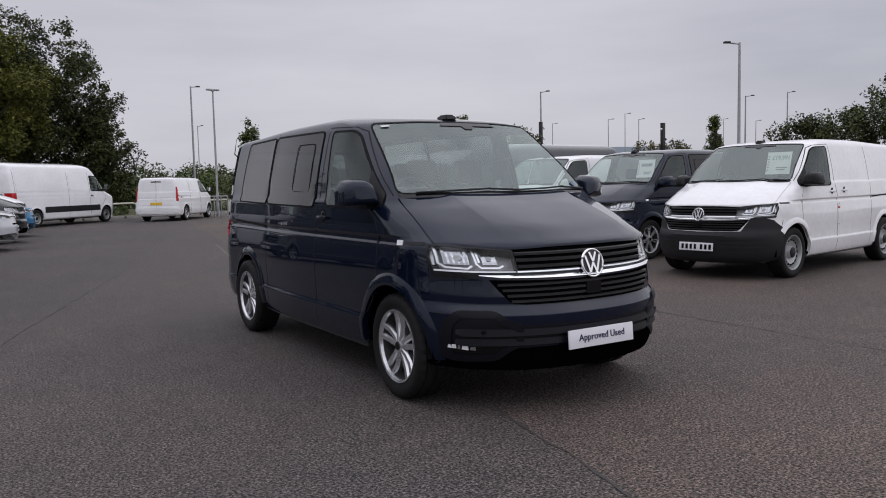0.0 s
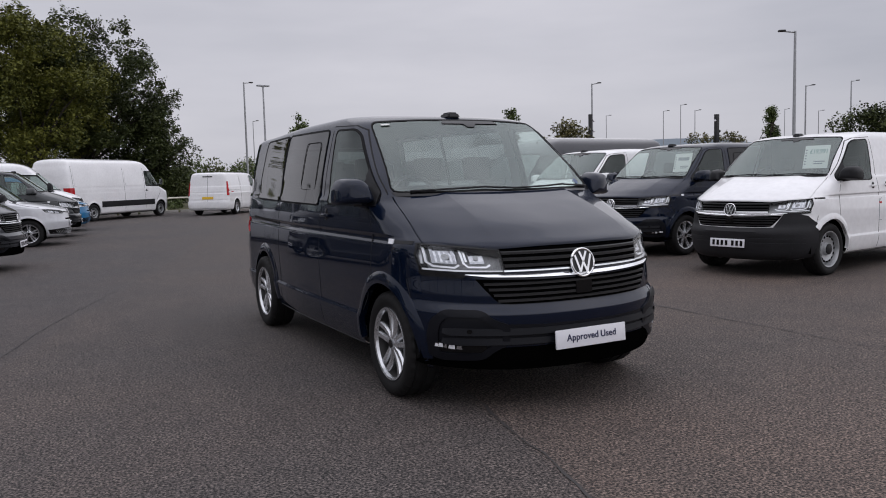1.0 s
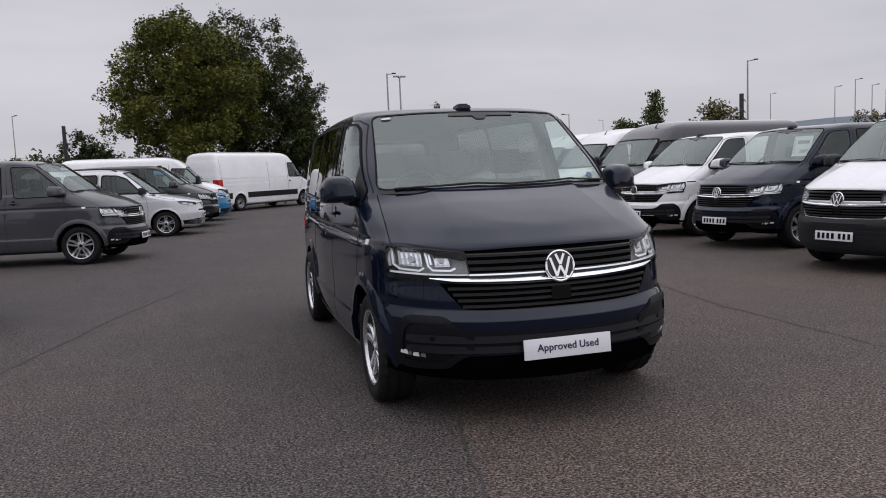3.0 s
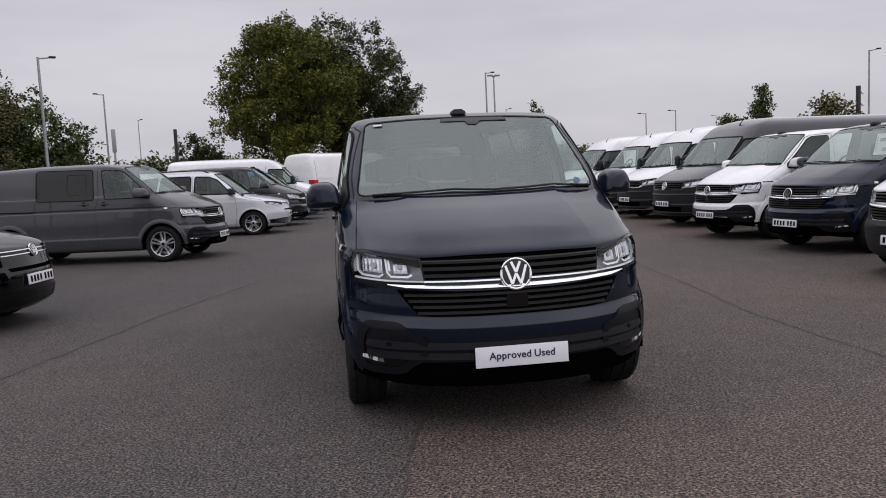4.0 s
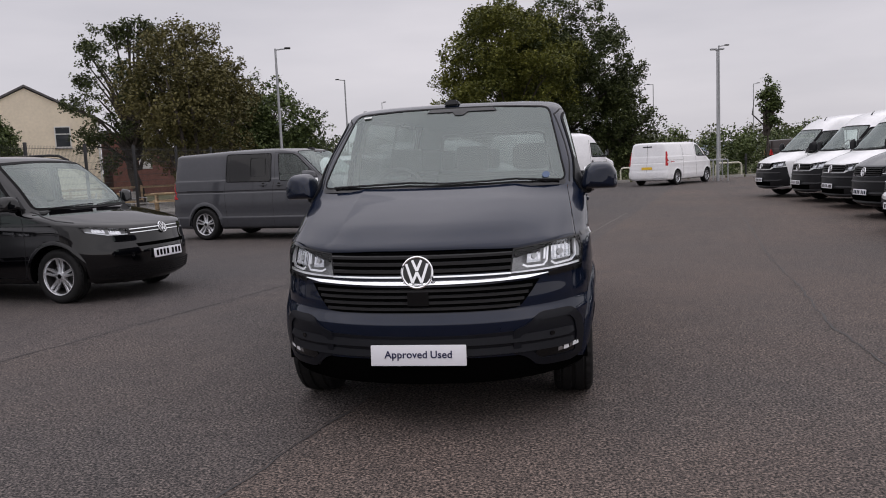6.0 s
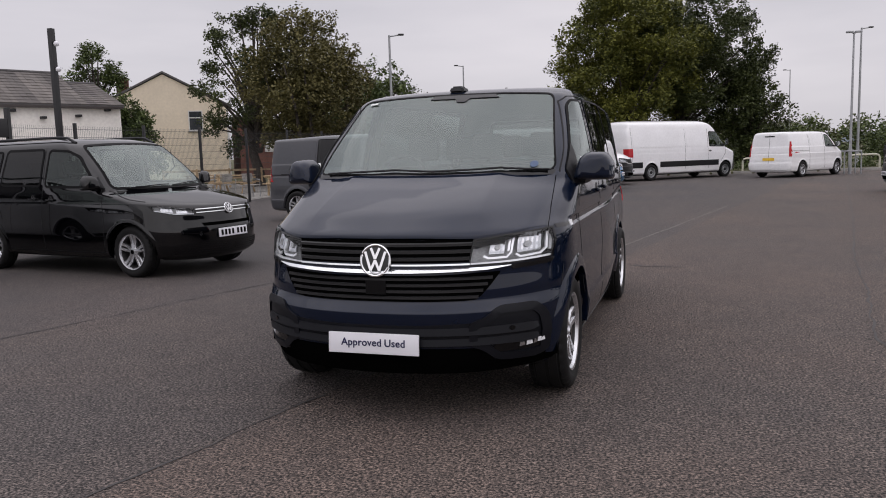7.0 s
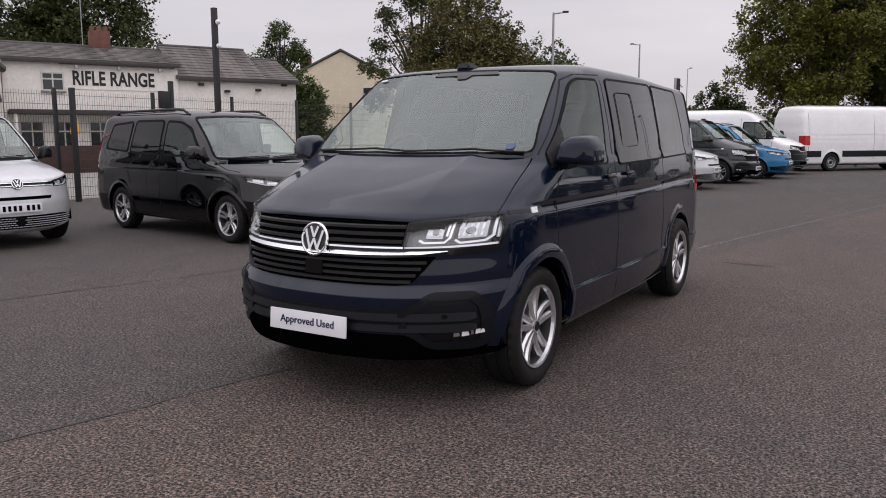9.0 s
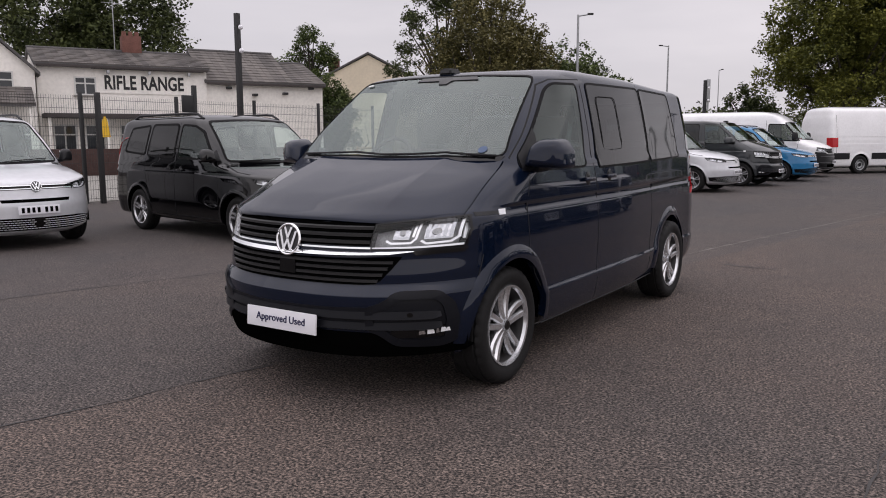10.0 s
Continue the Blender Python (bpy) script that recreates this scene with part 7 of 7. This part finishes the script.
for x in (-2.9, -1.5, .4, 1.7, 3.2, 4.8):
    house_window(pub, pose(x, -.02 if x > -.7 else -1.22, 1.45), .9, 1.2, 2)
bm = bmesh.new()
box(bm, (-.5, -1.3, 2.35), (6.2, .0, 2.55), None, .03)
part("canopy", bm, FASCIA, pub)
for x in (-.3, 2.0, 4.1, 6.0):
    bm = bmesh.new()
    box(bm, (x - .06, -1.2, 0), (x + .06, -1.08, 2.35))
    part("canopy_post", bm, RENDER, pub)
bm = bmesh.new()
box(bm, (1.6, -.30, 4.56), (6.6, -.22, 4.61))
part("sign_lamp_rail", bm, FASCIA, pub)
for x in (2.3, 4.1, 5.9):
    bm = bmesh.new()
    box(bm, (x - .06, -.36, 4.36), (x + .06, -.2, 4.52), None, .02)
    part("sign_lamp", bm, GALV, pub)
bm = bmesh.new()
box(bm, (1.75, -.035, 3.5), (6.1, .0, 4.42))
board = part("sign_board", bm, RENDER, pub)
sign = write("lettering", "RIFLE RANGE", .86, LETTER, pose(3.92, -.045, 3.96, 90), board, .006, .68, .03)
for x, z in ((7.9, 3.9), (9.2, 3.6), (10.8, 3.7), (12.2, 4.0)):
    bm = bmesh.new()
    box(bm, (x - .12, -.12, z - .06), (x + .12, .15, z + .06), None, .02)
    part("wall_lamp", bm, POST, pub)
bm = bmesh.new()
box(bm, (3.5, 2.7, 5.3), (4.4, 3.3, 6.45), None, .02)
chim = part("chimney", bm, BRICK, pub)
for x in (3.65, 3.95, 4.25):
    bm = bmesh.new()
    tube(bm, [(x, 3.0, 6.45), (x, 3.0, 6.68)], [.12, .10], 8)
    part("chimney_pot", bm, BRICK, chim)
bm = bmesh.new()
tube(bm, [(3.2, 3.0, 5.7), (3.2, 3.0, 8.6)], .025, 6)
for z in (8.0, 8.3, 8.6, 8.85):
    tube(bm, [(2.7, 3.0, z), (3.6, 3.0, z)], .015, 5)
part("aerial", bm, GALV, chim)
stake = thing("gate_post", pose(-13.05, 7.45, 0), "stout black steel post at the mesh fence", "post")
bm = bmesh.new()
box(bm, (-.05, -.05, -.1), (.05, .05, 2.45), None, .01)
part("post", bm, POST, stake)
bm = bmesh.new()
vs = [(-1.25, 3.60), (-2.7, 2.86), (-2.7, 2.76), (-1.25, 3.48)]
lo, hi = [bm.verts.new((-5.0, y, z)) for y, z in vs], [bm.verts.new((-.9, y, z)) for y, z in vs]
bm.faces.new(lo)
bm.faces.new(hi)
for i in range(4):
    bm.faces.new((lo[i - 1], lo[i], hi[i], hi[i - 1]))
lean = part("porch_roof", bm, SLATE, pub)
slates(lean, (-5.0, -2.72, 2.87), (-.9, -2.72, 2.87), (-.9, -1.25, 3.61), (-5.0, -1.25, 3.61), 6)
for x in (-4.8, -1.1):
    bm = bmesh.new()
    box(bm, (x - .06, -2.6, -.1), (x + .06, -2.48, 2.85))
    part("porch_post", bm, RENDER, pub)
low = thing("low_wall", pose(-31, 17, 0, 0, 0, TURN_PUB), "dark red low wall in front of the pub", "wall")
bm = bmesh.new()
box(bm, (-6, -6.0, -.05), (9, -5.75, 1.05), None, .02)
part("wall", bm, DARKWALL, low)
ysign = thing("warning_sign", pose(-25.3, 15.7, 0, 0, 0, 58), "yellow tapered marker board on a pale post", "sign")
bm = bmesh.new()
tube(bm, [(0, 0, -.1), (0, 0, 1.6)], .06, 8)
part("post", bm, CONCRETE, ysign)
bm = bmesh.new()
vs = [(-.18, 1.50), (.18, 1.50), (.10, 2.12), (.04, 2.30), (-.04, 2.30), (-.10, 2.12)]
lo, hi = [bm.verts.new((x, -.10, z)) for x, z in vs], [bm.verts.new((x, -.06, z)) for x, z in vs]
bm.faces.new(lo)
bm.faces.new(hi)
for i in range(6):
    bm.faces.new((lo[i - 1], lo[i], hi[i], hi[i - 1]))
part("board", bm, YELLOWSIGN, ysign)

# ---- cream house and brick building ----
house = thing("house", pose(-31.5, 40.3, 0, 0, 0, 37.5), "cream rendered house with a plain gable end", "building")
bm = bmesh.new()
vs = [(-3.7, -.1), (3.7, -.1), (3.7, 5.0), (-.3, 7.05), (-3.7, 5.3)]
lo, hi = [bm.verts.new((x, 0, z)) for x, z in vs], [bm.verts.new((x, 9, z)) for x, z in vs]
bm.faces.new(lo)
bm.faces.new(hi)
for i in range(5):
    bm.faces.new((lo[i - 1], lo[i], hi[i], hi[i - 1]))
part("wall", bm, CREAMWALL, house)
for a, b in (((-3.95, 5.20), (-.3, 7.12)), ((3.95, 4.90), (-.3, 7.12))):
    bm = bmesh.new()
    vs = [a, b, (b[0], b[1] + .13), (a[0], a[1] + .13)]
    lo, hi = [bm.verts.new((x, -.15, z)) for x, z in vs], [bm.verts.new((x, 9.1, z)) for x, z in vs]
    bm.faces.new(lo)
    bm.faces.new(hi)
    for i in range(4):
        bm.faces.new((lo[i - 1], lo[i], hi[i], hi[i - 1]))
    part("roof", bm, SLATE, house)
house_window(house, pose(1.6, -.02, 4.05), .85, 1.25, 1)
bm = bmesh.new()
tube(bm, [(3.62, -.06, 0), (3.62, -.06, 5.2)], .05, 6)
part("drainpipe", bm, FRAME, house)
bm = bmesh.new()
box(bm, (-3.3, 4, 5.6), (-2.5, 4.8, 7.2))
part("chimney", bm, BRICK, house)
shed = thing("brick_building", pose(-27.8, 45.5, 0, 0, 0, 37.5), "red brick outbuilding with a sloping roof and a small sign", "building")
bm = bmesh.new()
vs = [(-1.6, -.1), (4.2, -.1), (4.2, 2.5), (1.6, 3.3), (-1.6, 4.3)]
lo, hi = [bm.verts.new((x, 0, z)) for x, z in vs], [bm.verts.new((x, 6, z)) for x, z in vs]
bm.faces.new(lo)
bm.faces.new(hi)
for i in range(5):
    bm.faces.new((lo[i - 1], lo[i], hi[i], hi[i - 1]))
part("wall", bm, BRICK, shed)
bm = bmesh.new()
vs = [(-1.8, 4.40), (1.6, 3.36), (4.4, 2.48), (4.4, 2.60), (1.6, 3.48), (-1.8, 4.52)]
lo, hi = [bm.verts.new((x, -.2, z)) for x, z in vs], [bm.verts.new((x, 6.2, z)) for x, z in vs]
bm.faces.new(lo)
bm.faces.new(hi)
for i in range(6):
    bm.faces.new((lo[i - 1], lo[i], hi[i], hi[i - 1]))
part("roof", bm, SLATE, shed)
bm = bmesh.new()
box(bm, (.1, -.06, 1.9), (.9, -.01, 2.7))
part("sign", bm, FRAME, shed)
wood_pole = thing("telegraph_pole", pose(-24.5, 47, 0), "dark timber telegraph pole by the brick building", "pole")
bm = bmesh.new()
tube(bm, [(0, 0, -.1), (0, 0, 5.2)], [.13, .10], 8)
part("pole", bm, BARK, wood_pole)


# ---- garden furniture behind the fence ----
def picnic_table(m):
    root = thing("picnic_table", m, "pale timber picnic table with benches on gravel", "table", "picnic tables")
    for i in range(5):
        bm = bmesh.new()
        box(bm, (-.8, -.36 + i * .15, .72), (.8, -.23 + i * .15, .76), None, .005)
        part("plank", bm, TIMBER, root)
    for y in (-.75, .75):
        bm = bmesh.new()
        box(bm, (-.8, y - .12, .43), (.8, y + .12, .47), None, .005)
        part("bench", bm, TIMBER, root)
    for x in (-.6, .6):
        for s in (1, -1):
            bm = bmesh.new()
            tube(bm, [(x, s * .7, -.02), (x, s * .25, .72)], .045, 6)
            part("leg", bm, TIMBER, root)
        bm = bmesh.new()
        box(bm, (x - .03, -.8, .36), (x + .03, .8, .43))
        part("crossbar", bm, TIMBER, root)
    return root


first = picnic_table(pose(-14.0, 23.9, .02, 0, 0, 25))
for x, y, a in ((-17.4, 25.6, 10), (-19.6, 26.5, 50)):
    copy_thing(first, pose(x, y, .02, 0, 0, a))


def garden_chair(m):
    root = thing("garden_chair", m, "light metal and wicker garden chair on gravel", "chair", "garden chairs")
    bm = bmesh.new()
    box(bm, (-.24, -.24, .42), (.24, .24, .46), None, .015)
    part("seat", bm, GRAVEL, root)
    for x in (-.23, .23):
        for y in (-.22, .22):
            bm = bmesh.new()
            tube(bm, [(x, y, -.02), (x * .95, y * .95, .43)], .014, 6)
            part("leg", bm, GALV, root)
    bm = bmesh.new()
    tube(bm, [(-.24, -.2, .44), (-.26, -.2, .64), (-.24, .2, .66), (-.22, .25, .86), (.22, .25, .86), (.24, .2, .66), (.26, -.2, .64), (.24, -.2, .44)], .014, 6)
    part("back_frame", bm, GALV, root)
    bm = bmesh.new()
    box(bm, (-.2, .21, .55), (.2, .235, .84), None, .01)
    part("backrest", bm, GRAVEL, root)
    return root


chair = garden_chair(pose(-14.6, 22.4, .02, 0, 0, 70))
for x, y, a in ((-16.2, 23.3, 200), (-16.6, 22.6, 300), (-14.3, 26.6, 160)):
    copy_thing(chair, pose(x, y, .02, 0, 0, a))
rail = thing("timber_rail_fence", pose(-24, 29.5, 0, 0, 0, 35), "low weathered timber post and rail fence", "fence")
for i in range(7):
    bm = bmesh.new()
    box(bm, (i * 1.6 - .05, -.05, -.1), (i * 1.6 + .05, .05, 1.0))
    part("post", bm, TIMBER, rail)
for z in (.5, .9):
    bm = bmesh.new()
    box(bm, (0, .05, z - .05), (9.6, .09, z + .05))
    part("rail", bm, TIMBER, rail)
